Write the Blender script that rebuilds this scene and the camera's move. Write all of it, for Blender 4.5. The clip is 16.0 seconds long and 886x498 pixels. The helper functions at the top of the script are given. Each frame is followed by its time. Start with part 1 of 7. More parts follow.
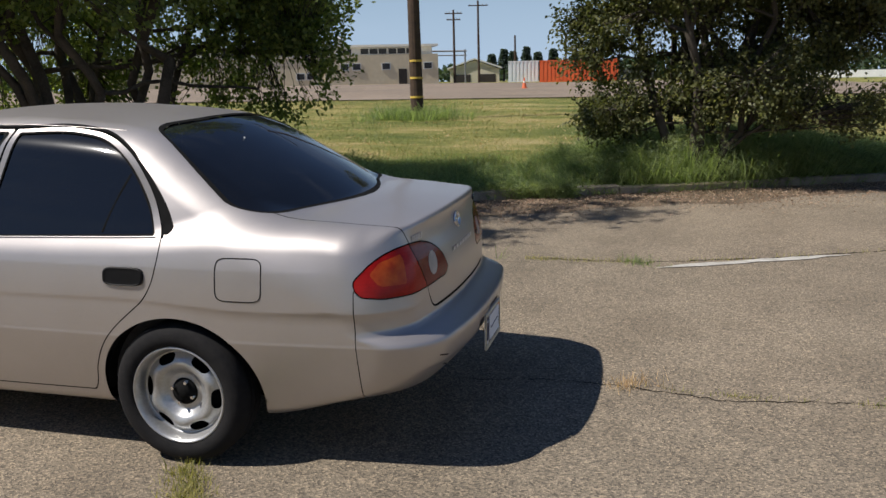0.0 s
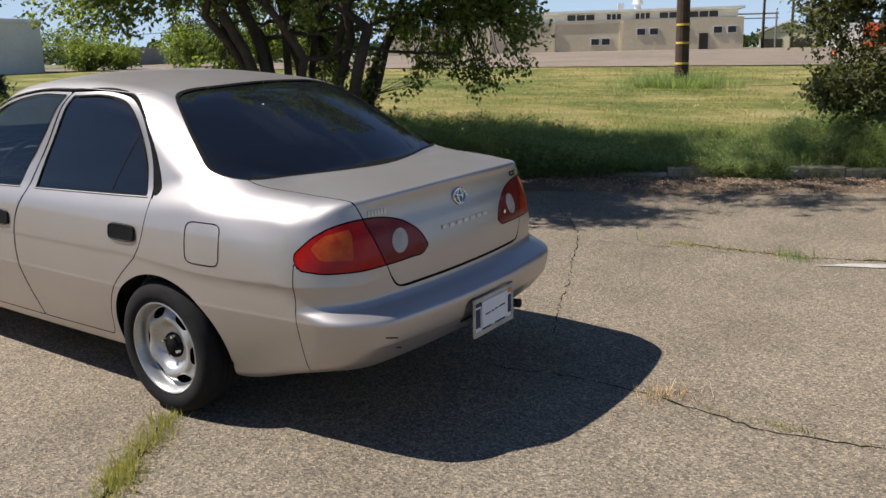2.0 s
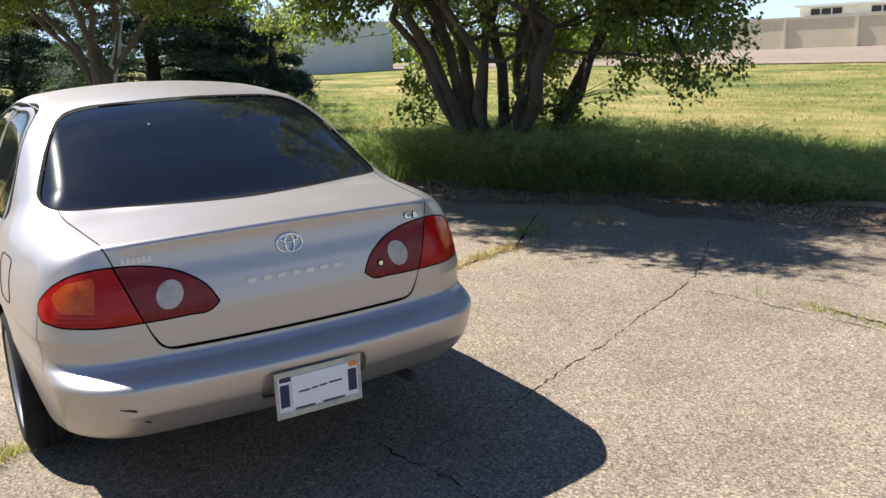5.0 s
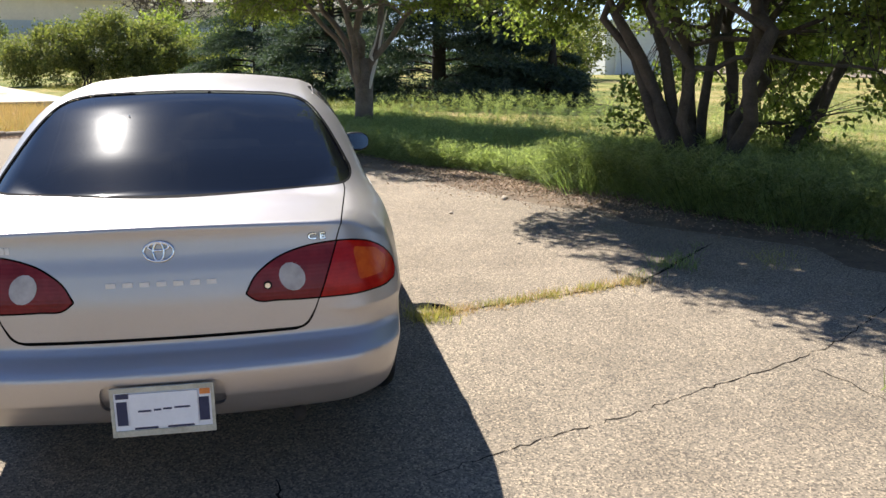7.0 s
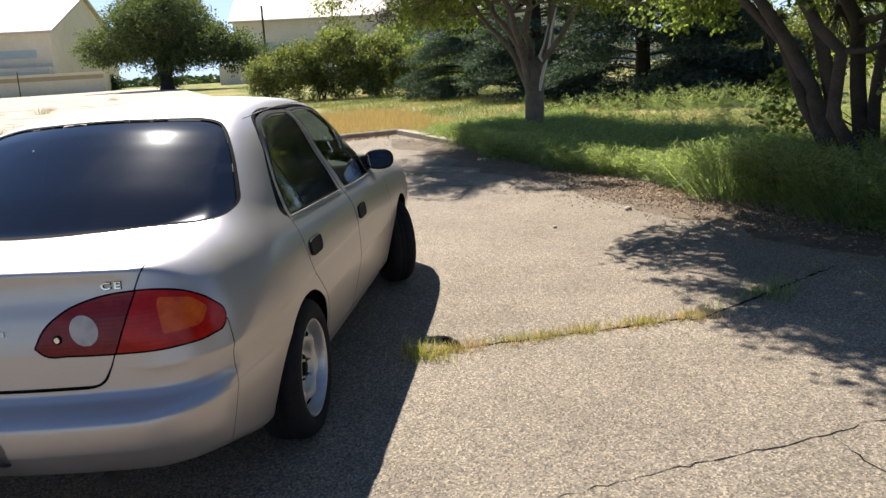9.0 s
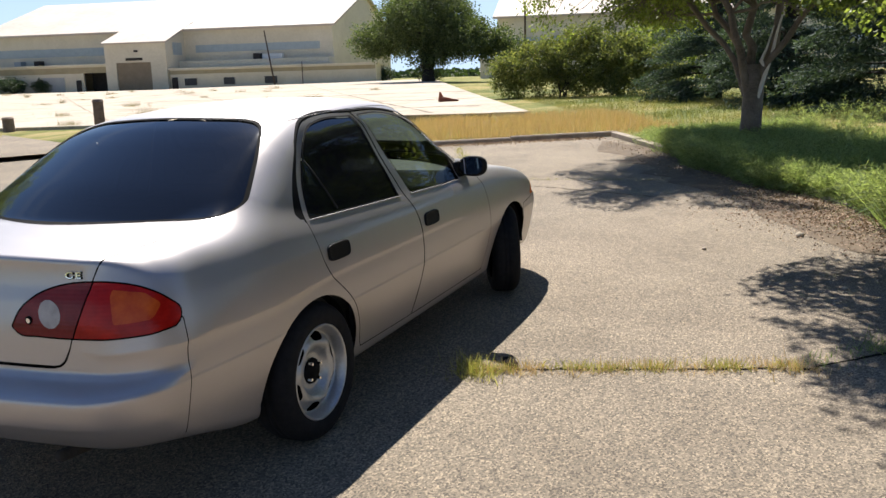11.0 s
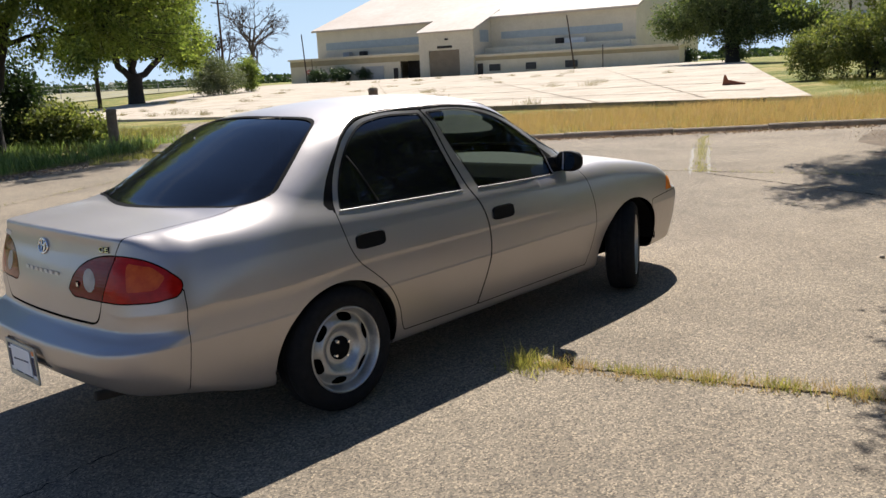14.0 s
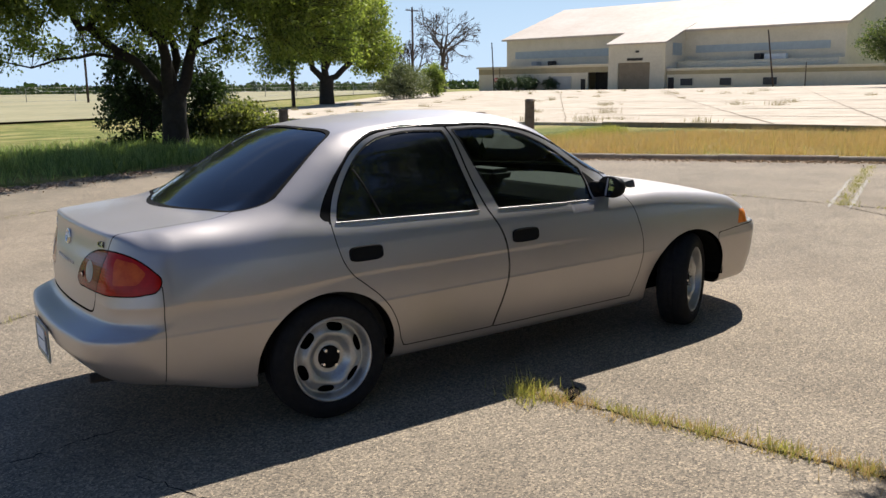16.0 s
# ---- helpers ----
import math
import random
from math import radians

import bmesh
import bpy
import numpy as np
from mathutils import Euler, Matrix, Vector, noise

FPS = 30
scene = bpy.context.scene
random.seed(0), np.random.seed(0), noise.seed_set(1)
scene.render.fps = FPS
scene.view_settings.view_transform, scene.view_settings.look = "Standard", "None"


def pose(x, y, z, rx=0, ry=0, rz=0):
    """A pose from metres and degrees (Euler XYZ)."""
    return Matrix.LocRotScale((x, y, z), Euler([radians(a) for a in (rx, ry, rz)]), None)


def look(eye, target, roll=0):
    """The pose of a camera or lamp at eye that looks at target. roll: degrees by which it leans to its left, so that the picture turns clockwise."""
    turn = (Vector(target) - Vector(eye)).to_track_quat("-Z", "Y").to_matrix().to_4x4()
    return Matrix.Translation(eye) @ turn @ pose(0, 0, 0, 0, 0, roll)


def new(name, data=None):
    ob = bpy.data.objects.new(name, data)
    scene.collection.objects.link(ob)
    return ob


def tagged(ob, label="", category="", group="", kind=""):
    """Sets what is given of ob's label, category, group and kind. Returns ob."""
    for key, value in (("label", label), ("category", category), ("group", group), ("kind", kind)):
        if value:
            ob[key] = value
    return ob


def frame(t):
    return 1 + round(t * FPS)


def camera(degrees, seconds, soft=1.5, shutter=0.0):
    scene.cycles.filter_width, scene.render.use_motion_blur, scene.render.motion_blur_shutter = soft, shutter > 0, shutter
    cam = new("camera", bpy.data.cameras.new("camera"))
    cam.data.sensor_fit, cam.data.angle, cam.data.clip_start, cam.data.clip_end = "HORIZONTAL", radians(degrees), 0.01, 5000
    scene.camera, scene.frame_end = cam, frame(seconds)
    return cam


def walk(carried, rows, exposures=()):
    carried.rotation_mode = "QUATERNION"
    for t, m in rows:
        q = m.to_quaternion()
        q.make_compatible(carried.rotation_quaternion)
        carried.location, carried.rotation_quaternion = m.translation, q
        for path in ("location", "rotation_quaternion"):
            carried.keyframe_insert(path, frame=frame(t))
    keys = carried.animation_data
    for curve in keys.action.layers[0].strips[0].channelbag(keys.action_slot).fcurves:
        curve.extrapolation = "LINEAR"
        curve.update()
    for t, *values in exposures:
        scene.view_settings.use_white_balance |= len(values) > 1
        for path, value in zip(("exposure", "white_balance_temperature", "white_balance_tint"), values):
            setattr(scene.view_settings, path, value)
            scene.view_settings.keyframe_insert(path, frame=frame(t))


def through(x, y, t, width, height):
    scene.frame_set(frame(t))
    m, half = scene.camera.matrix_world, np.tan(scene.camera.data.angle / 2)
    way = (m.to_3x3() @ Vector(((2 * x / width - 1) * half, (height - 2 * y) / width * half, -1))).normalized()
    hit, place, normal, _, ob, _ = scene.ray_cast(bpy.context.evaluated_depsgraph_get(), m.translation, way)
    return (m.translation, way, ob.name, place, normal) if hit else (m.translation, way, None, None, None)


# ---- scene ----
cam = camera(55.1, 16.0)
METRES, EYE, TILT, LEAN, TURN = 9.43, 1.537, 1.02, 0.64, 15.8
ROWS = [
    (0.0, 0.0, 0.0, 0.0, -0.17, -12.17, 0.79),
    (0.5, 0.0296, 0.005, -0.0021, 3.63, -13.63, 0.53),
    (1.0, 0.0589, 0.0232, -0.0014, 8.07, -13.39, -0.11),
    (1.5, 0.0943, 0.0332, -0.0032, 14.35, -13.32, 1.96),
    (2.0, 0.1257, 0.0444, -0.0021, 19.79, -14.06, 1.19),
    (2.5, 0.1468, 0.0725, -0.0023, 24.05, -13.7, 0.18),
    (3.0, 0.1761, 0.0965, -0.0037, 27.69, -13.13, 2.26),
    (3.5, 0.2061, 0.1191, -0.0011, 32.36, -14.07, 0.3),
    (6.0, 0.2831, 0.2871, -0.0033, 53.18, -12.89, 2.92),
    (6.5, 0.3022, 0.3228, -0.0005, 60.34, -13.7, 0.7),
    (7.0, 0.2999, 0.3613, -0.0039, 64.84, -13.28, 0.28),
    (7.5, 0.3008, 0.4027, -0.003, 67.68, -12.72, 2.18),
    (8.0, 0.3069, 0.4435, -0.0012, 74.87, -13.37, 0.94),
    (8.5, 0.2913, 0.4785, -0.0036, 79.04, -12.45, 1.34),
    (9.0, 0.2892, 0.514, -0.0052, 81.24, -12.71, 4.12),
    (9.5, 0.2975, 0.5507, -0.0022, 87.33, -13.08, 1.75),
    (10.0, 0.2886, 0.5741, -0.0047, 92.31, -12.53, 0.98),
    (12.5, 0.2758, 0.6863, -0.0063, 108.0, -13.82, 4.05),
    (13.0, 0.2745, 0.7121, -0.0049, 112.27, -14.36, 3.15),
    (13.5, 0.2607, 0.7215, -0.0056, 116.06, -12.42, 2.84),
    (14.0, 0.2481, 0.7382, -0.005, 118.79, -11.85, 3.93),
    (14.5, 0.2416, 0.7637, -0.0044, 123.67, -12.29, 1.8),
    (15.0, 0.2277, 0.7741, -0.0064, 126.41, -11.47, 2.6),
    (15.5, 0.2099, 0.7837, -0.005, 126.34, -10.82, 3.14),
    (16.0, 0.1938, 0.8085, -0.0049, 131.41, -10.63, 1.82),
]
EXPOSURES = [(0.0, 0.20, 6240, 12), (1.5, 0.34, 6240, 12), (2.5, 0.66, 6240, 12), (3.5, 0.92, 6240, 12), (6.5, 1.32, 6240, 12), (9.0, 1.05, 6240, 12), (10.0, 1.00, 6240, 12), (12.5, 0.76, 6240, 12), (16.0, 0.70, 6240, 12)]
walk(cam, [(t, pose(0, 0, EYE, TILT, LEAN, TURN) @ pose(METRES * x, METRES * y, METRES * z, 90 + pitch, roll, yaw)) for t, x, y, z, yaw, pitch, roll in ROWS], EXPOSURES)

# ---- sky and sun ----
SUN = Vector((-0.645, -0.402, 1.0)).normalized()
world = bpy.data.worlds.new("sky")
scene.world = world
world.use_nodes = True
wn, wl = world.node_tree.nodes, world.node_tree.links
sky = wn.new("ShaderNodeTexSky")
sky.sky_type = "NISHITA"
sky.sun_disc = False
sky.sun_elevation = math.asin(SUN.z)
sky.sun_rotation = math.atan2(SUN.x, SUN.y)
sky.altitude = 20
sky.air_density, sky.dust_density, sky.ozone_density = 1.5, 0.0, 2.4
tint = wn.new("ShaderNodeMix")
tint.data_type, tint.blend_type = "RGBA", "MULTIPLY"
tint.inputs[0].default_value, tint.inputs[7].default_value = 1.0, (0.73, 0.82, 1.06, 1)
wl.new(sky.outputs["Color"], tint.inputs[6])
# thin high cloud
tc, mp, nz, rp, cl = (wn.new("ShaderNode" + k) for k in ("TexCoord", "Mapping", "TexNoise", "ValToRGB", "Mix"))
mp.inputs["Scale"].default_value = (1.0, 1.6, 4.0)
nz.inputs["Scale"].default_value, nz.inputs["Detail"].default_value, nz.inputs["Roughness"].default_value = 2.2, 7, 0.6
rp.color_ramp.elements[0].position, rp.color_ramp.elements[1].position = 0.54, 0.92
rp.color_ramp.elements[1].color = (0.4, 0.4, 0.4, 1)
cl.data_type = "RGBA"
cl.inputs[7].default_value = (11.0, 11.4, 12.0, 1)
wl.new(tc.outputs["Generated"], mp.inputs["Vector"]), wl.new(mp.outputs["Vector"], nz.inputs["Vector"])
wl.new(nz.outputs["Fac"], rp.inputs["Fac"]), wl.new(rp.outputs["Color"], cl.inputs[0]), wl.new(tint.outputs[2], cl.inputs[6])
# pale haze towards the horizon, all round
sp, hz, hm = (wn.new("ShaderNode" + k) for k in ("SeparateXYZ", "MapRange", "Mix"))
hz.interpolation_type = "SMOOTHSTEP"
hz.inputs["From Min"].default_value, hz.inputs["From Max"].default_value = -0.02, 0.30
hz.inputs["To Min"].default_value, hz.inputs["To Max"].default_value = 0.85, 0.0
hm.data_type = "RGBA"
hm.inputs[7].default_value = (8.8, 11.8, 15.2, 1)
wl.new(tc.outputs["Generated"], sp.inputs[0]), wl.new(sp.outputs["Z"], hz.inputs["Value"]), wl.new(hz.outputs[0], hm.inputs[0])
wl.new(cl.outputs[2], hm.inputs[6])
wl.new(hm.outputs[2], wn["Background"].inputs["Color"])
wn["Background"].inputs["Strength"].default_value = 0.045
sun = new("sun", bpy.data.lights.new("sun", "SUN"))
sun.data.energy, sun.data.angle, sun.data.color = 5.0, radians(0.53), (1.0, 0.935, 0.83)
sun.matrix_world = look(SUN * 60, (0, 0, 0))

# ---- materials ----
def material(name):
    m = bpy.data.materials.new(name)
    m.use_nodes = True
    return m, m.node_tree.nodes, m.node_tree.links, m.node_tree.nodes["Principled BSDF"]


def coords(n, l, scale, obj=True):
    tc = n.new("ShaderNodeTexCoord")
    mp = n.new("ShaderNodeMapping")
    mp.inputs["Scale"].default_value = (scale, scale, scale) if not isinstance(scale, tuple) else scale
    l.new(tc.outputs["Object"], mp.inputs["Vector"])
    return mp.outputs["Vector"]


def noise_of(n, l, vec, scale, detail=4.0, rough=0.6):
    t = n.new("ShaderNodeTexNoise")
    t.inputs["Scale"].default_value, t.inputs["Detail"].default_value, t.inputs["Roughness"].default_value = scale, detail, rough
    l.new(vec, t.inputs["Vector"])
    return t.outputs["Fac"]


def ramp(n, l, fac, stops):
    r = n.new("ShaderNodeValToRGB")
    e = r.color_ramp.elements
    while len(e) < len(stops):
        e.new(0.5)
    for el, (p, c) in zip(e, stops):
        el.position, el.color = p, (*c, 1)
    l.new(fac, r.inputs["Fac"])
    return r.outputs["Color"]


def mix(n, l, fac, a, b, mode="MIX"):
    m = n.new("ShaderNodeMix")
    m.data_type, m.blend_type = "RGBA", mode
    for sock, v in ((m.inputs[0], fac), (m.inputs[6], a), (m.inputs[7], b)):
        if isinstance(v, (int, float)):
            sock.default_value = v
        elif isinstance(v, tuple):
            sock.default_value = (*v, 1)
        else:
            l.new(v, sock)
    return m.outputs[2]


def bump(n, l, bsdf, height, strength, dist=0.01):
    b = n.new("ShaderNodeBump")
    b.inputs["Strength"].default_value, b.inputs["Distance"].default_value = strength, dist
    l.new(height, b.inputs["Height"])
    l.new(b.outputs["Normal"], bsdf.inputs["Normal"])


def simple(name, dark, light, rough=0.6, metal=0.0, scale=8.0, bumpy=0.0, spec=0.5):
    """A surface that varies between two colours at two sizes."""
    m, n, l, b = material(name)
    v = coords(n, l, 1.0)
    big, small = noise_of(n, l, v, scale, 3), noise_of(n, l, v, scale * 9, 5)
    f = mix(n, l, 0.45, big, small)
    l.new(ramp(n, l, f, [(0.32, dark), (0.68, light)]), b.inputs["Base Color"])
    b.inputs["Roughness"].default_value, b.inputs["Metallic"].default_value = rough, metal
    b.inputs["Specular IOR Level"].default_value = spec
    if bumpy:
        bump(n, l, b, f, bumpy)
    return m


def asphalt_material(name, low, high, pale, speck=1.0):
    m, n, l, b = material(name)
    v = coords(n, l, 1.0)
    base = ramp(n, l, noise_of(n, l, v, 0.55, 5, 0.6), [(0.3, low), (0.7, high)])
    vo = n.new("ShaderNodeTexVoronoi")
    vo.inputs["Scale"].default_value = 125.0
    l.new(v, vo.inputs["Vector"])
    sep = n.new("ShaderNodeSeparateColor")
    l.new(vo.outputs["Color"], sep.inputs["Color"])
    stones = ramp(n, l, sep.outputs[0], [(0.0, (0.36, 0.35, 0.34)), (0.42, (0.86, 0.84, 0.80)), (0.8, (1.22, 1.17, 1.08)), (1.0, pale)])
    c = mix(n, l, 0.92 * speck, base, stones, "MULTIPLY")
    fine = noise_of(n, l, v, 230.0, 2, 0.7)
    c = mix(n, l, 0.65, c, ramp(n, l, fine, [(0.3, (0.62, 0.6, 0.58)), (0.7, (1.35, 1.33, 1.28))]), "MULTIPLY")
    stain = ramp(n, l, noise_of(n, l, v, 1.7, 6, 0.7), [(0.36, (0.72, 0.71, 0.7)), (0.55, (1, 1, 1))])
    c = mix(n, l, 0.55, c, stain, "MULTIPLY")
    broad = ramp(n, l, noise_of(n, l, v, 0.17, 3, 0.5), [(0.36, (0.84, 0.85, 0.84)), (0.62, (1.08, 1.06, 1.03))])
    c = mix(n, l, 0.8, c, broad, "MULTIPLY")
    l.new(c, b.inputs["Base Color"])
    b.inputs["Roughness"].default_value = 0.88
    b.inputs["Specular IOR Level"].default_value = 0.35
    h = mix(n, l, 0.5, vo.outputs["Distance"], fine)
    bump(n, l, b, h, 0.8, 0.006)
    return m


ASPHALT = asphalt_material("worn_asphalt", (0.200, 0.172, 0.138), (0.272, 0.236, 0.190), (1.95, 1.82, 1.6))
DRY_FIELD = simple("dry_far_field", (0.17, 0.165, 0.08), (0.34, 0.30, 0.17), 0.95, scale=0.08)
ROAD = asphalt_material("road_asphalt", (0.23, 0.185, 0.145), (0.285, 0.235, 0.19), (1.3, 1.3, 1.3), 0.5)
CRACK = simple("dark_crack_soil", (0.008, 0.007, 0.006), (0.028, 0.023, 0.018), 0.98, scale=30, spec=0.05)
LINE = simple("worn_white_paint", (0.25, 0.23, 0.20), (0.56, 0.54, 0.49), 0.8, scale=9, bumpy=0.3)
LINE_WORN = simple("faded_line_paint", (0.21, 0.185, 0.155), (0.33, 0.305, 0.265), 0.85, scale=9, bumpy=0.3)
CONCRETE = simple("old_concrete_kerb", (0.20, 0.155, 0.115), (0.42, 0.35, 0.265), 0.9, scale=4, bumpy=0.5)
SLAB = simple("bleached_concrete_slab", (0.31, 0.25, 0.18), (0.57, 0.495, 0.385), 0.92, scale=0.6, bumpy=0.2)
SLAB_DARK = simple("slab_joint_soil", (0.17, 0.135, 0.09), (0.30, 0.24, 0.165), 0.95, scale=3)


def field_material():
    m, n, l, b = material("mown_grass_field")
    v = coords(n, l, 1.0)
    big = noise_of(n, l, v, 0.07, 4, 0.6)
    mid = noise_of(n, l, coords(n, l, (0.6, 1.0, 1.0)), 0.42, 7, 0.72)
    fine = noise_of(n, l, v, 26.0, 4, 0.7)
    c = ramp(n, l, mid, [(0.34, (0.085, 0.118, 0.032)), (0.46, (0.18, 0.192, 0.056)), (0.54, (0.285, 0.255, 0.095)), (0.64, (0.43, 0.335, 0.175))])
    c = mix(n, l, 0.5, c, ramp(n, l, big, [(0.35, (0.8, 0.95, 0.75)), (0.65, (1.2, 1.1, 1.0))]), "MULTIPLY")
    c = mix(n, l, 0.75, c, ramp(n, l, fine, [(0.3, (0.45, 0.5, 0.4)), (0.7, (1.35, 1.3, 1.2))]), "MULTIPLY")
    l.new(c, b.inputs["Base Color"])
    b.inputs["Roughness"].default_value = 0.95
    b.inputs["Specular IOR Level"].default_value = 0.2
    bump(n, l, b, fine, 1.0, 0.05)
    return m


FIELD = field_material()
SOIL = simple("soil_and_straw", (0.06, 0.042, 0.027), (0.19, 0.14, 0.088), 0.95, scale=5, bumpy=0.6)


def leafy(name, dark, light, rough=0.5, through=0.35, patch=0.0):
    """Leaves and blades: colour by piece, some light through them."""
    m, n, l, b = material(name)
    g = n.new("ShaderNodeNewGeometry")
    f = g.outputs["Random Per Island"]
    if patch:
        big = n.new("ShaderNodeMapRange")
        big.inputs["From Min"].default_value, big.inputs["From Max"].default_value = 0.39, 0.61
        l.new(noise_of(n, l, coords(n, l, (0.6, 1.0, 1.0)), 0.42, 5, 0.68), big.inputs["Value"])
        f = mix(n, l, patch, f, big.outputs[0])
    c = ramp(n, l, f, [(0.0, dark), (1.0, light)])
    l.new(c, b.inputs["Base Color"])
    b.inputs["Roughness"].default_value = rough
    b.inputs["Specular IOR Level"].default_value = 0.35
    tr = n.new("ShaderNodeBsdfTranslucent")
    l.new(mix(n, l, 1.0, c, (1.3, 1.35, 0.6), "MULTIPLY"), tr.inputs["Color"])
    ms = n.new("ShaderNodeMixShader")
    ms.inputs[0].default_value = through
    l.new(b.outputs[0], ms.inputs[1])
    l.new(tr.outputs[0], ms.inputs[2])
    l.new(ms.outputs[0], n["Material Output"].inputs["Surface"])
    return m


LEAF = leafy("crape_leaf", (0.085, 0.128, 0.040), (0.29, 0.335, 0.115), through=0.6)
LEAF_BROWN = leafy("bronze_green_leaf", (0.06, 0.076, 0.033), (0.205, 0.205, 0.085), through=0.45)
LEAF_LIGHT = leafy("fresh_leaf", (0.10, 0.145, 0.038), (0.285, 0.33, 0.10), through=0.6)
LEAF_DARK = leafy("dark_evergreen_leaf", (0.020, 0.040, 0.018), (0.060, 0.090, 0.036), through=0.3)
LEAF_BUSH = leafy("bush_leaf", (0.085, 0.115, 0.045), (0.25, 0.255, 0.10), 0.6, 0.55)
LEAF_OAK = leafy("deep_green_leaf", (0.045, 0.070, 0.030), (0.15, 0.18, 0.085), 0.6, 0.5)
NEEDLE = leafy("conifer_needles", (0.028, 0.050, 0.040), (0.090, 0.125, 0.098), 0.75, 0.3)
LEAF_SILVER = leafy("grey_green_leaf", (0.09, 0.11, 0.06), (0.20, 0.22, 0.13))
BLADE = leafy("tall_grass_blade", (0.11, 0.162, 0.068), (0.335, 0.405, 0.20), 0.6, 0.62)
WEED = leafy("feathery_weed_leaf", (0.145, 0.19, 0.09), (0.40, 0.455, 0.245), 0.65, 0.6)
LAWN = leafy("mown_lawn_blade", (0.08, 0.115, 0.026), (0.36, 0.32, 0.125), through=0.3, patch=0.75)
BLADE_DRY = leafy("dry_grass_blade", (0.45, 0.29, 0.15), (0.68, 0.50, 0.31), through=0.25)
BLADE_BROWN = leafy("olive_straw_blade", (0.17, 0.145, 0.06), (0.36, 0.30, 0.15), through=0.2)
BLADE_MIX = leafy("yellowing_grass_blade", (0.17, 0.185, 0.05), (0.48, 0.42, 0.19), 0.6, 0.45)
LITTER = leafy("dry_leaf_litter", (0.19, 0.115, 0.072), (0.50, 0.36, 0.255), 0.8, 0.05)
BARK = simple("grey_brown_bark", (0.03, 0.024, 0.018), (0.105, 0.085, 0.066), 0.9, scale=6, bumpy=0.7)
BARK_PALE = simple("smooth_pale_bark", (0.07, 0.054, 0.04), (0.23, 0.185, 0.145), 0.8, scale=5, bumpy=0.4)
DEADWOOD = simple("bleached_dead_wood", (0.50, 0.46, 0.40), (0.68, 0.64, 0.58), 0.8, scale=9, bumpy=0.3)
BARK_DARK = simple("dark_rough_bark", (0.012, 0.010, 0.008), (0.045, 0.036, 0.028), 0.95, scale=7, bumpy=0.8)


# car
def paint_material():
    m, n, l, b = material("champagne_metallic_paint")
    v = coords(n, l, 1.0)
    flake = noise_of(n, l, v, 900.0, 1, 0.5)
    dust = noise_of(n, l, v, 3.0, 6, 0.65)
    c = ramp(n, l, flake, [(0.3, (0.412, 0.382, 0.367)), (0.7, (0.522, 0.486, 0.467))])
    c = mix(n, l, 0.25, c, ramp(n, l, dust, [(0.35, (0.86, 0.84, 0.8)), (0.65, (1.05, 1.05, 1.05))]), "MULTIPLY")
    l.new(c, b.inputs["Base Color"])
    b.inputs["Metallic"].default_value = 0.68
    r = n.new("ShaderNodeMapRange")
    r.inputs["To Min"].default_value, r.inputs["To Max"].default_value = 0.36, 0.43
    l.new(dust, r.inputs["Value"])
    l.new(r.outputs[0], b.inputs["Roughness"])
    b.inputs["Coat Weight"].default_value = 0.35
    b.inputs["Coat Roughness"].default_value = 0.12
    return m


PAINT = paint_material()
BLACK_TRIM = simple("black_rubber_trim", (0.006, 0.006, 0.006), (0.012, 0.012, 0.012), 0.8, scale=20, spec=0.06)
GAP = simple("dark_panel_gap", (0.004, 0.004, 0.004), (0.009, 0.009, 0.008), 0.95, scale=20, spec=0.1)
TYRE = simple("tyre_rubber", (0.007, 0.007, 0.008), (0.018, 0.017, 0.017), 0.9, scale=30, bumpy=0.3, spec=0.25)
STEEL = simple("silver_wheel_steel", (0.38, 0.38, 0.375), (0.54, 0.54, 0.535), 0.36, 0.65, scale=12)
CHROME = simple("bright_chrome", (0.68, 0.68, 0.69), (0.82, 0.82, 0.83), 0.16, 1.0, scale=20)
MOULDING = simple("dull_silver_moulding", (0.30, 0.29, 0.28), (0.40, 0.39, 0.38), 0.45, 0.7, scale=20)
SATIN = simple("satin_silver_plastic", (0.58, 0.57, 0.56), (0.70, 0.69, 0.68), 0.4, 0.3, scale=20)
INTERIOR = simple("dark_grey_cloth", (0.03, 0.029, 0.028), (0.07, 0.066, 0.062), 0.9, scale=30, bumpy=0.2)
DASH = simple("grey_dashboard_vinyl", (0.05, 0.05, 0.05), (0.09, 0.088, 0.085), 0.7, scale=20)
HANDLE = simple("black_door_handle_plastic", (0.006, 0.006, 0.007), (0.010, 0.010, 0.010), 0.55, scale=20, spec=0.12)
PLATE = simple("pale_plate_frame", (0.34, 0.32, 0.25), (0.60, 0.57, 0.46), 0.5, scale=14)
PAPER = simple("white_paper", (0.74, 0.74, 0.76), (0.82, 0.82, 0.84), 0.7, scale=10)
INK = simple("dark_blue_ink", (0.015, 0.02, 0.06), (0.03, 0.035, 0.09), 0.6, scale=10)
ORANGE_TAG = simple("orange_sticker", (0.62, 0.18, 0.04), (0.75, 0.26, 0.06), 0.5, scale=30)


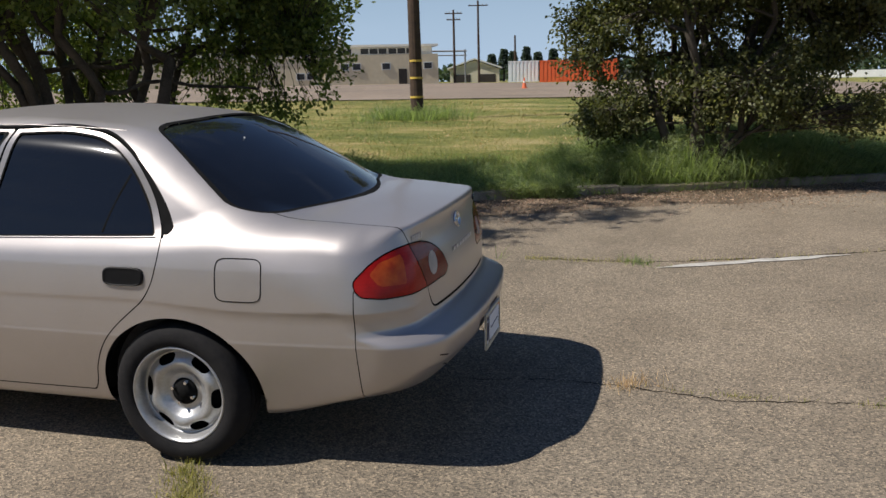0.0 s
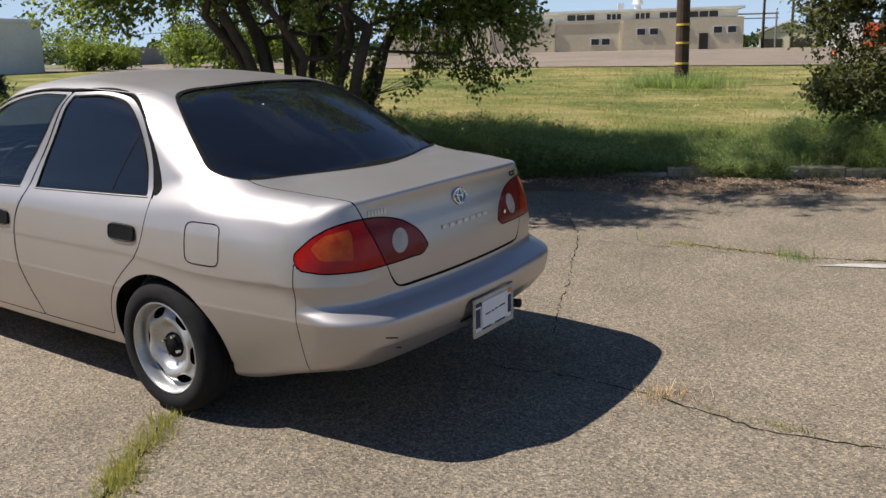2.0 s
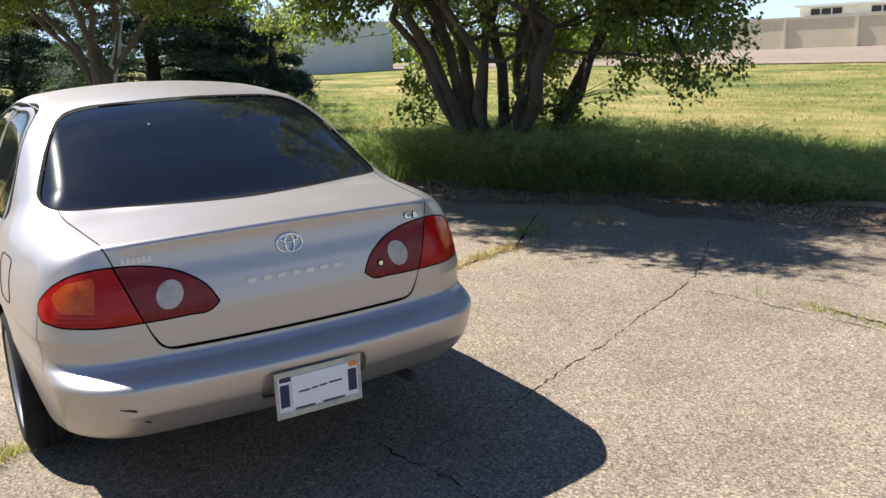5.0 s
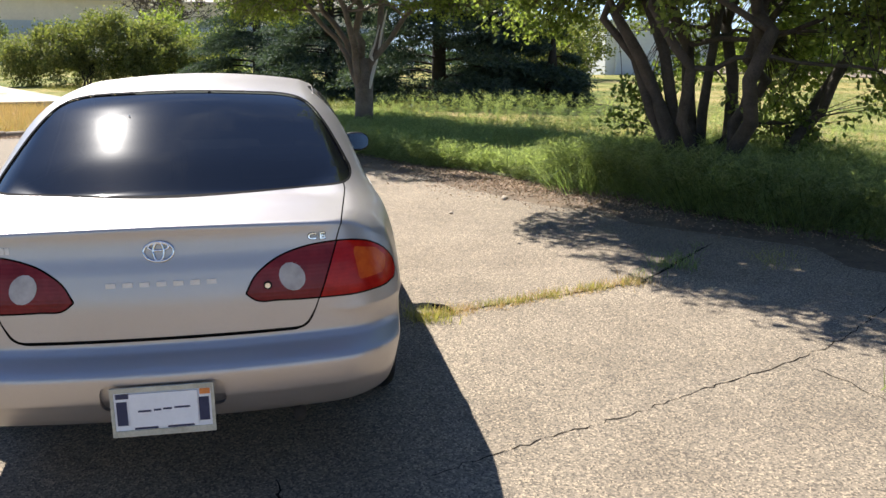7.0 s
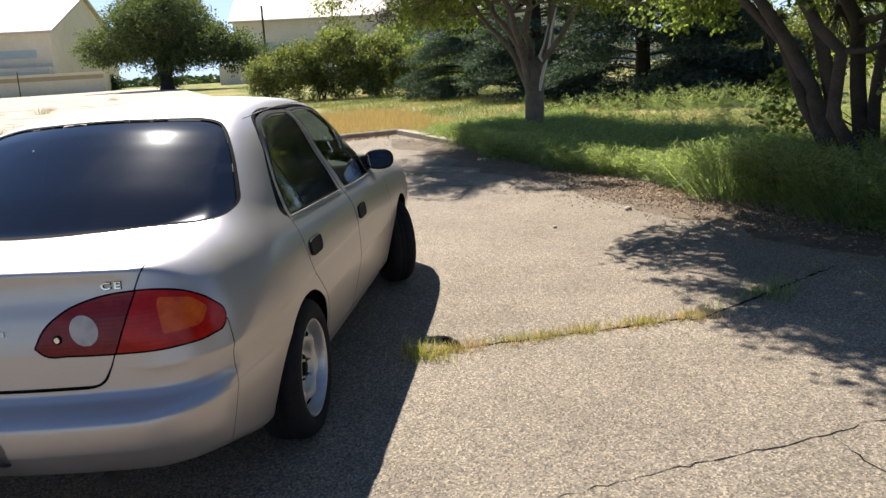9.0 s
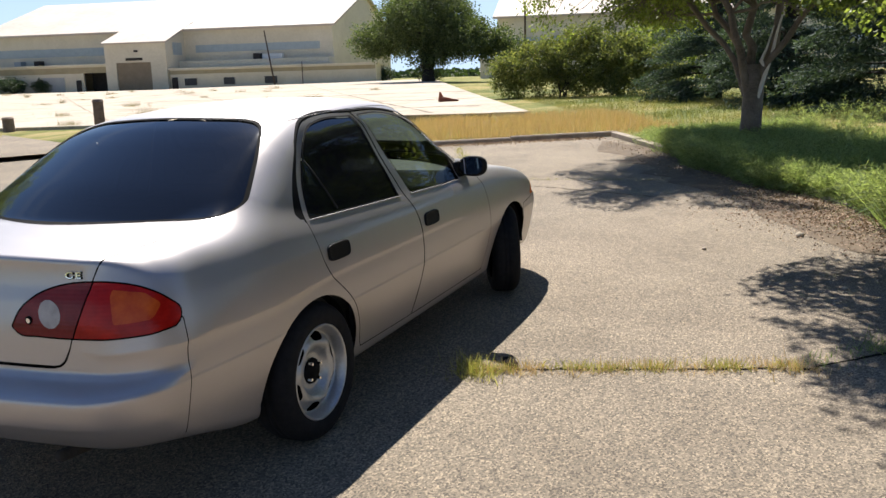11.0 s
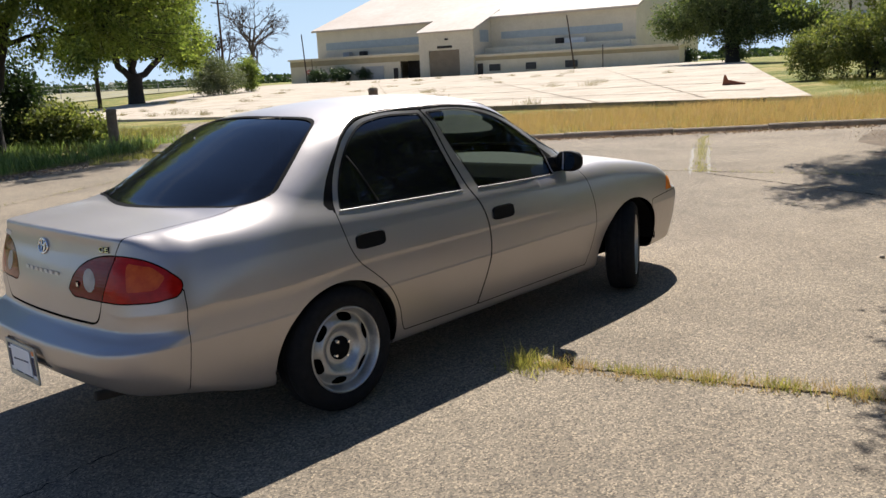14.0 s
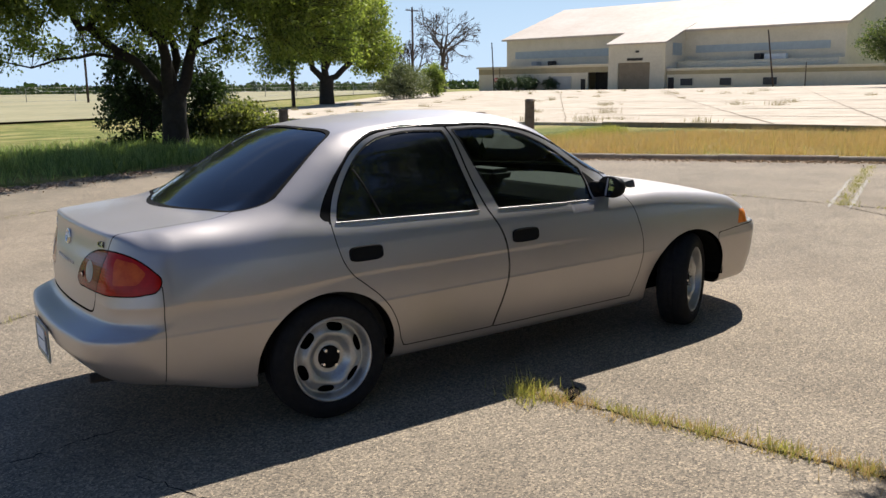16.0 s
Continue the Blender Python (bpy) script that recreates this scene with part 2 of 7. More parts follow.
def glass_material(name, tint, gloss_tint=(1, 1, 1), ior=1.52, rough=0.0, dust=0.0):
    """A thin pane: tinted see-through, mirror-like towards its edge, with a film of dust and painted sky sheen."""
    m, n, l, b = material(name)
    n.remove(b)
    tr, gl = n.new("ShaderNodeBsdfTransparent"), n.new("ShaderNodeBsdfGlossy")
    tr.inputs["Color"].default_value = (*tint, 1)
    gl.inputs["Color"].default_value = (*gloss_tint, 1)
    gl.inputs["Roughness"].default_value = rough
    fr = n.new("ShaderNodeFresnel")
    fr.inputs["IOR"].default_value = ior
    ms = n.new("ShaderNodeMixShader")
    l.new(fr.outputs[0], ms.inputs[0])
    l.new(tr.outputs[0], ms.inputs[1])
    l.new(gl.outputs[0], ms.inputs[2])
    out = ms.outputs[0]
    if dust:
        film, grit, both = n.new("ShaderNodeBsdfGlossy"), n.new("ShaderNodeBsdfDiffuse"), n.new("ShaderNodeMixShader")
        blend = n.new("ShaderNodeMixShader")
        # dust tinted blue, so its colour also carries a sheen of sky
        grit.inputs["Color"].default_value = (0.48, 0.56, 0.74, 1)
        film.inputs["Color"].default_value, film.inputs["Roughness"].default_value = (0.8, 0.8, 0.8, 1), 0.24
        both.inputs[0].default_value = 0.75
        l.new(film.outputs[0], both.inputs[1])
        l.new(grit.outputs[0], both.inputs[2])
        blend.inputs[0].default_value = dust
        l.new(out, blend.inputs[1])
        l.new(both.outputs[0], blend.inputs[2])
        out = blend.outputs[0]
    l.new(out, n["Material Output"].inputs["Surface"])
    return m


TINT_GLASS = glass_material("dark_tinted_glass", (0.016, 0.017, 0.022), rough=0.045, ior=1.55, dust=0.014)
CLEAR_GLASS = glass_material("lightly_tinted_glass", (0.50, 0.56, 0.52))
MIRROR = simple("mirror_glass", (0.62, 0.65, 0.67), (0.68, 0.70, 0.72), 0.02, 1.0)


def lens_material(name, dark, light, rough=0.22, stripes=0.0):
    m, n, l, b = material(name)
    v = coords(n, l, 1.0)
    c = ramp(n, l, noise_of(n, l, v, 22, 3), [(0.3, dark), (0.7, light)])
    if stripes:
        w = n.new("ShaderNodeTexWave")
        w.bands_direction = "Z"
        w.inputs["Scale"].default_value = stripes
        l.new(v, w.inputs["Vector"])
        c = mix(n, l, 0.08, c, ramp(n, l, w.outputs["Fac"], [(0.2, (0.55, 0.55, 0.55)), (0.8, (1.15, 1.15, 1.15))]), "MULTIPLY")
        bump(n, l, b, w.outputs["Fac"], 0.06, 0.003)
    l.new(c, b.inputs["Base Color"])
    b.inputs["Roughness"].default_value = rough
    b.inputs["Coat Weight"].default_value = 0.08
    b.inputs["Coat Roughness"].default_value = 0.05
    b.inputs["Specular IOR Level"].default_value = 0.2
    return m


RED_LENS = lens_material("red_lamp_lens", (0.27, 0.006, 0.005), (0.42, 0.012, 0.008), 0.14, 24.0)
DARKRED_LENS = lens_material("dark_red_lamp_lens", (0.13, 0.010, 0.012), (0.20, 0.018, 0.02), 0.16, 24.0)
AMBER_LENS = lens_material("amber_lamp_lens", (0.40, 0.042, 0.010), (0.56, 0.105, 0.016))
ORANGE_LENS = lens_material("orange_indicator_lens", (0.70, 0.17, 0.02), (0.85, 0.27, 0.04))
WHITE_LENS = lens_material("frosted_white_lens", (0.34, 0.31, 0.29), (0.50, 0.46, 0.43), 0.35)
CLEAR_LENS = lens_material("clear_lamp_lens", (0.45, 0.46, 0.47), (0.62, 0.63, 0.64), 0.1)

# buildings and far things
STUCCO = simple("cream_stucco", (0.54, 0.485, 0.365), (0.67, 0.61, 0.475), 0.9, scale=0.35, bumpy=0.1)
STUCCO_TAN = simple("tan_stucco", (0.58, 0.50, 0.34), (0.72, 0.63, 0.45), 0.9, scale=0.4, bumpy=0.1)
STUCCO_BAND = simple("ochre_band_paint", (0.30, 0.25, 0.15), (0.40, 0.34, 0.21), 0.9, scale=1.0)
ROOF_PALE = simple("pale_sheet_roof", (0.42, 0.335, 0.262), (0.53, 0.47, 0.40), 0.7, scale=0.12)
WHITE_WALL = simple("white_painted_wall", (0.60, 0.60, 0.57), (0.74, 0.74, 0.71), 0.85, scale=0.6)
GREY_WALL = simple("pale_grey_wall", (0.28, 0.29, 0.28), (0.38, 0.39, 0.38), 0.85, scale=0.6)
PANEL_BLUE = simple("frosted_blue_grey_glazing", (0.29, 0.34, 0.35), (0.38, 0.43, 0.44), 0.35, scale=1.2)
DOOR_BROWN = simple("brown_roller_door", (0.19, 0.145, 0.09), (0.26, 0.205, 0.135), 0.7, scale=1.0)
# near-black; on the open bay and shed openings it paints their inner shade
DARK_VOID = simple("dark_opening", (0.02, 0.017, 0.015), (0.05, 0.042, 0.036), 0.9, scale=2.0)
PANE = simple("dark_window_pane", (0.02, 0.023, 0.026), (0.05, 0.052, 0.055), 0.35, scale=3.0, spec=0.25)
POLE_WOOD = simple("weathered_pole_wood", (0.03, 0.018, 0.011), (0.085, 0.052, 0.033), 0.9, scale=5, bumpy=0.6)
YELLOW_BAND = simple("yellow_band", (0.55, 0.36, 0.05), (0.72, 0.50, 0.09), 0.6, scale=12)
RUST_ORANGE = simple("orange_container_steel", (0.50, 0.075, 0.016), (0.66, 0.125, 0.03), 0.6, scale=0.8)
WHITE_STEEL = simple("white_container_steel", (0.56, 0.60, 0.62), (0.72, 0.75, 0.76), 0.6, scale=0.8)
RUST = simple("red_rust_steel", (0.13, 0.040, 0.022), (0.27, 0.095, 0.05), 0.85, scale=7, bumpy=0.4)
CONE = simple("orange_cone_plastic", (0.62, 0.13, 0.05), (0.75, 0.2, 0.08), 0.6, scale=6)
SIGN_RED = simple("faded_red_sign", (0.42, 0.07, 0.05), (0.56, 0.12, 0.09), 0.6, scale=4)
FENCE_METAL = simple("galvanised_fence", (0.20, 0.20, 0.20), (0.32, 0.32, 0.31), 0.6, 0.4, scale=6)
DARK_FENCE = simple("dark_fence_screen", (0.03, 0.035, 0.035), (0.07, 0.075, 0.07), 0.9, scale=0.6)
POST_WOOD = simple("weathered_stub_post_wood", (0.12, 0.085, 0.06), (0.27, 0.21, 0.155), 0.9, scale=9, bumpy=0.5)

# ---- building helpers ----
def mesh_of(name, verts, faces, mats, index=None, smooth=True, normals=None):
    me = bpy.data.meshes.new(name)
    me.from_pydata([tuple(map(float, v)) for v in verts], [], [tuple(map(int, f)) for f in faces])
    for m in mats if isinstance(mats, (list, tuple)) else [mats]:
        me.materials.append(m)
    if index is not None:
        me.polygons.foreach_set("material_index", [int(i) for i in index])
    if smooth:
        me.polygons.foreach_set("use_smooth", [True] * len(me.polygons))
    me.update()
    if normals is not None:
        me.normals_split_custom_set_from_vertices([tuple(map(float, q)) for q in normals])
    return me


def thing(name, label="", category="", group="", kind="", at=None):
    ob = new(name)
    ob.empty_display_size = 0.2
    if at is not None:
        ob.matrix_world = at
    return tagged(ob, label, category, group, kind)


def child(name, me, parent, label=""):
    ob = new(name, me)
    ob.parent = parent
    if label:
        ob["label"] = label
    return ob


def part(name, bm, mat, parent, label="", smooth=False, bevel=0.0):
    if bevel:
        bmesh.ops.bevel(bm, geom=[e for e in bm.edges if e.calc_face_angle(0) > 0.5], offset=bevel, segments=2, affect="EDGES", profile=0.6)
    me = bpy.data.meshes.new(name)
    bm.to_mesh(me)
    bm.free()
    me.materials.append(mat)
    if smooth:
        me.polygons.foreach_set("use_smooth", [True] * len(me.polygons))
    return child(name, me, parent, label)


def box(x0, x1, y0, y1, z0, z1, bm=None):
    bm = bm or bmesh.new()
    v = [bm.verts.new((x, y, z)) for x in (x0, x1) for y in (y0, y1) for z in (z0, z1)]
    for f in ((0, 1, 3, 2), (4, 6, 7, 5), (0, 4, 5, 1), (2, 3, 7, 6), (0, 2, 6, 4), (1, 5, 7, 3)):
        bm.faces.new([v[i] for i in f])
    return bm


def prism(outline, axis, a, b, bm=None):
    """A plane outline of (u, v) pushed from a to b along an axis."""
    bm = bm or bmesh.new()
    put = {"x": lambda u, v, w: (w, u, v), "y": lambda u, v, w: (u, w, v), "z": lambda u, v, w: (u, v, w)}[axis]
    lo = [bm.verts.new(put(u, v, a)) for u, v in outline]
    hi = [bm.verts.new(put(u, v, b)) for u, v in outline]
    k = len(lo)
    bm.faces.new(lo[::-1])
    bm.faces.new(hi)
    for i in range(k):
        bm.faces.new((lo[i], lo[(i + 1) % k], hi[(i + 1) % k], hi[i]))
    bmesh.ops.recalc_face_normals(bm, faces=bm.faces)
    return bm


def rod(p, q, r0, r1=None, sides=8, bm=None):
    bm = bm or bmesh.new()
    p, q = Vector(p), Vector(q)
    d = q - p
    m = Matrix.Translation((p + q) / 2) @ d.to_track_quat("Z", "Y").to_matrix().to_4x4()
    bmesh.ops.create_cone(bm, cap_ends=True, segments=sides, radius1=r0, radius2=r0 if r1 is None else r1, depth=d.length, matrix=m)
    return bm


def lathe(profile, axis="y", steps=48, closed=False):
    """Turn (radius, along) pairs round an axis."""
    verts, faces = [], []
    for i in range(steps):
        a = 2 * math.pi * i / steps
        for r, w in profile:
            verts.append((r * math.cos(a), w, r * math.sin(a)) if axis == "y" else (r * math.cos(a), r * math.sin(a), w))
    k = len(profile)
    for i in range(steps):
        for j in range(k if closed else k - 1):
            a, b = i * k + j, i * k + (j + 1) % k
            c, d = ((i + 1) % steps) * k + (j + 1) % k, ((i + 1) % steps) * k + j
            faces.append((a, b, c, d))
    return verts, faces


def tubes(paths, sides=6):
    """Tapered tubes along paths of (x, y, z, radius)."""
    verts, faces = [], []
    for path in paths:
        start = len(verts)
        pts = [Vector(p[:3]) for p in path]
        side = Vector((1, 0.3, 0.2))
        for i, p in enumerate(pts):
            d = (pts[min(i + 1, len(pts) - 1)] - pts[max(i - 1, 0)]).normalized()
            u = (side - d * side.dot(d)).normalized()
            w = d.cross(u)
            side = u
            for s in range(sides):
                a = 2 * math.pi * s / sides
                verts.append(p + (u * math.cos(a) + w * math.sin(a)) * path[i][3])
        for i in range(len(pts) - 1):
            for s in range(sides):
                a, b = start + i * sides + s, start + i * sides + (s + 1) % sides
                faces.append((a, b, b + sides, a + sides))
        faces.append([start + (len(pts) - 1) * sides + s for s in range(sides)])
    return verts, faces


def smooth_step(a, b, x):
    t = np.clip((np.asarray(x, float) - a) / (b - a), 0, 1)
    return t * t * (3 - 2 * t)


# ---- lie of the land ----
UP_X, UP_Y, SLOPE, SAT = -0.7417, 0.6708, 0.02102, 50.0
FAR_AZ = [-180, -166, -155, -149, -137, -125, -95, -60, 0, 60, 78, 97, 104, 112, 128, 145, 158, 180]
FAR_DZ = [0.0, -0.1, 0.35, 0.28, 0.35, 0.85, 0.7, 0.5, 0.3, 0.1, 0.0, 0.02, 0.25, 0.38, 0.42, 0.35, 0.2, 0.0]
LOT = Vector((-16.3, 2.15))            # corner of the two kerbs
LA, LB = Vector((0.885, 0.466)), Vector((0.466, -0.885))   # along the long kerb, and across the lot
LOT_W, GATE = 16.7, 11.3


def ground_z(x, y):
    """Height of the paved level."""
    x, y = np.asarray(x, float), np.asarray(y, float)
    near = SLOPE * SAT * np.tanh((x * UP_X + y * UP_Y) / SAT)
    r = np.hypot(x + 2, y - 4)
    az = np.degrees(np.arctan2(y - 4, x + 2))
    return near + np.interp(az, FAR_AZ, FAR_DZ) * smooth_step(28, 105, r)


def lot_ab(x, y):
    dx, dy = np.asarray(x, float) - LOT.x, np.asarray(y, float) - LOT.y
    return dx * LA.x + dy * LA.y, dx * LB.x + dy * LB.y


def lot_xy(a, b):
    return LOT.x + a * LA.x + b * LB.x, LOT.y + a * LA.y + b * LB.y


def in_lot(x, y):
    """Signed: above 0 on the paved lot and its drive, in metres from the edge."""
    a, b = lot_ab(x, y)
    lot = np.minimum(np.minimum(a, 60 - a), np.minimum(b, LOT_W - b))
    drive = np.minimum(np.minimum(b - GATE, LOT_W - b), np.minimum(a + 7.0, 8.0 - a))
    return np.maximum(lot, drive)


def soil_z(x, y):
    """Height of grass and soil: a step above the lot."""
    q = in_lot(x, y)
    z = ground_z(x, y)
    return z + np.where(q > -0.02, -0.12, 0.04 + 0.05 * smooth_step(0.2, 3.0, -q))


# ---- ground ----
def build_ground():
    radii = np.concatenate([np.linspace(0, 30, 101)[1:], np.geomspace(30.5, 2600, 50)])
    n = 300
    ang = np.linspace(0, 2 * math.pi, n, endpoint=False)
    X = np.concatenate([[-5.0], (-5 + radii[:, None] * np.cos(ang)).ravel()])
    Y = np.concatenate([[2.0], (2 + radii[:, None] * np.sin(ang)).ravel()])
    Z = soil_z(X, Y)
    faces = [(0, 1 + i, 1 + (i + 1) % n) for i in range(n)]
    for k in range(len(radii) - 1):
        s = 1 + k * n
        faces += [(s + i, s + n + i, s + n + (i + 1) % n, s + (i + 1) % n) for i in range(n)]
    ob = new("ground", mesh_of("ground", np.stack([X, Y, Z], 1), faces, FIELD))
    return tagged(ob, "mown yellow-green grass field with dry patches", "ground", kind="structure")


def sheet(name, a0, a1, b0, b1, lift, mat, na, nb, height=ground_z):
    verts, faces = [], []
    for i in range(na + 1):
        for j in range(nb + 1):
            x, y = lot_xy(a0 + (a1 - a0) * i / na, b0 + (b1 - b0) * j / nb)
            verts.append((x, y, float(height(x, y)) + lift))
    for i in range(na):
        for j in range(nb):
            k = i * (nb + 1) + j
            faces.append((k, k + 1, k + nb + 2, k + nb + 1)[::-1])
    return new(name, mesh_of(name, verts, faces, mat))


build_ground()
lot = tagged(sheet("pavement", -0.0, 60, 0.0, LOT_W, 0.0, ASPHALT, 60, 17), "worn grey-brown asphalt car park", "pavement", kind="structure")
drive = tagged(sheet("pavement", -7.0, 0.0, GATE, LOT_W, 0.0, ASPHALT, 7, 6), "worn asphalt drive between grass verges", "pavement", kind="structure")


patch_drive = [(-13.4, -8.6), (-8.9, -11.4), (-16.9, -24.6), (-20.6, -22.8)]


def off_drive(XY, keep=1.9):
    """Only the spots clear of the drive's far stretch."""
    p, q = np.array([-10.8, -9.6]), np.array([-18.6, -23.6])
    t = np.clip((XY - p) @ (q - p) / ((q - p) @ (q - p)), 0, 1)
    return XY[np.linalg.norm(XY - p - t[:, None] * (q - p), axis=1) > keep]


def wander(points, step, jitter, seed):
    """A crooked line through the points."""
    rng = random.Random(seed)
    out = []
    for (x0, y0), (x1, y1) in zip(points, points[1:]):
        k = max(1, int(math.hypot(x1 - x0, y1 - y0) / step))
        for i in range(k):
            t = i / k
            out.append((x0 + (x1 - x0) * t + rng.uniform(-jitter, jitter), y0 + (y1 - y0) * t + rng.uniform(-jitter, jitter)))
    out.append(points[-1])
    return out


def ribbon(name, line, width, lift, mat, parent, seed, wobble=0.6):
    rng = random.Random(seed)
    verts, faces = [], []
    for i, (x, y) in enumerate(line):
        x1, y1 = line[min(i + 1, len(line) - 1)]
        x0, y0 = line[max(i - 1, 0)]
        d = Vector((x1 - x0, y1 - y0)).normalized()
        end = min(1.0, i / 3, (len(line) - 1 - i) / 3)
        w = width * (1 + rng.uniform(-wobble, wobble)) * max(end, 0.08) / 2
        for s in (-1, 1):
            px, py = x - d.y * w * s, y + d.x * w * s
            verts.append((px, py, float(ground_z(px, py)) + lift))
        if i:
            faces.append((2 * i - 2, 2 * i - 1, 2 * i + 1, 2 * i))
    return child(name, mesh_of(name, verts, faces, mat, smooth=False), parent)


CRACKS = [
    ([(3.6, 4.5), (2.2, 4.15), (0.76, 4.03), (0.19, 3.93), (-0.3, 4.02), (-0.7, 4.0), (-1.1, 3.9)], 0.006),
    ([(-0.98, 4.45), (-1.1, 4.7), (-1.42, 5.49), (-1.61, 5.89), (-1.83, 6.41), (-2.08, 6.85), (-2.6, 7.5)], 0.005),
    ([(-1.83, 6.41), (-1.54, 6.49), (-1.1, 6.55), (-0.6, 6.6)], 0.005),
    ([(-2.8, 4.65), (-2.88, 4.8), (-3.1, 5.5), (-3.34, 6.25), (-3.7, 6.6), (-4.3, 7.2)], 0.016),
    ([(-4.2, -1.6), (-2.6, 0.2), (-1.45, 2.1), (-1.85, 2.7)], 0.018),
    ([(-1.1, 6.7), (-0.3, 6.72), (0.6, 7.05), (2.2, 7.85), (4.5, 9.0)], 0.016),
    ([(-9.6, 2.0), (-9.0, 3.4), (-8.4, 4.8)], 0.02),
    ([(-9.3, -2.2), (-9.7, 2.0), (-9.9, 4.4)], 0.02),
    ([(-9.0, -4.4), (-5.0, -2.6), (-1.1, 1.2), (0.5, 2.4)], 0.014),
    ([(-7.0, -7.5), (-3.4, -5.7), (0.6, -3.6)], 0.014),
]
for i, (pts, w) in enumerate(CRACKS):
    ribbon("crack", wander(pts, 0.04, 0.014, i), w, 0.002, CRACK, lot, i, 0.85)


def white_line(a0, a1, b, w, seed, keep, mat=LINE):
    rng = random.Random(seed)
    line, a = [], a0
    while a < a1:
        run = rng.uniform(0.3, 1.2) if keep < 1 else a1 - a0
        k6 = max(6, int(run / 0.12))
        if rng.random() < keep:
            pts = [lot_xy(a + run * k / k6, b + rng.uniform(-0.012, 0.012)) for k in range(k6 + 1)]
            ribbon("painted_line", pts, w, 0.006, mat, lot, seed + int(a * 10), 0.25)
        a += run


white_line(16.3, 18.0, 3.62, 0.1, 1, 1.0)
white_line(18.2, 30.0, 3.66, 0.1, 2, 0.75)
white_line(2.8, 6.1, 3.11, 0.045, 3, 1.0, LINE_WORN)
white_line(2.7, 6.1, 3.34, 0.045, 4, 1.0, LINE_WORN)
white_line(6.0, 12.0, 9.5, 0.1, 5, 0.5)


# ---- kerbs ----
def kerb(a0, b0, a1, b1, label, seed, gap=(1.7, 2.2), sunk=0.0):
    """Worn concrete kerb stones, end to end."""
    rng = random.Random(seed)
    k = thing("kerb", label, "kerb", kind="structure")
    L = math.hypot(a1 - a0, b1 - b0)
    s = 0.0
    while s < L - 0.1:
        e = min(L, s + rng.uniform(*gap))
        p, q = [lot_xy(a0 + (a1 - a0) * t / L, b0 + (b1 - b0) * t / L) for t in (s + 0.006, e - 0.006)]
        d = (Vector(q) - Vector(p)).normalized()
        nx, ny = -d.y, d.x
        lift = rng.uniform(-0.012, 0.012) - sunk * float(smooth_step(3.0, 4.5, s) * smooth_step(15.5, 14.0, s))
        bm = bmesh.new()
        prof = [(-0.08, -0.2), (0.08, -0.2), (0.08, 0.072), (0.055, 0.095), (-0.058, 0.093), (-0.08, 0.08)]
        ends = []
        for x, y in (p, q):
            z = float(ground_z(x, y)) + lift
            ends.append([bm.verts.new((x + nx * u, y + ny * u, z + v)) for u, v in prof])
        bm.faces.new(ends[0])
        bm.faces.new(ends[1][::-1])
        for i in range(6):
            bm.faces.new((ends[0][i], ends[1][i], ends[1][(i + 1) % 6], ends[0][(i + 1) % 6]))
        bmesh.ops.recalc_face_normals(bm, faces=bm.faces)
        part("kerb_stone", bm, CONCRETE, k)
        s = e
    return k


kerb(0.09, -0.075, 46, -0.075, "weathered concrete kerb along the grass verge", 1, sunk=0.05)
kerb(-0.075, -0.15, -0.075, GATE, "low weathered concrete kerb before dry grass", 2)


# ---- plant helpers ----
def strips_mesh(name, V, k, mat):
    """Many separate strips of k quads; V holds 2 * (k + 1) points for each."""
    n = len(V) // (2 * (k + 1))
    base = np.arange(n)[:, None, None] * 2 * (k + 1)
    seg = np.arange(k)[None, :, None] * 2
    idx = (base + seg + np.array([0, 1, 3, 2])[None, None]).ravel()
    me = bpy.data.meshes.new(name)
    me.vertices.add(len(V))
    me.vertices.foreach_set("co", np.asarray(V, np.float32).ravel())
    me.loops.add(len(idx))
    me.loops.foreach_set("vertex_index", idx.astype(np.int32))
    me.polygons.add(n * k)
    me.polygons.foreach_set("loop_start", np.arange(0, len(idx), 4, dtype=np.int32))
    me.update(calc_edges=True)
    me.materials.append(mat)
    return me


def unit(v):
    return v / (np.linalg.norm(v, axis=-1, keepdims=True) + 1e-9)


def leaf_points(P, D, rng, length, width, droop=0.3):
    """A folded pointed leaf at each point P, along D."""
    n = len(P)
    L = length * rng.uniform(0.65, 1.25, (n, 1))
    W = width * rng.uniform(0.7, 1.2, (n, 1))
    D = unit(D)
    S = unit(np.cross(D, rng.normal(size=(n, 3))))
    up = np.cross(S, D)
    mid = P + D * L * 0.5 + up * L * 0.06
    tip = P + D * L - up * L * droop * 0.3
    V = np.stack([P, mid + S * W * 0.55, mid - S * W * 0.55, tip], 1)
    return V.reshape(-1, 3)


def in_crown(rng, lobes, n, gap=0.0, edge=0.45):
    """Points spread in lobes (x, y, z, rx, ry, rz), sparser inside, with gaps; heavy lobes are closed."""
    lobes = np.array([(*q, 1.0)[:7] for q in lobes], float)
    w = lobes[:, 3] * lobes[:, 4] * lobes[:, 5] * lobes[:, 6]
    out = []
    while len(out) < n:
        q = lobes[rng.choice(len(lobes), p=w / w.sum())]
        d = unit(rng.normal(size=3))
        p = q[:3] + d * q[3:6] * rng.uniform(0, 1) ** edge
        if gap and noise.noise(Vector(p) * 1.1) + 0.55 * noise.noise(Vector(p) * 3.1) < -0.34 + gap * (0.24 if q[6] > 2.5 else 0.48):
            continue
        out.append(p)
    return np.array(out)


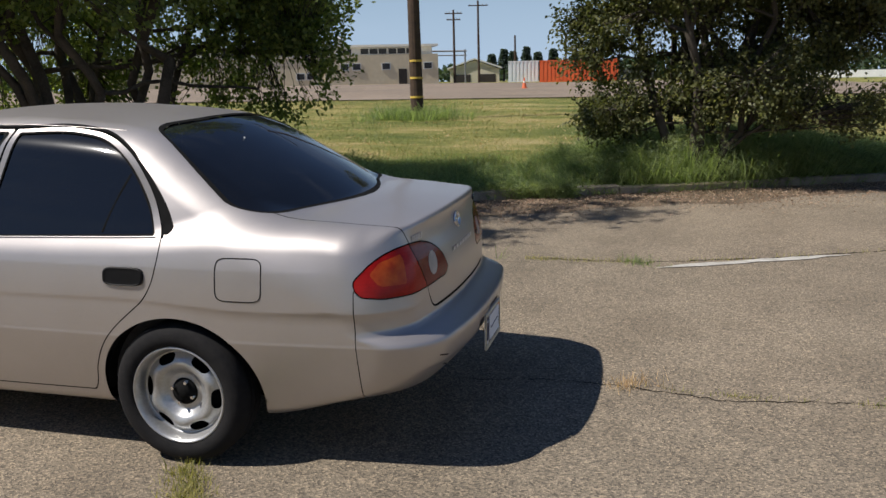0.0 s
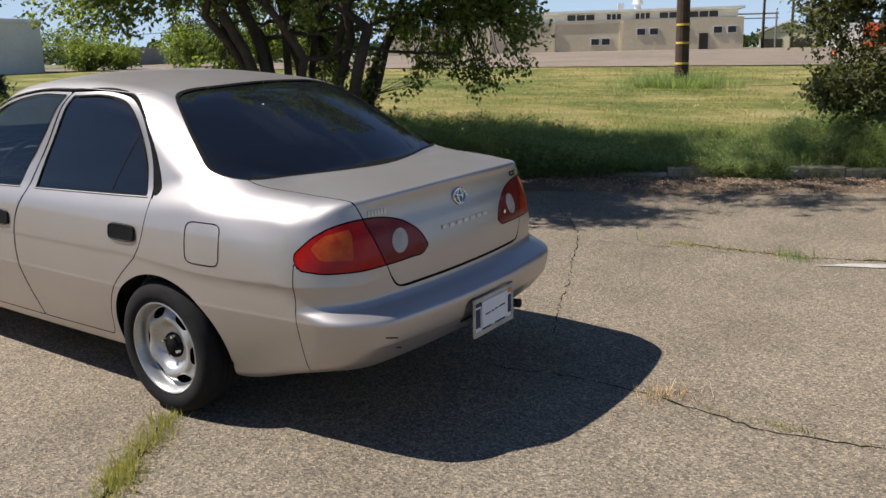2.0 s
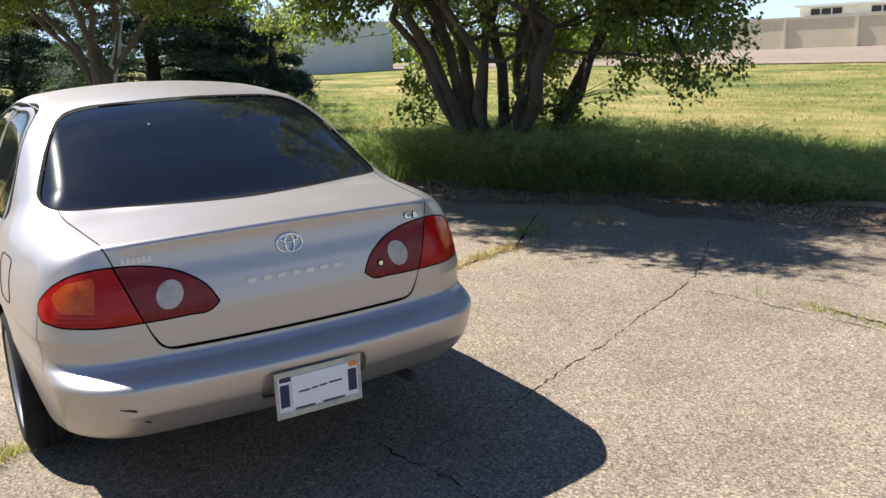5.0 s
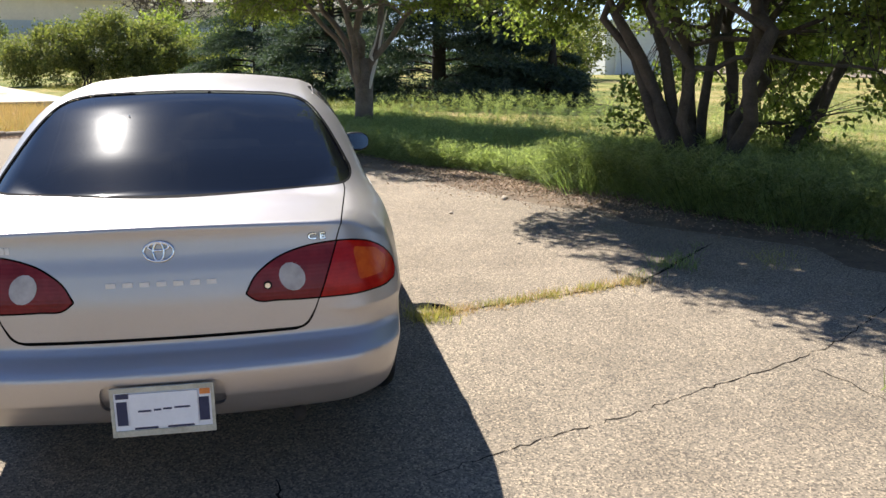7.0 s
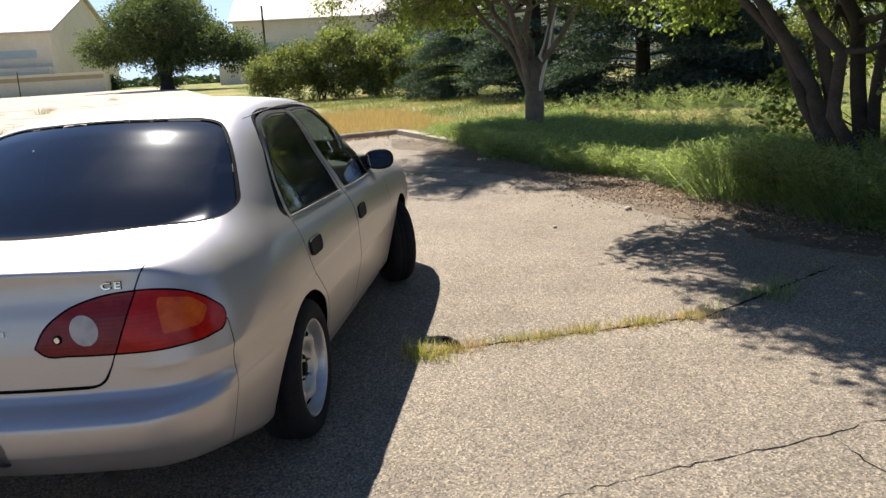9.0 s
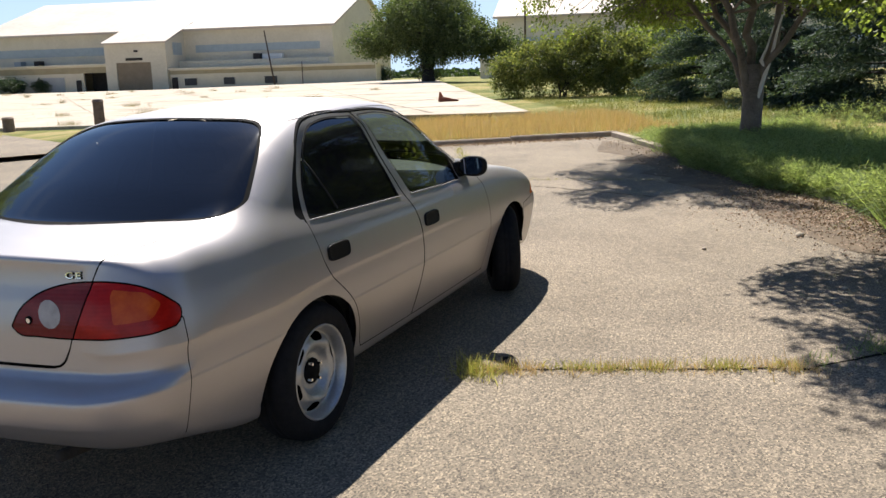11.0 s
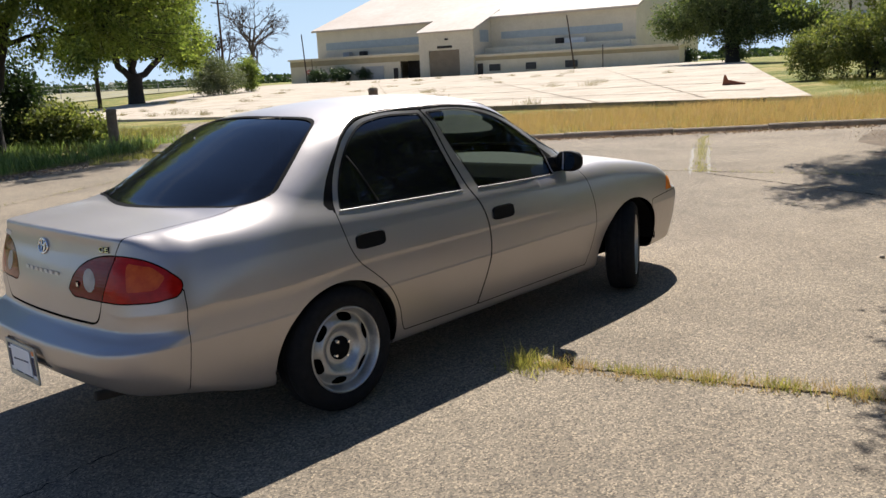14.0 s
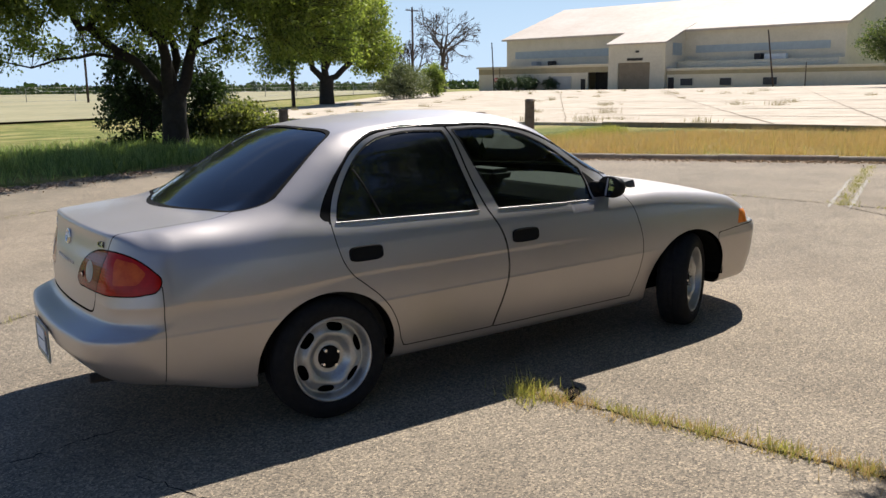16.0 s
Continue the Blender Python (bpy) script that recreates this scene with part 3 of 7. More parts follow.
def bent(p, q, r0, r1, rng, n=7, sag=0.0, wob=0.06):
    """A crooked tapering path from p to q."""
    p, q = np.array(p, float), np.array(q, float)
    L = np.linalg.norm(q - p)
    out, off = [], np.zeros(3)
    for i in range(n + 1):
        t = i / n
        if 0 < i < n:
            off = off * 0.6 + rng.normal(size=3) * wob * L * 0.35
        c = p + (q - p) * t + off * (1 - abs(2 * t - 1) ** 2)
        c[2] += sag * L * math.sin(math.pi * t)
        out.append((*c, r0 + (r1 - r0) * t**0.8))
    return out


def tree(name, label, base, stems, lobes, leaf, bark, seed, twigs=1000, per=20, size=(0.07, 0.035), spread=0.16, limbs=5, gap=0.4, foot=0.18, twig_r=0.006, sides=8, group="", show_twigs=1.0, bole=0.0):
    """stems: (x, y, z, radius) where each main stem ends, seen from the base."""
    rng = np.random.default_rng(seed)
    x, y, z = base
    ob = thing(name, label, "tree", group, at=Matrix.Translation(base))
    trunk, branch, pts = [], [], []
    L = [(q[0] - x, q[1] - y, q[2] - z, *q[3:]) for q in lobes]
    for sx, sy, sz, r in stems:
        a = math.atan2(sy, sx)
        f = foot * (0.3 + 0.7 * rng.uniform())
        path = bent((f * math.cos(a), f * math.sin(a), bole - 0.15), (sx, sy, sz), r, r * 0.42, rng, 9, 0.03, 0.11)
        path[0] = (*path[0][:3], r * 1.35)
        trunk.append(path)
        tip = in_crown(rng, L, limbs)
        for k in range(limbs):
            i = int(rng.integers(4, len(path)))
            t = tip[k]
            while i > 1 and path[i][2] > t[2] + 0.15:
                i -= 1
            s = path[i]
            br = bent(s[:3], t, s[3] * 0.55, 0.012, rng, 7, 0.06, 0.09)
            branch.append(br)
            pts += [b[:3] for b in br[1:]]
        pts += [b[:3] for b in path[5:]]
    if bole:
        R = math.sqrt(sum(q[3] ** 2 for q in stems)) * 0.92
        trunk.append([(0, 0, -0.2, R * 1.35), (0.02, 0, 0.12, R * 1.12), (0.03, 0.02, bole * 0.5, R), (0, 0.03, bole, R * 0.98), (0, 0.02, bole + 0.35, R * 0.75)])
    child("trunk", mesh_of("trunk", *tubes(trunk, sides + 2), bark), ob)
    for br in branch:
        child("limb", mesh_of("limb", *tubes([br], sides - 2), bark), ob)
    pts = np.array(pts)
    ends = in_crown(rng, L, twigs, gap)
    near = pts[np.argmin(((ends[:, None] - pts[None]) ** 2).sum(-1), 1)]
    d = ends - near
    far = np.linalg.norm(d, axis=1, keepdims=True)
    near = np.where(far > 1.3, ends - d / (far + 1e-9) * 1.3, near)
    d = ends - near
    shown = int(twigs * show_twigs)
    if shown:
        mass = child("twig", mesh_of("twig", *tubes([[(*near[i], twig_r), (*((near[i] + ends[i]) / 2 + rng.normal(size=3) * 0.03), twig_r * 0.8), (*ends[i], twig_r * 0.4)] for i in range(shown)], 3), bark), ob)
        tagged(mass, "fine twigs", kind="stuff")
    P = np.repeat(ends, per, 0) - np.repeat(unit(d), per, 0) * rng.uniform(-0.1, 0.45, (twigs * per, 1)) * spread * 3
    P = P + rng.normal(size=P.shape) * spread * 0.55
    D = np.repeat(unit(d), per, 0) * 0.6 + rng.normal(size=P.shape) * 0.7 + np.array([0, 0, -0.25])
    child("crown", strips_mesh("crown", leaf_points(P, D, rng, *size), 1, leaf), ob)
    return ob


def blades(name, label, XY, rng, height, width, mat, zfun=soil_z, lean=0.45):
    """Blades of grass on the given spots, as one mass."""
    n = len(XY)
    P = np.column_stack([XY, zfun(XY[:, 0], XY[:, 1]) - 0.01])
    a = rng.uniform(0, 2 * math.pi, n)
    h = (height if np.ndim(height) else np.full(n, height)) * rng.uniform(0.5, 1.25, n)
    S = np.column_stack([np.cos(a), np.sin(a), np.zeros(n)]) * (width * rng.uniform(0.6, 1.3, n))[:, None] / 2
    b = rng.uniform(0, 2 * math.pi, n)
    bend = np.column_stack([np.cos(b), np.sin(b), np.zeros(n)]) * (h * rng.uniform(0.05, lean, n))[:, None]
    up = np.zeros((n, 3))
    up[:, 2] = h
    curl = np.linalg.norm(bend, axis=1) ** 2 / (h + 1e-6)
    mid, tip = P + up * 0.62 + bend * 0.35, P + up + bend
    tip[:, 2] -= 0.38 * curl
    V = np.stack([P - S, P + S, tip - S * 0.12, tip + S * 0.12], 1).reshape(-1, 3)
    ob = new(name, strips_mesh(name, V, 1, mat))
    return tagged(ob, label, "grass", kind="stuff")


def tussocks(name, label, XY, rng, per, height, width, mat, zfun=soil_z, spread=0.07, splay=0.9, k=2):
    """Clumps of grass whose blades fan out and droop."""
    n = len(XY) * per
    size = np.repeat((height if np.ndim(height) else np.full(len(XY), height)) * rng.uniform(0.6, 1.3, len(XY)), per)
    a = rng.uniform(0, 2 * math.pi, n)
    r = rng.uniform(0, 1, n) ** 0.5
    out = np.column_stack([np.cos(a), np.sin(a)])
    base = np.repeat(XY, per, 0) + out * (r * spread * (0.5 + 3 * size))[:, None]
    P = np.column_stack([base, zfun(base[:, 0], base[:, 1]) - 0.01])
    h = size * rng.uniform(0.55, 1.1, n) * (1 - 0.35 * r)
    lean = np.zeros((n, 3))
    lean[:, :2] = out * (h * splay * (0.15 + r * rng.uniform(0.3, 1.1, n)))[:, None] + rng.normal(size=(n, 2)) * (0.12 * h)[:, None]
    b = rng.uniform(0, 2 * math.pi, n)
    S = np.column_stack([np.cos(b), np.sin(b), np.zeros(n)]) * (width * rng.uniform(0.6, 1.3, n))[:, None] / 2
    up = np.zeros((n, 3))
    up[:, 2] = h
    mid, tip = P + up * 0.66 + lean * 0.4, P + up * 0.93 + lean
    tip[:, 2] -= 0.35 * np.linalg.norm(lean, axis=1)
    rows = [P - S, P + S, mid - S * 0.8, mid + S * 0.8, tip - S * 0.1, tip + S * 0.1]
    V = np.stack(rows if k == 2 else rows[:2] + rows[4:], 1).reshape(-1, 3)
    return tagged(new(name, strips_mesh(name, V, k, mat)), label, "grass", kind="stuff")


def weeds(name, label, XY, rng, height, mat, zfun=soil_z, leaflets=36, size=(0.075, 0.0065)):
    """Bent stalks with many small leaflets along them, as one mass."""
    n = len(XY)
    h = (height if np.ndim(height) else np.full(n, height)) * rng.uniform(0.55, 1.2, n)
    a = rng.uniform(0, 2 * math.pi, n)
    out = np.column_stack([np.cos(a), np.sin(a), np.zeros(n)])
    base = np.column_stack([XY, zfun(XY[:, 0], XY[:, 1]) - 0.02])
    reach = (h * rng.uniform(0.15, 0.75, n))[:, None]
    t = rng.uniform(0.08, 1.0, (n, leaflets))
    up = np.array([0, 0, 1.0])
    P = base[:, None] + out[:, None] * reach[:, None] * (t**1.8)[..., None] + up * (h[:, None] * (t - 0.22 * t**3))[..., None]
    P = (P + rng.normal(size=P.shape) * 0.012).reshape(-1, 3)
    D = np.repeat(out, leaflets, 0) * 0.35 + rng.normal(size=P.shape) * np.array([0.75, 0.75, 0.45]) + up * 0.35
    V = leaf_points(P, D, rng, *size)
    return tagged(new(name, strips_mesh(name, V, 1, mat)), label, "weeds", kind="stuff")


def scatter(rng, n, a0, a1, b0, b1, clump=0.0, scale=0.8):
    """Spots in the lot's own axes, thinned to clumps."""
    a, b = rng.uniform(a0, a1, n), rng.uniform(b0, b1, n)
    X, Y = lot_xy(a, b)
    if clump:
        keep = np.array([noise.noise(Vector((x * scale, y * scale, 3.0))) for x, y in zip(X, Y)]) > rng.uniform(-0.6, clump, n)
        X, Y = X[keep], Y[keep]
    return np.column_stack([X, Y])

# ---- the car ----
# Local axes: x forward from the rear axle, y to its left, z up from the ground.
EYE0 = Vector((0, 0, EYE))
LEVEL = Matrix.Translation(EYE0) @ pose(0, 0, 0, 0, 0, TURN) @ pose(0, 0, 0, TILT, LEAN, 0) @ pose(0, 0, 0, 0, 0, -TURN) @ Matrix.Translation(-EYE0)
CAR_AT = LEVEL @ pose(-1.864, 3.562, 0.0, 0, 0, 181.1)
car = thing("car", "champagne metallic four-door saloon parked on worn asphalt", "car", at=CAR_AT)


def curve(x, pts):
    """A smooth line through (x, value) pairs, with no overshoot."""
    px, py = np.array([p[0] for p in pts], float), np.array([p[1] for p in pts], float)
    h, d = np.diff(px), np.diff(py) / np.diff(px)
    m = np.concatenate([[d[0]], np.where(d[:-1] * d[1:] > 0, 2 * d[:-1] * d[1:] / (d[:-1] + d[1:] + 1e-12), 0), [d[-1]]])
    x = np.clip(x, px[0], px[-1])
    i = np.clip(np.searchsorted(px, x) - 1, 0, len(h) - 1)
    t = (x - px[i]) / h[i]
    return (2 * t**3 - 3 * t**2 + 1) * py[i] + (t**3 - 2 * t**2 + t) * h[i] * m[i] + (3 * t**2 - 2 * t**3) * py[i + 1] + (t**3 - t**2) * h[i] * m[i + 1]


def round_max(a, b, r):
    inside = np.maximum(a, b)
    corner = np.sqrt(np.maximum(a + r, 0) ** 2 + np.maximum(b + r, 0) ** 2) - r
    return np.where((a > -r) & (b > -r), corner, inside)


def soft_min(a, b, k):
    h = np.maximum(k - np.abs(a - b), 0) / k
    return np.minimum(a, b) - h * h * k / 4


PLAN = [(-1.06, 0.76), (-0.7, 0.795), (-0.3, 0.828), (0.1, 0.840), (1.0, 0.846), (2.0, 0.843), (2.6, 0.832), (3.0, 0.80), (3.36, 0.75)]
TAIL = [(0.20, -0.86), (0.30, -0.93), (0.36, -1.005), (0.42, -1.050), (0.47, -1.062), (0.505, -1.066), (0.526, -1.060), (0.544, -1.022), (0.562, -0.974), (0.585, -0.957), (0.70, -0.953), (0.80, -0.935), (0.87, -0.914), (0.92, -0.908), (0.95, -0.910), (1.0, -0.905)]
NOSE = [(0.15, 3.28), (0.25, 3.34), (0.40, 3.365), (0.53, 3.365), (0.575, 3.345), (0.60, 3.29), (0.66, 3.25), (0.75, 3.15), (0.90, 2.9)]
DECK = [(-1.1, 0.945), (-0.88, 0.958), (-0.7, 0.970), (-0.5, 0.983), (-0.2, 0.985), (0.2, 0.955), (1.0, 0.935), (1.8, 0.925), (2.1, 0.922), (2.4, 0.895), (2.7, 0.850), (3.0, 0.780), (3.2, 0.712), (3.4, 0.62)]
ROOF = [(-1.0, 0.60), (-0.75, 0.855), (-0.52, 0.968), (-0.3, 1.103), (-0.2, 1.1575), (-0.1, 1.2098), (0.0, 1.260), (0.1, 1.3035), (0.2, 1.3335), (0.3, 1.3505), (0.4, 1.361), (0.6, 1.375), (0.85, 1.384), (1.1, 1.379), (1.35, 1.356), (1.51, 1.307), (1.76, 1.187), (2.05, 1.035), (2.28, 0.905), (2.5, 0.77), (2.8, 0.6)]
WAIST = [(0.80, 0.815), (0.90, 0.785), (1.0, 0.745), (1.1, 0.700), (1.2, 0.658), (1.3, 0.610), (1.4, 0.552)]


def body(x, y, z):
    """Below 0 inside the car."""
    y = np.abs(y)
    up, dn = np.maximum(z - 0.60, 0), np.maximum(0.60 - z, 0)
    side = y - (curve(x, PLAN) - 0.26 * up**2 - 1.3 * up**3 - 0.24 * dn**2 - 0.13 * np.maximum(0.52 - z, 0) + 0.0013 * smooth_step(0.529, 0.522, z))
    scoop = 0.007 * smooth_step(0.428, 0.408, z) * smooth_step(0.30, 0.37, z) * smooth_step(0.70, 0.60, y)
    tail = curve(z, TAIL) + 0.085 * (y / 0.75) ** 2.2 - 0.003 * smooth_step(0.529, 0.522, z) + scoop - x
    nose = x - (curve(z, NOSE) - 0.15 * (y / 0.75) ** 2.6)
    crown = np.where(x > 1.5, 0.045, 0.03)
    deck = (z - (curve(x, DECK) - crown * (y / 0.75) ** 2))
    floor = (0.20 + 0.10 * smooth_step(-0.3, -0.8, x) * -1 * -1) - z
    low = round_max(side, tail, 0.19)
    low = round_max(low, nose, 0.13)
    low = round_max(low, floor, 0.04)
    rs = 0.085 - 0.071 * smooth_step(-0.72, -0.86, x)
    low = round_max(low, deck, rs)
    q = (y / 0.63) ** 2
    xs = x - 0.084 * q * smooth_step(0.9, 0.2, x) + 0.13 * q * smooth_step(1.0, 1.7, x)
    top = z - (curve(xs, ROOF) - 0.045 * (y / 0.55) ** 2 * (0.91 + 0.09 * smooth_step(0.15, 0.6, x)))
    top = top / np.sqrt(1 + ((curve(xs + 0.02, ROOF) - curve(xs - 0.02, ROOF)) / 0.04) ** 2)
    waist = (y - curve(z, WAIST) + 0.05 * smooth_step(0.3, -0.6, x) + 0.06 * smooth_step(1.3, 2.2, x)) * 0.9
    cabin = round_max(waist, top, 0.10)
    cabin = np.maximum(cabin, 0.7 - z)
    k = 0.05 + 0.05 * smooth_step(0.2, -0.3, x)
    return soft_min(low, cabin, k * (0.2 + 0.8 * smooth_step(0.42, 0.66, y)))


def shell(fine=1.0):
    """One half of the skin (y > 0) as points, normals and triangles."""
    x0, x1 = -0.55, 2.7
    cap, mid = int(64 * fine), int(250 * fine)
    st = [(x0, math.pi / 2 * (1 - (i / cap))) for i in range(cap)] + [(x0 + (x1 - x0) * i / mid, 0.0) for i in range(mid + 1)] + [(x1, -math.pi / 2 * i / cap) for i in range(1, cap + 1)]
    th = np.concatenate([np.linspace(-90, -40, int(14 * fine), endpoint=False), np.linspace(-40, -14, int(44 * fine), endpoint=False), np.linspace(-14, -4, int(44 * fine), endpoint=False), np.linspace(-4, 62, int(110 * fine), endpoint=False), np.linspace(62, 90, int(22 * fine))])
    th = np.radians(th)
    sx = np.array([s[0] for s in st])
    be = np.array([s[1] for s in st])
    zc = np.interp(sx, [x0, 0.0, x1], [0.66, 0.66, 0.50])
    dx = -np.sin(be)[:, None] * np.cos(th)[None] * np.ones((len(st), len(th)))
    # towards the ends the rays fan out round the upright axis
    dy = np.cos(be)[:, None] * np.cos(th)[None]
    dz = np.sin(th)[None] * np.ones((len(st), 1))
    ox, oz = np.repeat(sx[:, None], len(th), 1), np.repeat(zc[:, None], len(th), 1)
    lo, hi = np.zeros_like(ox), np.full_like(ox, 1.6)
    for _ in range(34):
        k = (lo + hi) / 2
        inside = body(ox + dx * k, dy * k, oz + dz * k) < 0
        lo, hi = np.where(inside, k, lo), np.where(inside, hi, k)
    P = np.stack([ox + dx * lo, dy * lo, oz + dz * lo], -1)
    P[..., 1] = np.maximum(P[..., 1], 0)
    e = 0.005
    N = np.stack([body(P[..., 0] + e, P[..., 1], P[..., 2]) - body(P[..., 0] - e, P[..., 1], P[..., 2]),
                  body(P[..., 0], P[..., 1] + e, P[..., 2]) - body(P[..., 0], np.maximum(P[..., 1] - e, -e), P[..., 2]),
                  body(P[..., 0], P[..., 1], P[..., 2] + e) - body(P[..., 0], P[..., 1], P[..., 2] - e)], -1)
    N[..., 1] = np.where(P[..., 1] < 0.002, 0, N[..., 1])
    N /= np.linalg.norm(N, axis=-1, keepdims=True) + 1e-9
    a, b = P.shape[:2]
    idx = np.arange(a * b).reshape(a, b)
    q00, q10, q11, q01 = idx[:-1, :-1].ravel(), idx[1:, :-1].ravel(), idx[1:, 1:].ravel(), idx[:-1, 1:].ravel()
    T = np.concatenate([np.stack([q00, q11, q10], 1), np.stack([q00, q01, q11], 1)])
    return P.reshape(-1, 3), N.reshape(-1, 3), T


def cut(V, N, T, f):
    """Split a skin where f, given per point, changes sign: the part below 0 and the part above."""
    s = f[T]
    neg, posi = (s <= 0).all(1), (s > 0).all(1)
    mixed = T[~(neg | posi)]
    newv, newn, cache = [], [], {}
    base = len(V)

    def mid(i, j):
        key = (min(i, j), max(i, j))
        if key not in cache:
            t = f[i] / (f[i] - f[j])
            newv.append(V[i] + (V[j] - V[i]) * t)
            newn.append(N[i] + (N[j] - N[i]) * t)
            cache[key] = base + len(newv) - 1
        return cache[key]

    below, above = [], []
    for tri in mixed:
        for keep, out in ((lambda v: v <= 0, below), (lambda v: v > 0, above)):
            poly = []
            for k in range(3):
                i, j = tri[k], tri[(k + 1) % 3]
                if keep(f[i]):
                    poly.append(i)
                if keep(f[i]) != keep(f[j]):
                    poly.append(mid(i, j))
            for k in range(1, len(poly) - 1):
                out.append((poly[0], poly[k], poly[k + 1]))
    if newv:
        V, N = np.concatenate([V, np.array(newv)]), np.concatenate([N, np.array(newn)])
    t_in = np.concatenate([T[neg], np.array(below, int).reshape(-1, 3)])
    t_out = np.concatenate([T[posi], np.array(above, int).reshape(-1, 3)])
    return tidy(V, N, t_in), tidy(V, N, t_out)


def tidy(V, N, T):
    used, inv = np.unique(T, return_inverse=True)
    return V[used], N[used], inv.reshape(-1, 3)


def outline_distance(u, v, poly, r=0.0):
    """Signed distance of points to a closed outline, rounded by r."""
    d = np.full(len(u), 1e9)
    odd = np.zeros(len(u), bool)
    for (x0, y0), (x1, y1) in zip(poly, poly[1:] + poly[:1]):
        ex, ey = x1 - x0, y1 - y0
        t = np.clip(((u - x0) * ex + (v - y0) * ey) / (ex * ex + ey * ey + 1e-12), 0, 1)
        d = np.minimum(d, np.hypot(u - x0 - t * ex, v - y0 - t * ey))
        c = (y0 > v) != (y1 > v)
        odd ^= c & (u < (x1 - x0) * (v - y0) / (y1 - y0 + 1e-12) + x0)
    return np.where(odd, -d, d) - r


REAR_DOOR = [(0.062, 0.925), (0.068, 0.80), (0.086, 0.74), (0.125, 0.675), (0.185, 0.622), (0.262, 0.555), (0.328, 0.475), (0.375, 0.38), (0.402, 0.29), (0.416, 0.266), (0.955, 0.262), (0.965, 0.30), (1.012, 0.46), (1.03, 0.58), (1.005, 0.74), (0.935, 0.885), (0.832, 1.308), (0.55, 1.310), (0.365, 1.276), (0.25, 1.212), (0.147, 1.10), (0.086, 0.995)]
FRONT_DOOR = [(0.961, 0.262), (0.971, 0.30), (1.018, 0.46), (1.036, 0.58), (1.011, 0.74), (0.941, 0.885), (0.838, 1.308), (1.10, 1.302), (1.32, 1.265), (1.52, 1.187), (1.72, 1.070), (1.89, 0.93), (1.93, 0.86), (1.985, 0.73), (2.025, 0.58), (2.015, 0.42), (1.97, 0.262)]
REAR_PANE = [(0.098, 0.920), (0.878, 0.893), (0.798, 1.284), (0.55, 1.286), (0.385, 1.255), (0.272, 1.190), (0.180, 1.085), (0.120, 0.985)]
FRONT_PANE = [(1.015, 0.890), (1.672, 0.870), (1.650, 1.032), (1.47, 1.158), (1.29, 1.242), (1.10, 1.282), (0.868, 1.286)]
SAIL = [(1.690, 0.872), (1.862, 0.866), (1.665, 1.022)]
REAR_GLASS = [(0.0, 0.988), (0.30, 0.989), (0.58, 0.991), (0.678, 1.000), (0.640, 1.08), (0.588, 1.18), (0.540, 1.248), (0.512, 1.275), (0.475, 1.294), (0.42, 1.307), (0.34, 1.316), (0.0, 1.330)]
WINDSCREEN = [(0.0, 0.985), (0.55, 0.975), (0.68, 0.985), (0.60, 1.14), (0.53, 1.26), (0.47, 1.295), (0.0, 1.315)]
LAMP = [(0.275, 0.728), (0.31, 0.775), (0.38, 0.822), (0.48, 0.856), (0.60, 0.872), (0.72, 0.868), (0.84, 0.842), (0.93, 0.798), (0.975, 0.755), (0.965, 0.725), (0.90, 0.708), (0.75, 0.700), (0.55, 0.698), (0.38, 0.702), (0.30, 0.708)]
GAP_W = 0.0024
POCKET = [(-0.05, 0.386), (0.165, 0.386), (0.183, 0.397), (0.190, 0.415), (0.190, 0.462), (0.183, 0.480), (0.165, 0.490), (-0.05, 0.490)]


def flowing(poly, sharp=50, steps=6):
    """The outline drawn as a smooth closed line that keeps its sharp corners."""
    P = [np.array(p) for p in poly]
    k = len(P)
    keen = []
    for i in range(k):
        a, b = P[i] - P[i - 1], P[(i + 1) % k] - P[i]
        keen.append(abs(math.degrees(math.atan2(a[0] * b[1] - a[1] * b[0], a @ b))) > sharp)
    out = []
    for i in range(k):
        p, q = P[i], P[(i + 1) % k]
        d = q - p
        L = np.linalg.norm(d)

        def tangent(j):
            if keen[j]:
                return d
            u, w = P[j] - P[j - 1], P[(j + 1) % k] - P[j]
            lu, lw = np.linalg.norm(u), np.linalg.norm(w)
            t = u / lu * lw + w / lw * lu
            return t / np.linalg.norm(t) * L

        m0, m1 = tangent(i), tangent((i + 1) % k)
        for s in range(steps):
            t = s / steps
            c = (2 * t**3 - 3 * t**2 + 1) * p + (t**3 - 2 * t**2 + t) * m0 + (3 * t**2 - 2 * t**3) * q + (t**3 - t**2) * m1
            out.append((float(c[0]), float(c[1])))
    return out


def chamfered(poly, times=3):
    """Corners cut again and again until they are round."""
    for _ in range(times):
        out = []
        for (x0, y0), (x1, y1) in zip(poly, poly[1:] + poly[:1]):
            out += [(x0 * 0.75 + x1 * 0.25, y0 * 0.75 + y1 * 0.25), (x0 * 0.25 + x1 * 0.75, y0 * 0.25 + y1 * 0.75)]
        poly = out
    return poly


def across(half):
    return chamfered([(-p[0], p[1]) for p in half[::-1] if p[0] > 0] + half)


REAR_DOOR, FRONT_DOOR = flowing(REAR_DOOR), flowing(FRONT_DOOR)
REAR_PANE, FRONT_PANE, LAMP = flowing(REAR_PANE, 60), flowing(FRONT_PANE, 40), flowing(LAMP, 75)
REAR_GLASS, WINDSCREEN = across(REAR_GLASS), across(WINDSCREEN)


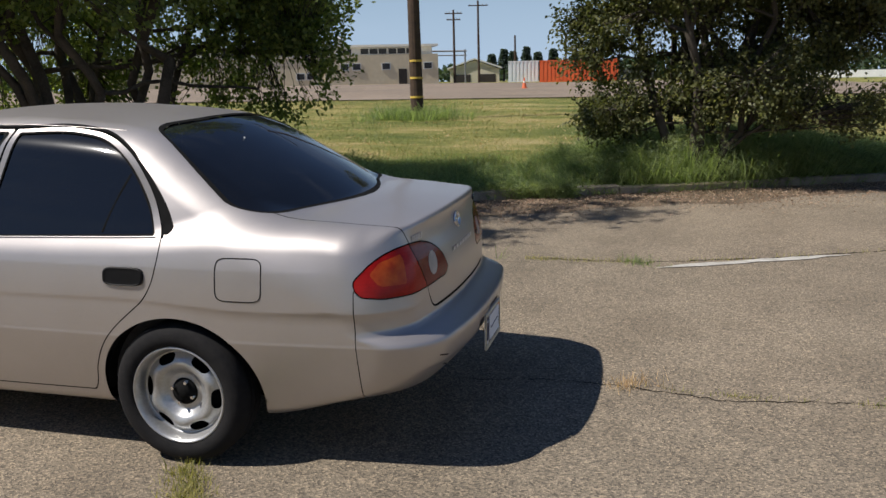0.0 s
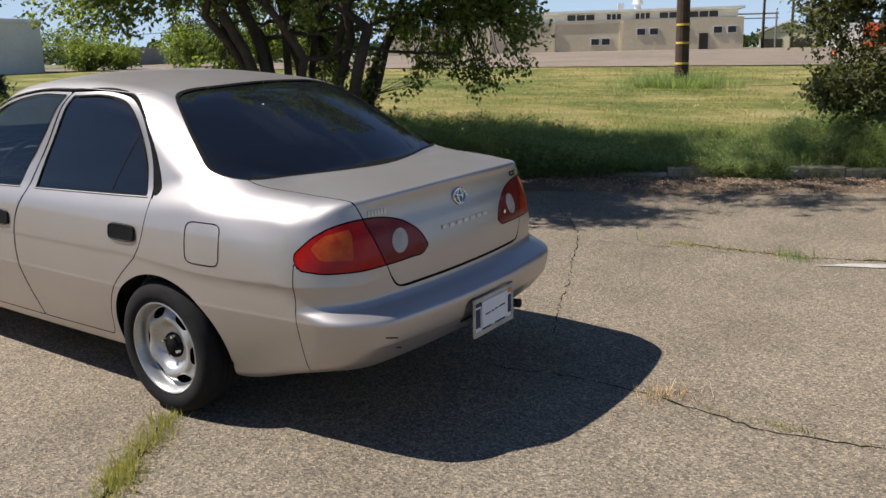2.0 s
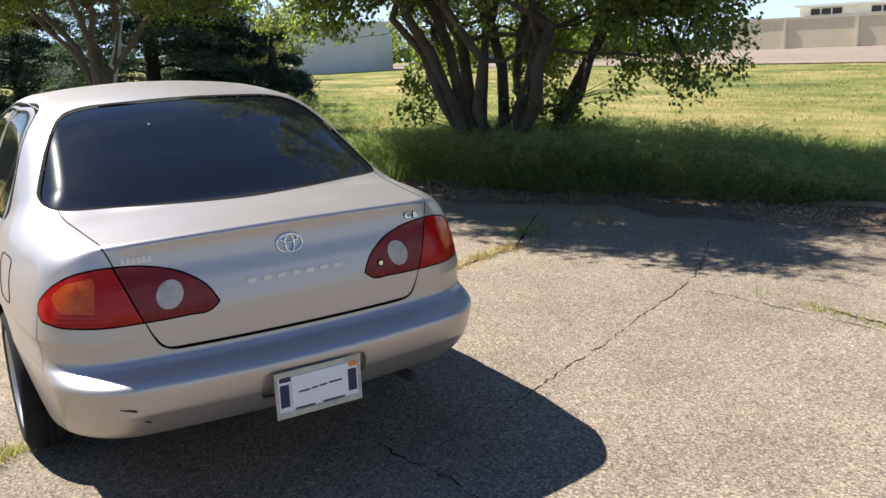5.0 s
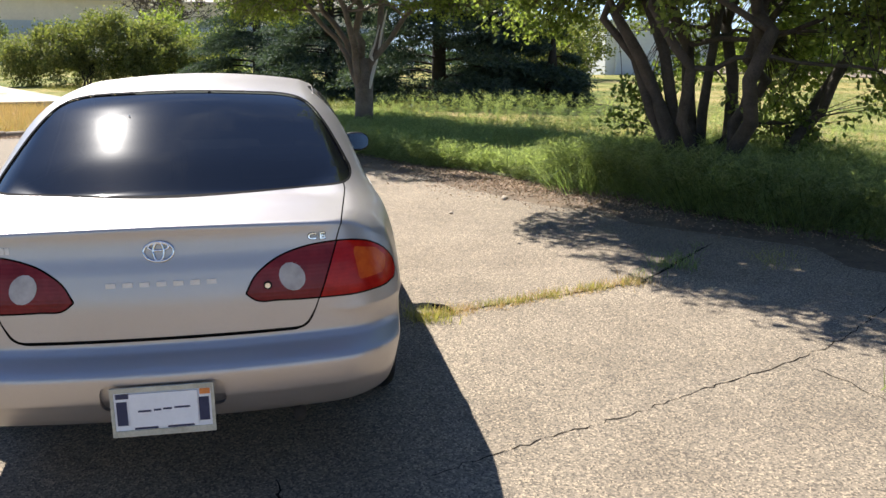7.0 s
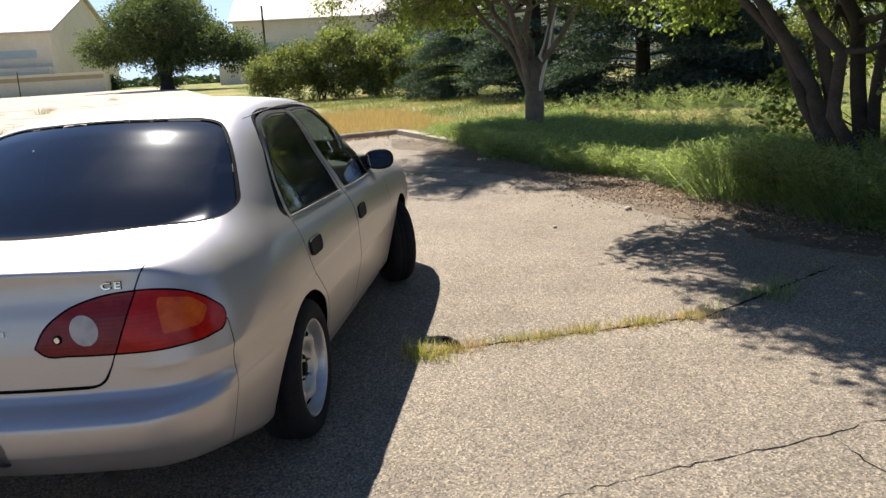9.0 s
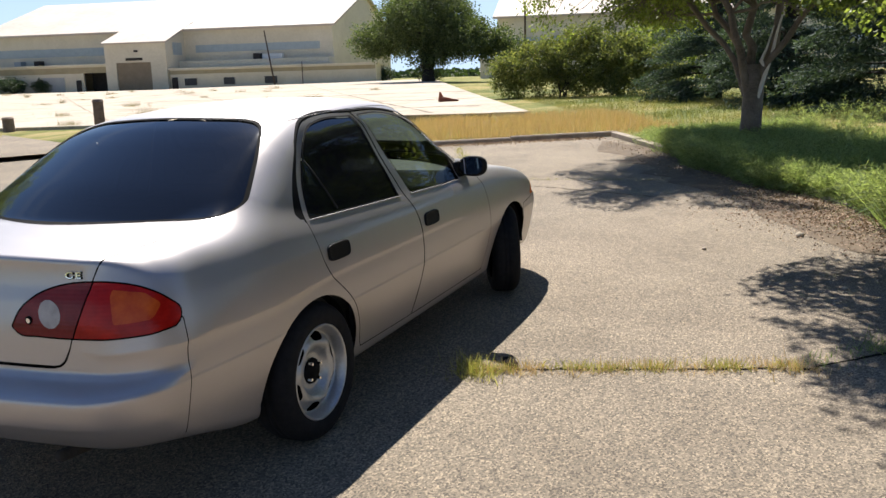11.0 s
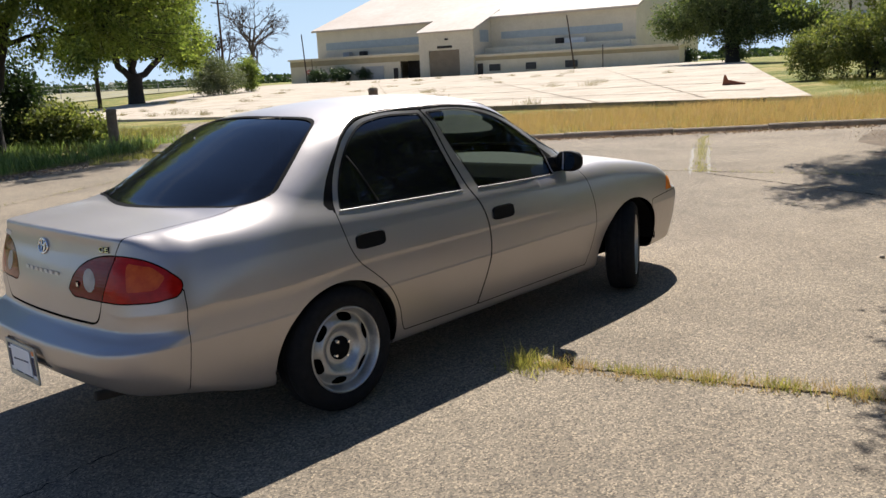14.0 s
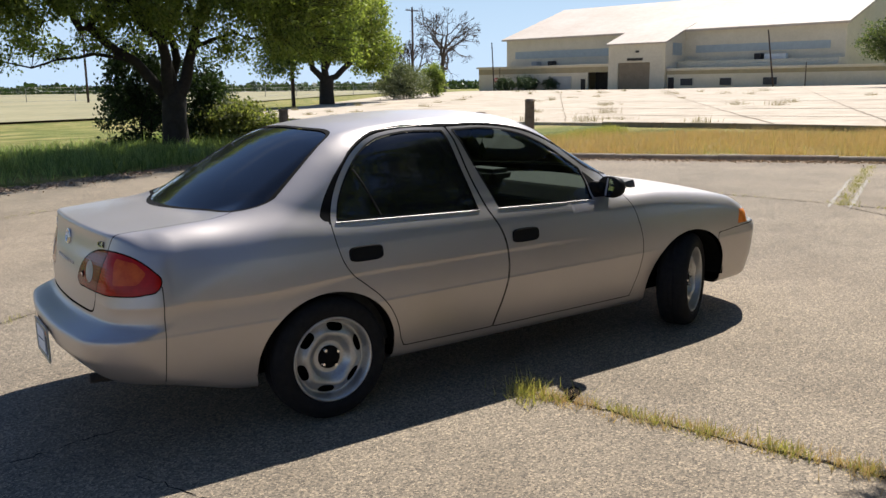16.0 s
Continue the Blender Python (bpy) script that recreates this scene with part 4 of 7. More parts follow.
def build_skin():
    V, N, T = shell()
    bits = {}

    def keep(name, m):
        if len(m[2]):
            bits.setdefault(name, []).append(m)

    skin = (V, N, T)
    W, M, U = shell(0.5)
    inner = (W - M * 0.014, M, U)

    def arch(V, cx):
        q = np.hypot((V[:, 0] - cx) / (0.346 if cx < 1 else 0.362), (V[:, 2] - 0.283) / 0.322)
        f = (q - 1) * 0.33
        return np.where(V[:, 1] < 0.45, 1.0, f)

    for cx in (0.012, 2.462):
        _, skin = cut(*skin, arch(skin[0], cx))
        _, inner = cut(*inner, arch(inner[0], cx) - 0.012)

    def side_region(V, poly, r=0.0):
        return np.where(V[:, 1] < 0.35, 1.0, outline_distance(V[:, 0], V[:, 2], poly, r))

    def glass_region(V, poly, rear):
        d = outline_distance(V[:, 1], V[:, 2], poly)
        ok = V[:, 0] < 0.5 if rear else V[:, 0] > 1.2
        return np.where(ok, d, 1.0)

    # panes
    for name, f in (("rear_pane", lambda V: side_region(V, REAR_PANE)), ("front_pane", lambda V: side_region(V, FRONT_PANE)),
                    ("rear_glass", lambda V: glass_region(V, REAR_GLASS, True)), ("windscreen", lambda V: glass_region(V, WINDSCREEN, False))):
        g, skin = cut(*skin, f(skin[0]))
        keep(name, (g[0] - g[1] * 0.005, g[1], g[2]))
        wide = "glass" in name or "wind" in name
        band = f(skin[0]) - (0.013 * np.clip(np.sqrt(np.maximum(1 - skin[1][:, 2] ** 2, 0)), 0.45, 1) if wide else 0.007)
        trim, skin = cut(*skin, band)
        keep(name + "_seal", trim)
        _, inner = cut(*inner, f(inner[0]) - 0.006)

    g, skin = cut(*skin, side_region(skin[0], SAIL))
    keep("sail", g)

    def panel(name, f, gap=GAP_W):
        nonlocal skin
        width = gap if callable(gap) else lambda V: gap
        a, rest = cut(*skin, f(skin[0]) + width(skin[0]))
        if name.endswith("door"):
            # the window frame stands upright and lies a little deeper
            k = smooth_step(0.95, 1.05, a[0][:, 2])[:, None]
            flat = a[1] * np.array([1, 1, 0.45])
            flat /= np.linalg.norm(flat, axis=1, keepdims=True)
            a = (a[0] - a[1] * 0.004 * k, a[1] * (1 - k) + flat * k, a[2])
        _, rest = cut(*rest, f(rest[0]) - width(rest[0]))
        keep(name, a)
        skin = rest

    panel("rear_door", lambda V: side_region(V, REAR_DOOR))
    panel("front_door", lambda V: side_region(V, FRONT_DOOR))
    # black rubber round the door tops
    both = lambda V: np.where(V[:, 2] < 0.9, 1.0, np.minimum(side_region(V, REAR_DOOR), side_region(V, FRONT_DOOR)))
    rub, skin = cut(*skin, both(skin[0]) - 0.010)
    keep("weatherstrip", rub)
    wedge = flowing([(0.030, 0.922), (0.074, 0.921), (0.09, 0.99), (0.15, 1.10), (0.262, 1.218), (0.246, 1.224), (0.110, 1.09), (0.043, 1.0), (0.015, 0.945)], 60)
    rear_corner = lambda V: side_region(V, wedge)
    rub, skin = cut(*skin, rear_corner(skin[0]))
    keep("weatherstrip", rub)

    # tail lamps wrap round the corner
    def lamp(V):
        a = V[:, 1] + (V[:, 0] + 0.95) * 0.85
        return np.where((V[:, 0] < -0.4), outline_distance(a, V[:, 2], LAMP), 1.0)

    def lid(V):
        x, y, z = V.T
        edge = np.where(z > 0.93, np.interp(x, [-0.95, -0.85, -0.4], [0.578, 0.585, 0.63]), np.interp(z, [0.58, 0.60, 0.66, 0.75, 0.93], [0.42, 0.455, 0.487, 0.52, 0.583]))
        low = 0.598 - z
        return np.where(x < -0.25, round_max(y - edge, low, 0.03), 1.0)

    g, skin = cut(*skin, lamp(skin[0]))
    lamp_skin = g
    _, skin = cut(*skin, lamp(skin[0]) - 0.0055)
    g_in, g_out = cut(*lamp_skin, lid(lamp_skin[0]))
    _, g_out = cut(*g_out, lid(g_out[0]) - 0.0055)
    coord = lambda V: (V[:, 1] + (V[:, 0] + 0.95) * 0.85, V[:, 2])
    rev = lambda V: np.hypot(coord(V)[0] - 0.442, (coord(V)[1] - 0.772)) - 0.046
    w, g_in = cut(*g_in, rev(g_in[0]))
    keep("reverse_lens", (w[0] + w[1] * 0.001, w[1], w[2]))
    keep("inner_lens", g_in)
    amb = lambda V: outline_distance(*coord(V), [(0.70, 0.74), (0.86, 0.745), (0.90, 0.79), (0.84, 0.83), (0.70, 0.85)], 0.0)
    w, g_out = cut(*g_out, amb(g_out[0]))
    keep("amber_lens", w)
    keep("outer_lens", g_out)

    panel("trunk_lid", lid, lambda V: GAP_W + 0.0032 * smooth_step(0.68, 0.60, V[:, 2]))
    # pocket behind the number plate
    pocket = lambda V: np.where(V[:, 0] < -0.9, outline_distance(V[:, 1], V[:, 2], POCKET), 1.0)
    g, skin = cut(*skin, pocket(skin[0]))
    keep("plate_pocket", (g[0] + np.array([0.022, 0, 0]), g[1], g[2]))
    _, inner = cut(*inner, pocket(inner[0]) - 0.004)
    bum = lambda V: np.where(V[:, 0] < -0.3, np.maximum(V[:, 0] + 0.722 + 0.03 * (0.5 - V[:, 2]), V[:, 2] - 0.735), 1.0)
    panel("rear_bumper", bum, 0.0018)
    fbum = lambda V: np.where(V[:, 0] > 2.3, np.maximum(2.72 - V[:, 0], V[:, 2] - np.interp(V[:, 0], [2.7, 2.95, 3.1, 3.4], [0.555, 0.572, 0.58, 0.58])), 1.0)
    panel("front_bumper", fbum)
    head = lambda V: np.where(V[:, 0] > 2.7, outline_distance(V[:, 1] - (V[:, 0] - 3.2) * 0.4, V[:, 2], [(0.38, 0.590), (0.90, 0.590), (0.90, 0.68), (0.80, 0.695), (0.40, 0.67)], 0.0), 1.0)
    sidelamp = lambda V: np.where((V[:, 0] > 2.7), outline_distance(V[:, 0], V[:, 2], [(2.925, 0.588), (3.03, 0.588), (3.05, 0.67), (2.94, 0.682)], 0.0), 1.0)
    g, skin = cut(*skin, sidelamp(skin[0]))
    keep("indicator_lens", g)
    g, skin = cut(*skin, head(skin[0]))
    keep("headlamp_lens", g)
    hood = lambda V: np.where(V[:, 0] > 1.95, np.maximum(np.maximum(V[:, 1] - np.interp(V[:, 0], [1.95, 2.3, 3.1, 3.4], [0.70, 0.70, 0.60, 0.52]), 0.60 - V[:, 2]), 2.02 - V[:, 0]), 1.0)
    panel("hood", hood)
    fender = lambda V: np.where(V[:, 0] > 1.8, np.maximum(1.80 - V[:, 0], 0.25 - V[:, 2]), 1.0)
    wing, skin = cut(*skin, fender(skin[0]))
    keep("front_wing", wing)
    return skin, inner, bits


def surface_y(x, z):
    lo, hi = np.full(np.shape(x), 0.2), np.full(np.shape(x), 1.1)
    for _ in range(26):
        k = (lo + hi) / 2
        inside = body(np.asarray(x, float), k, np.asarray(z, float)) < 0
        lo, hi = np.where(inside, k, lo), np.where(inside, hi, k)
    return lo


def surface_x(y, z):
    """The tail's surface at y, z."""
    lo, hi = np.full(np.shape(y), -1.3), np.full(np.shape(y), 0.0)
    for _ in range(26):
        k = (lo + hi) / 2
        inside = body(k, np.asarray(y, float), np.asarray(z, float)) < 0
        lo, hi = np.where(inside, lo, k), np.where(inside, k, hi)
    return hi


SKIN, INNER, BITS = build_skin()


def both_sides(m):
    V, N, T = m
    k = np.array([1, -1, 1])
    return np.concatenate([V, V * k]), np.concatenate([N, N * k]), np.concatenate([T, T[:, ::-1] + len(V)])


def joined(ms):
    V, N, T, o = [], [], [], 0
    for v, n, t in ms:
        V.append(v), N.append(n), T.append(t + o)
        o += len(v)
    return np.concatenate(V), np.concatenate(N), np.concatenate(T)


def one_side(m, s):
    V, N, T = m
    return (V, N, T) if s > 0 else (V * np.array([1, -1, 1]), N * np.array([1, -1, 1]), T[:, ::-1])


def skin_part(name, m, mat, parent, label=""):
    return child(name, mesh_of(name, m[0], m[2], mat, normals=m[1]), parent, label)


skin_part("body", both_sides(SKIN), PAINT, car)
skin_part("inner_panel", both_sides(INNER), GAP, car, "dark inner body shell")
hood = skin_part("hood", both_sides(joined(BITS["hood"])), PAINT, car)
skin_part("front_bumper", both_sides(joined(BITS["front_bumper"])), PAINT, car)
rear_bumper = skin_part("rear_bumper", both_sides(joined(BITS["rear_bumper"])), PAINT, car, "champagne rear bumper with small scuffs")
skin_part("plate_pocket", both_sides(joined(BITS["plate_pocket"])), PAINT, rear_bumper, "recessed panel behind the number plate")
trunk_lid = skin_part("trunk_lid", both_sides(joined(BITS["trunk_lid"])), PAINT, car)
rear_window = skin_part("rear_window", both_sides(joined(BITS["rear_glass"])), TINT_GLASS, car, "dark tinted rear window")
skin_part("seal", both_sides(joined(BITS["rear_glass_seal"])), BLACK_TRIM, rear_window)
bm = bmesh.new()
bmesh.ops.create_icosphere(bm, subdivisions=1, radius=0.004)
speck = part("speck", bm, PAPER, rear_window, "small white speck")
speck.matrix_local = Matrix.Translation((-0.016, 0.206, float(curve(np.array([-0.025]), ROOF)[0]) - 0.006))
windscreen = skin_part("windscreen", both_sides(joined(BITS["windscreen"])), CLEAR_GLASS, car, "clear windscreen")
skin_part("seal", both_sides(joined(BITS["windscreen_seal"])), BLACK_TRIM, windscreen)

for s in (1, -1):
    skin_part("front_wing", one_side(joined(BITS["front_wing"]), s), PAINT, car)
    skin_part("mirror_sail", one_side(joined(BITS["sail"]), s), BLACK_TRIM, car, "black triangular mirror base panel")
    skin_part("weatherstrip", one_side(joined(BITS["weatherstrip"]), s), BLACK_TRIM, car, "black rubber weatherstrip")
    lamp = skin_part("tail_lamp", one_side(joined(BITS["outer_lens"]), s), RED_LENS, car, "red tail lamp with amber and clear lenses")
    skin_part("inner_lens", one_side(joined(BITS["inner_lens"]), s), DARKRED_LENS, lamp, "dark red lens on the boot lid")
    skin_part("amber_lens", one_side(joined(BITS["amber_lens"]), s), AMBER_LENS, lamp, "amber indicator lens")
    skin_part("reverse_lens", one_side(joined(BITS["reverse_lens"]), s), WHITE_LENS, lamp, "round frosted reversing lens")
    skin_part("indicator", one_side(joined(BITS["indicator_lens"]), s), ORANGE_LENS, car, "amber front indicator lens")
    skin_part("headlamp", one_side(joined(BITS["headlamp_lens"]), s), CLEAR_LENS, car, "clear headlamp lens")
    for door_name, pane_name, mat, hx in (("rear_door", "rear_pane", TINT_GLASS, 0.205), ("front_door", "front_pane", CLEAR_GLASS, 1.145)):
        door = skin_part("door", one_side(joined(BITS[door_name]), s), PAINT, car, "champagne car door")
        skin_part("window_pane", one_side(joined(BITS[pane_name]), s), mat, door, "dark tinted door glass" if mat is TINT_GLASS else "lightly tinted door glass")
        skin_part("seal", one_side(joined(BITS[pane_name + "_seal"]), s), BLACK_TRIM, door)
        # pull handle in its recess
        hz = 0.762 if hx < 1 else 0.735
        ring = [(hx + 0.088 * math.copysign(abs(math.cos(a)) ** 0.45, math.cos(a)), hz + 0.036 * math.copysign(abs(math.sin(a)) ** 0.5, math.sin(a))) for a in np.linspace(0, 2 * math.pi, 28, endpoint=False)]
        bm = bmesh.new()
        rims = []
        for k, (sc, dep) in enumerate(((1.0, -0.004), (0.98, 0.005), (0.90, 0.007), (0.84, 0.005), (0.6, 0.004))):
            rims.append([bm.verts.new((hx + (u - hx) * sc, s * (float(surface_y(hx + (u - hx) * sc, hz + (v - hz) * sc)) + dep + 0.003), hz + (v - hz) * sc)) for u, v in ring])
        for r0, r1 in zip(rims, rims[1:]):
            for i in range(28):
                bm.faces.new((r0[i], r0[(i + 1) % 28], r1[(i + 1) % 28], r1[i]))
        bm.faces.new(rims[-1])
        bmesh.ops.recalc_face_normals(bm, faces=bm.faces)
        part("door_handle", bm, HANDLE, door, "black plastic pull handle")
        if hx < 1:
            bar = [(x, s * (float(surface_y(x, z)) - 0.0148), z, 0.011) for x, z in ((0.325, 0.915), (0.30, 0.99), (0.268, 1.07), (0.236, 1.135))]
            child("divider_bar", mesh_of("divider_bar", *tubes([bar], 6), GAP), door, "black quarter-light bar")
        # bright waist moulding
        x0, x1 = (0.085, 0.885) if hx < 1 else (1.005, 1.69)
        z0, z1 = (0.910, 0.885) if hx < 1 else (0.882, 0.861)
        path = []
        for t in np.linspace(0, 1, 16):
            x, z = x0 + (x1 - x0) * t, z0 + (z1 - z0) * t
            path.append((x, s * (float(surface_y(x, z)) + 0.001), z, 0.0034))
        v, f = tubes([path], 6)
        child("waist_moulding", mesh_of("waist_moulding", v, f, MOULDING), door, "thin bright waist moulding")


def surface_z(x, y):
    lo, hi = np.full(np.shape(x), 1.0), np.full(np.shape(x), 1.6)
    for _ in range(26):
        k = (lo + hi) / 2
        inside = body(np.asarray(x, float), np.asarray(y, float), k) < 0
        lo, hi = np.where(inside, k, lo), np.where(inside, hi, k)
    return lo


# added painted bead along each roof edge, in place of the highlight there
for s in (1, -1):
    gx = np.linspace(0.33, 1.50, 40)
    gy = curve(gx, [(0.21, 0.535), (0.40, 0.548), (0.8, 0.552), (1.2, 0.543), (1.5, 0.53)])
    gz = surface_z(gx, gy)
    v, f = tubes([[(x, s * y, z, 0.0022) for i, (x, y, z) in enumerate(zip(gx, gy, gz))]], 8)
    child("roof_highlight_bead", mesh_of("roof_highlight_bead", v, f, PAINT), car, "added painted bead standing in for the roof-edge highlight")

# fuel flap: a dark rounded seam line round a flush flap
flap = []
for a in np.linspace(0, 2 * math.pi, 49):
    u = -0.275 + 0.092 * math.copysign(abs(math.cos(a)) ** 0.35, math.cos(a))
    w = 0.766 + 0.080 * math.copysign(abs(math.sin(a)) ** 0.35, math.sin(a))
    flap.append((u, surface_y(u, w) + 0.0004, w, 0.0022))
v, f = tubes([flap], 5)
child("fuel_flap", mesh_of("fuel_flap", v, f, GAP), car, "square fuel flap outlined by a dark gap")


# wheels
def wheel(x, s, steer=0.0, roll=30.0):
    hub = thing("wheel")
    hub.parent = car
    hub.matrix_local = pose(x, s * 0.748, 0.288, 0, 0, steer) @ pose(0, 0, 0, 0, roll, 0) @ Matrix.Diagonal((1, s, 1, 1))
    prof = [(0.195, 0.075), (0.205, 0.088), (0.232, 0.093), (0.255, 0.090), (0.272, 0.078), (0.283, 0.062), (0.288, 0.045), (0.288, 0.02), (0.284, 0.016), (0.284, 0.010), (0.288, 0.006),
            (0.288, -0.006), (0.284, -0.010), (0.284, -0.016), (0.288, -0.02), (0.288, -0.05), (0.275, -0.078), (0.235, -0.092), (0.195, -0.078)]
    v, f = lathe(prof, "y", 72)
    child("tyre", mesh_of("tyre", v, f, TYRE), hub, "black radial tyre")
    # pressed steel disc with six oval slots
    rr = np.concatenate([np.linspace(0.0, 0.062, 8), np.linspace(0.068, 0.165, 34), np.linspace(0.168, 0.200, 16)])
    dep = curve(rr, [(0.0, 0.030), (0.05, 0.030), (0.060, 0.026), (0.072, 0.026), (0.085, 0.034), (0.104, 0.054), (0.122, 0.060), (0.142, 0.052), (0.158, 0.040), (0.168, 0.034), (0.175, 0.040), (0.181, 0.064), (0.188, 0.080), (0.195, 0.086), (0.200, 0.082)])
    n = 180
    an = np.linspace(0, 2 * math.pi, n, endpoint=False)
    R, A = np.meshgrid(rr, an, indexing="ij")
    D = np.repeat(dep[:, None], n, 1) + 0.006 * np.cos(6 * A) * np.exp(-((R - 0.140) / 0.022) ** 2)
    V = np.stack([R * np.cos(A), D, R * np.sin(A)], -1).reshape(-1, 3)
    idx = np.arange(len(rr) * n).reshape(len(rr), n)
    nx = np.roll(idx, -1, 1)
    T = np.concatenate([np.stack([idx[:-1].ravel(), idx[1:].ravel(), nx[1:].ravel()], 1), np.stack([idx[:-1].ravel(), nx[1:].ravel(), nx[:-1].ravel()], 1)])
    slot = np.full(len(V), 1.0)
    for k in range(6):
        a = math.pi / 6 + k * math.pi / 3
        cx, cz = 0.147 * math.cos(a), 0.147 * math.sin(a)
        du, dv = (V[:, 0] - cx) * -math.sin(a) + (V[:, 2] - cz) * math.cos(a), (V[:, 0] - cx) * math.cos(a) + (V[:, 2] - cz) * math.sin(a)
        slot = np.minimum(slot, ((np.abs(du / (0.041 + 0.35 * dv)) ** 2.6 + np.abs((dv + 1.6 * du * du) / 0.0195) ** 2.6) ** (1 / 2.6) - 1) * 0.024)
    _, disc = cut(V, np.zeros_like(V), T, slot)
    child("rim", mesh_of("rim", disc[0], disc[2], STEEL), hub, "silver steel wheel with six slots")
    back = lathe([(0.0, 0.004), (0.185, 0.004), (0.19, -0.07)], "y", 40)
    child("brake_drum", mesh_of("brake_drum", *back, GAP), hub, "dark brake drum")
    cap = lathe([(0.0, 0.046), (0.028, 0.046), (0.033, 0.040), (0.053, 0.038), (0.057, 0.022)], "y", 24)
    child("hub_cap", mesh_of("hub_cap", *cap, BLACK_TRIM), hub, "dark centre cap")
    for k in range(4):
        a = math.pi / 4 + k * math.pi / 2
        bm = rod((0.045 * math.cos(a), 0.030, 0.045 * math.sin(a)), (0.045 * math.cos(a), 0.056, 0.045 * math.sin(a)), 0.0085, 0.007, 6)
        part("lug_nut", bm, CHROME, hub, "bright wheel nut")
    return hub


for x, s, st, ro in ((0.012, 1, 0, 24), (0.012, -1, 0, 12), (2.464, 1, 27, 0), (2.464, -1, 27, 40)):
    wheel(x, s, st, ro)

# wheel houses and underside
for cx in (0.012, 2.462):
    for s in (1, -1):
        verts, faces = [], []
        angs = np.linspace(-0.05, math.pi + 0.05, 30)
        for yy in (0.775, 0.52):
            for a in angs:
                verts.append((cx + (0.350 if cx < 1 else 0.366) * math.cos(a), s * yy, max(0.25, 0.283 + 0.328 * math.sin(a))))
        k = len(angs)
        faces = [(i, i + 1, k + i + 1, k + i) for i in range(k - 1)] + [list(range(k, 2 * k))]
        child("wheel_housing", mesh_of("wheel_housing", verts, faces, GAP), car, "dark wheel housing")
bm = box(-0.45, 2.9, -0.55, 0.55, 0.20, 0.27)
part("underbody", bm, GAP, car, "dark underbody")
v, f = tubes([[(-0.3, -0.42, 0.25, 0.02), (-0.75, -0.42, 0.27, 0.022), (-0.80, -0.42, 0.285, 0.021), (-0.965, -0.42, 0.30, 0.021)]], 14)
child("exhaust", mesh_of("exhaust", v, f, BARK_DARK), car, "sooty exhaust tailpipe")

# door mirrors
for s in (1, -1):
    bm = bmesh.new()
    bmesh.ops.create_uvsphere(bm, u_segments=24, v_segments=14, radius=1.0)
    for v in bm.verts:
        x, y, z = v.co
        k = 1 if x > 0 else 0.25
        v.co = (1.748 + x * 0.080 * k, s * (0.846 + math.copysign(abs(y) ** 0.8, y) * 0.086), 0.930 + math.copysign(abs(z) ** 0.8, z) * 0.060)
    rod((1.82, s * 0.70, 0.90), (1.775, s * 0.82, 0.92), 0.04, 0.03, 10, bm)
    box(1.70, 1.82, min(s * 0.70, s * 0.762), max(s * 0.70, s * 0.762), 0.885, 0.955, bm)
    mirror = part("door_mirror", bm, HANDLE, car, "black door mirror", smooth=True)
    v, f = lathe([(0.0, 0.0), (1.0, 0.0)], "y", 24)
    v = [(1.716, s * (0.848 + 0.076 * math.copysign(abs(q[0]) ** 0.8, q[0])), 0.935 + 0.050 * math.copysign(abs(q[2]) ** 0.8, q[2])) for q in v]
    v = [(q[0] + (q[1] * s - 0.85) * -0.22 + (q[2] - 0.935) * 0.10, q[1], q[2]) for q in v]
    child("mirror_glass", mesh_of("mirror_glass", v, f, MIRROR, smooth=False), mirror, "mirror glass")

# badges and writing on the boot lid
def text_on_tail(name, words, y, z, size, mat, parent, stretch=1.0, fat=0.0004, proud=0.002, label="raised chrome letters"):
    cu = bpy.data.curves.new(name, "FONT")
    cu.body, cu.size, cu.extrude, cu.align_x, cu.align_y = words, size, 0.0025, "CENTER", "CENTER"
    cu.space_character = 1.35
    cu.offset = fat
    tmp = bpy.data.objects.new(name, cu)
    scene.collection.objects.link(tmp)
    bpy.context.view_layer.update()
    me = bpy.data.meshes.new_from_object(tmp)
    bpy.data.objects.remove(tmp)
    co = np.array([tuple(v.co) for v in me.vertices])
    yy, zz = y - co[:, 0] * stretch, z + co[:, 1]
    me.vertices.foreach_set("co", np.stack([surface_x(np.abs(yy), zz) - proud - co[:, 2], yy, zz], 1).ravel())
    me.update()
    me.materials.clear()
    me.materials.append(mat)
    return child(name, me, parent, label)


for k in range(7):
    yy = 0.150 - k * 0.0515
    bm = box(0, 0.003, -0.0150, 0.0150, -0.0080, 0.0080)
    ob = part("model_mark", bm, SATIN, trunk_lid, "raised chrome bar")
    ob.matrix_local = pose(surface_x(abs(yy), 0.776) - 0.004, yy, 0.776)
grade = text_on_tail("grade_lettering", "CE", -0.500, 0.896, 0.029, CHROME, trunk_lid, 1.5, 0.0006, 0.004)
# dark copy beneath: the letters' black edge and their shadow in one colour
text_on_tail("letter_edge_shadow", "CE", -0.500, 0.8952, 0.029, GAP, grade, 1.5, 0.0016, 0.0018, "dark edge and painted shadow round the letters")
for k in range(6):
    yy = 0.535 - k * 0.0155
    bm = box(0, 0.003, -0.0062, 0.0062, -0.011, 0.011)
    ob = part("maker_mark", bm, SATIN, trunk_lid, "small raised chrome bar")
    ob.matrix_local = pose(surface_x(yy, 0.890) - 0.003, yy, 0.890)
rings = []
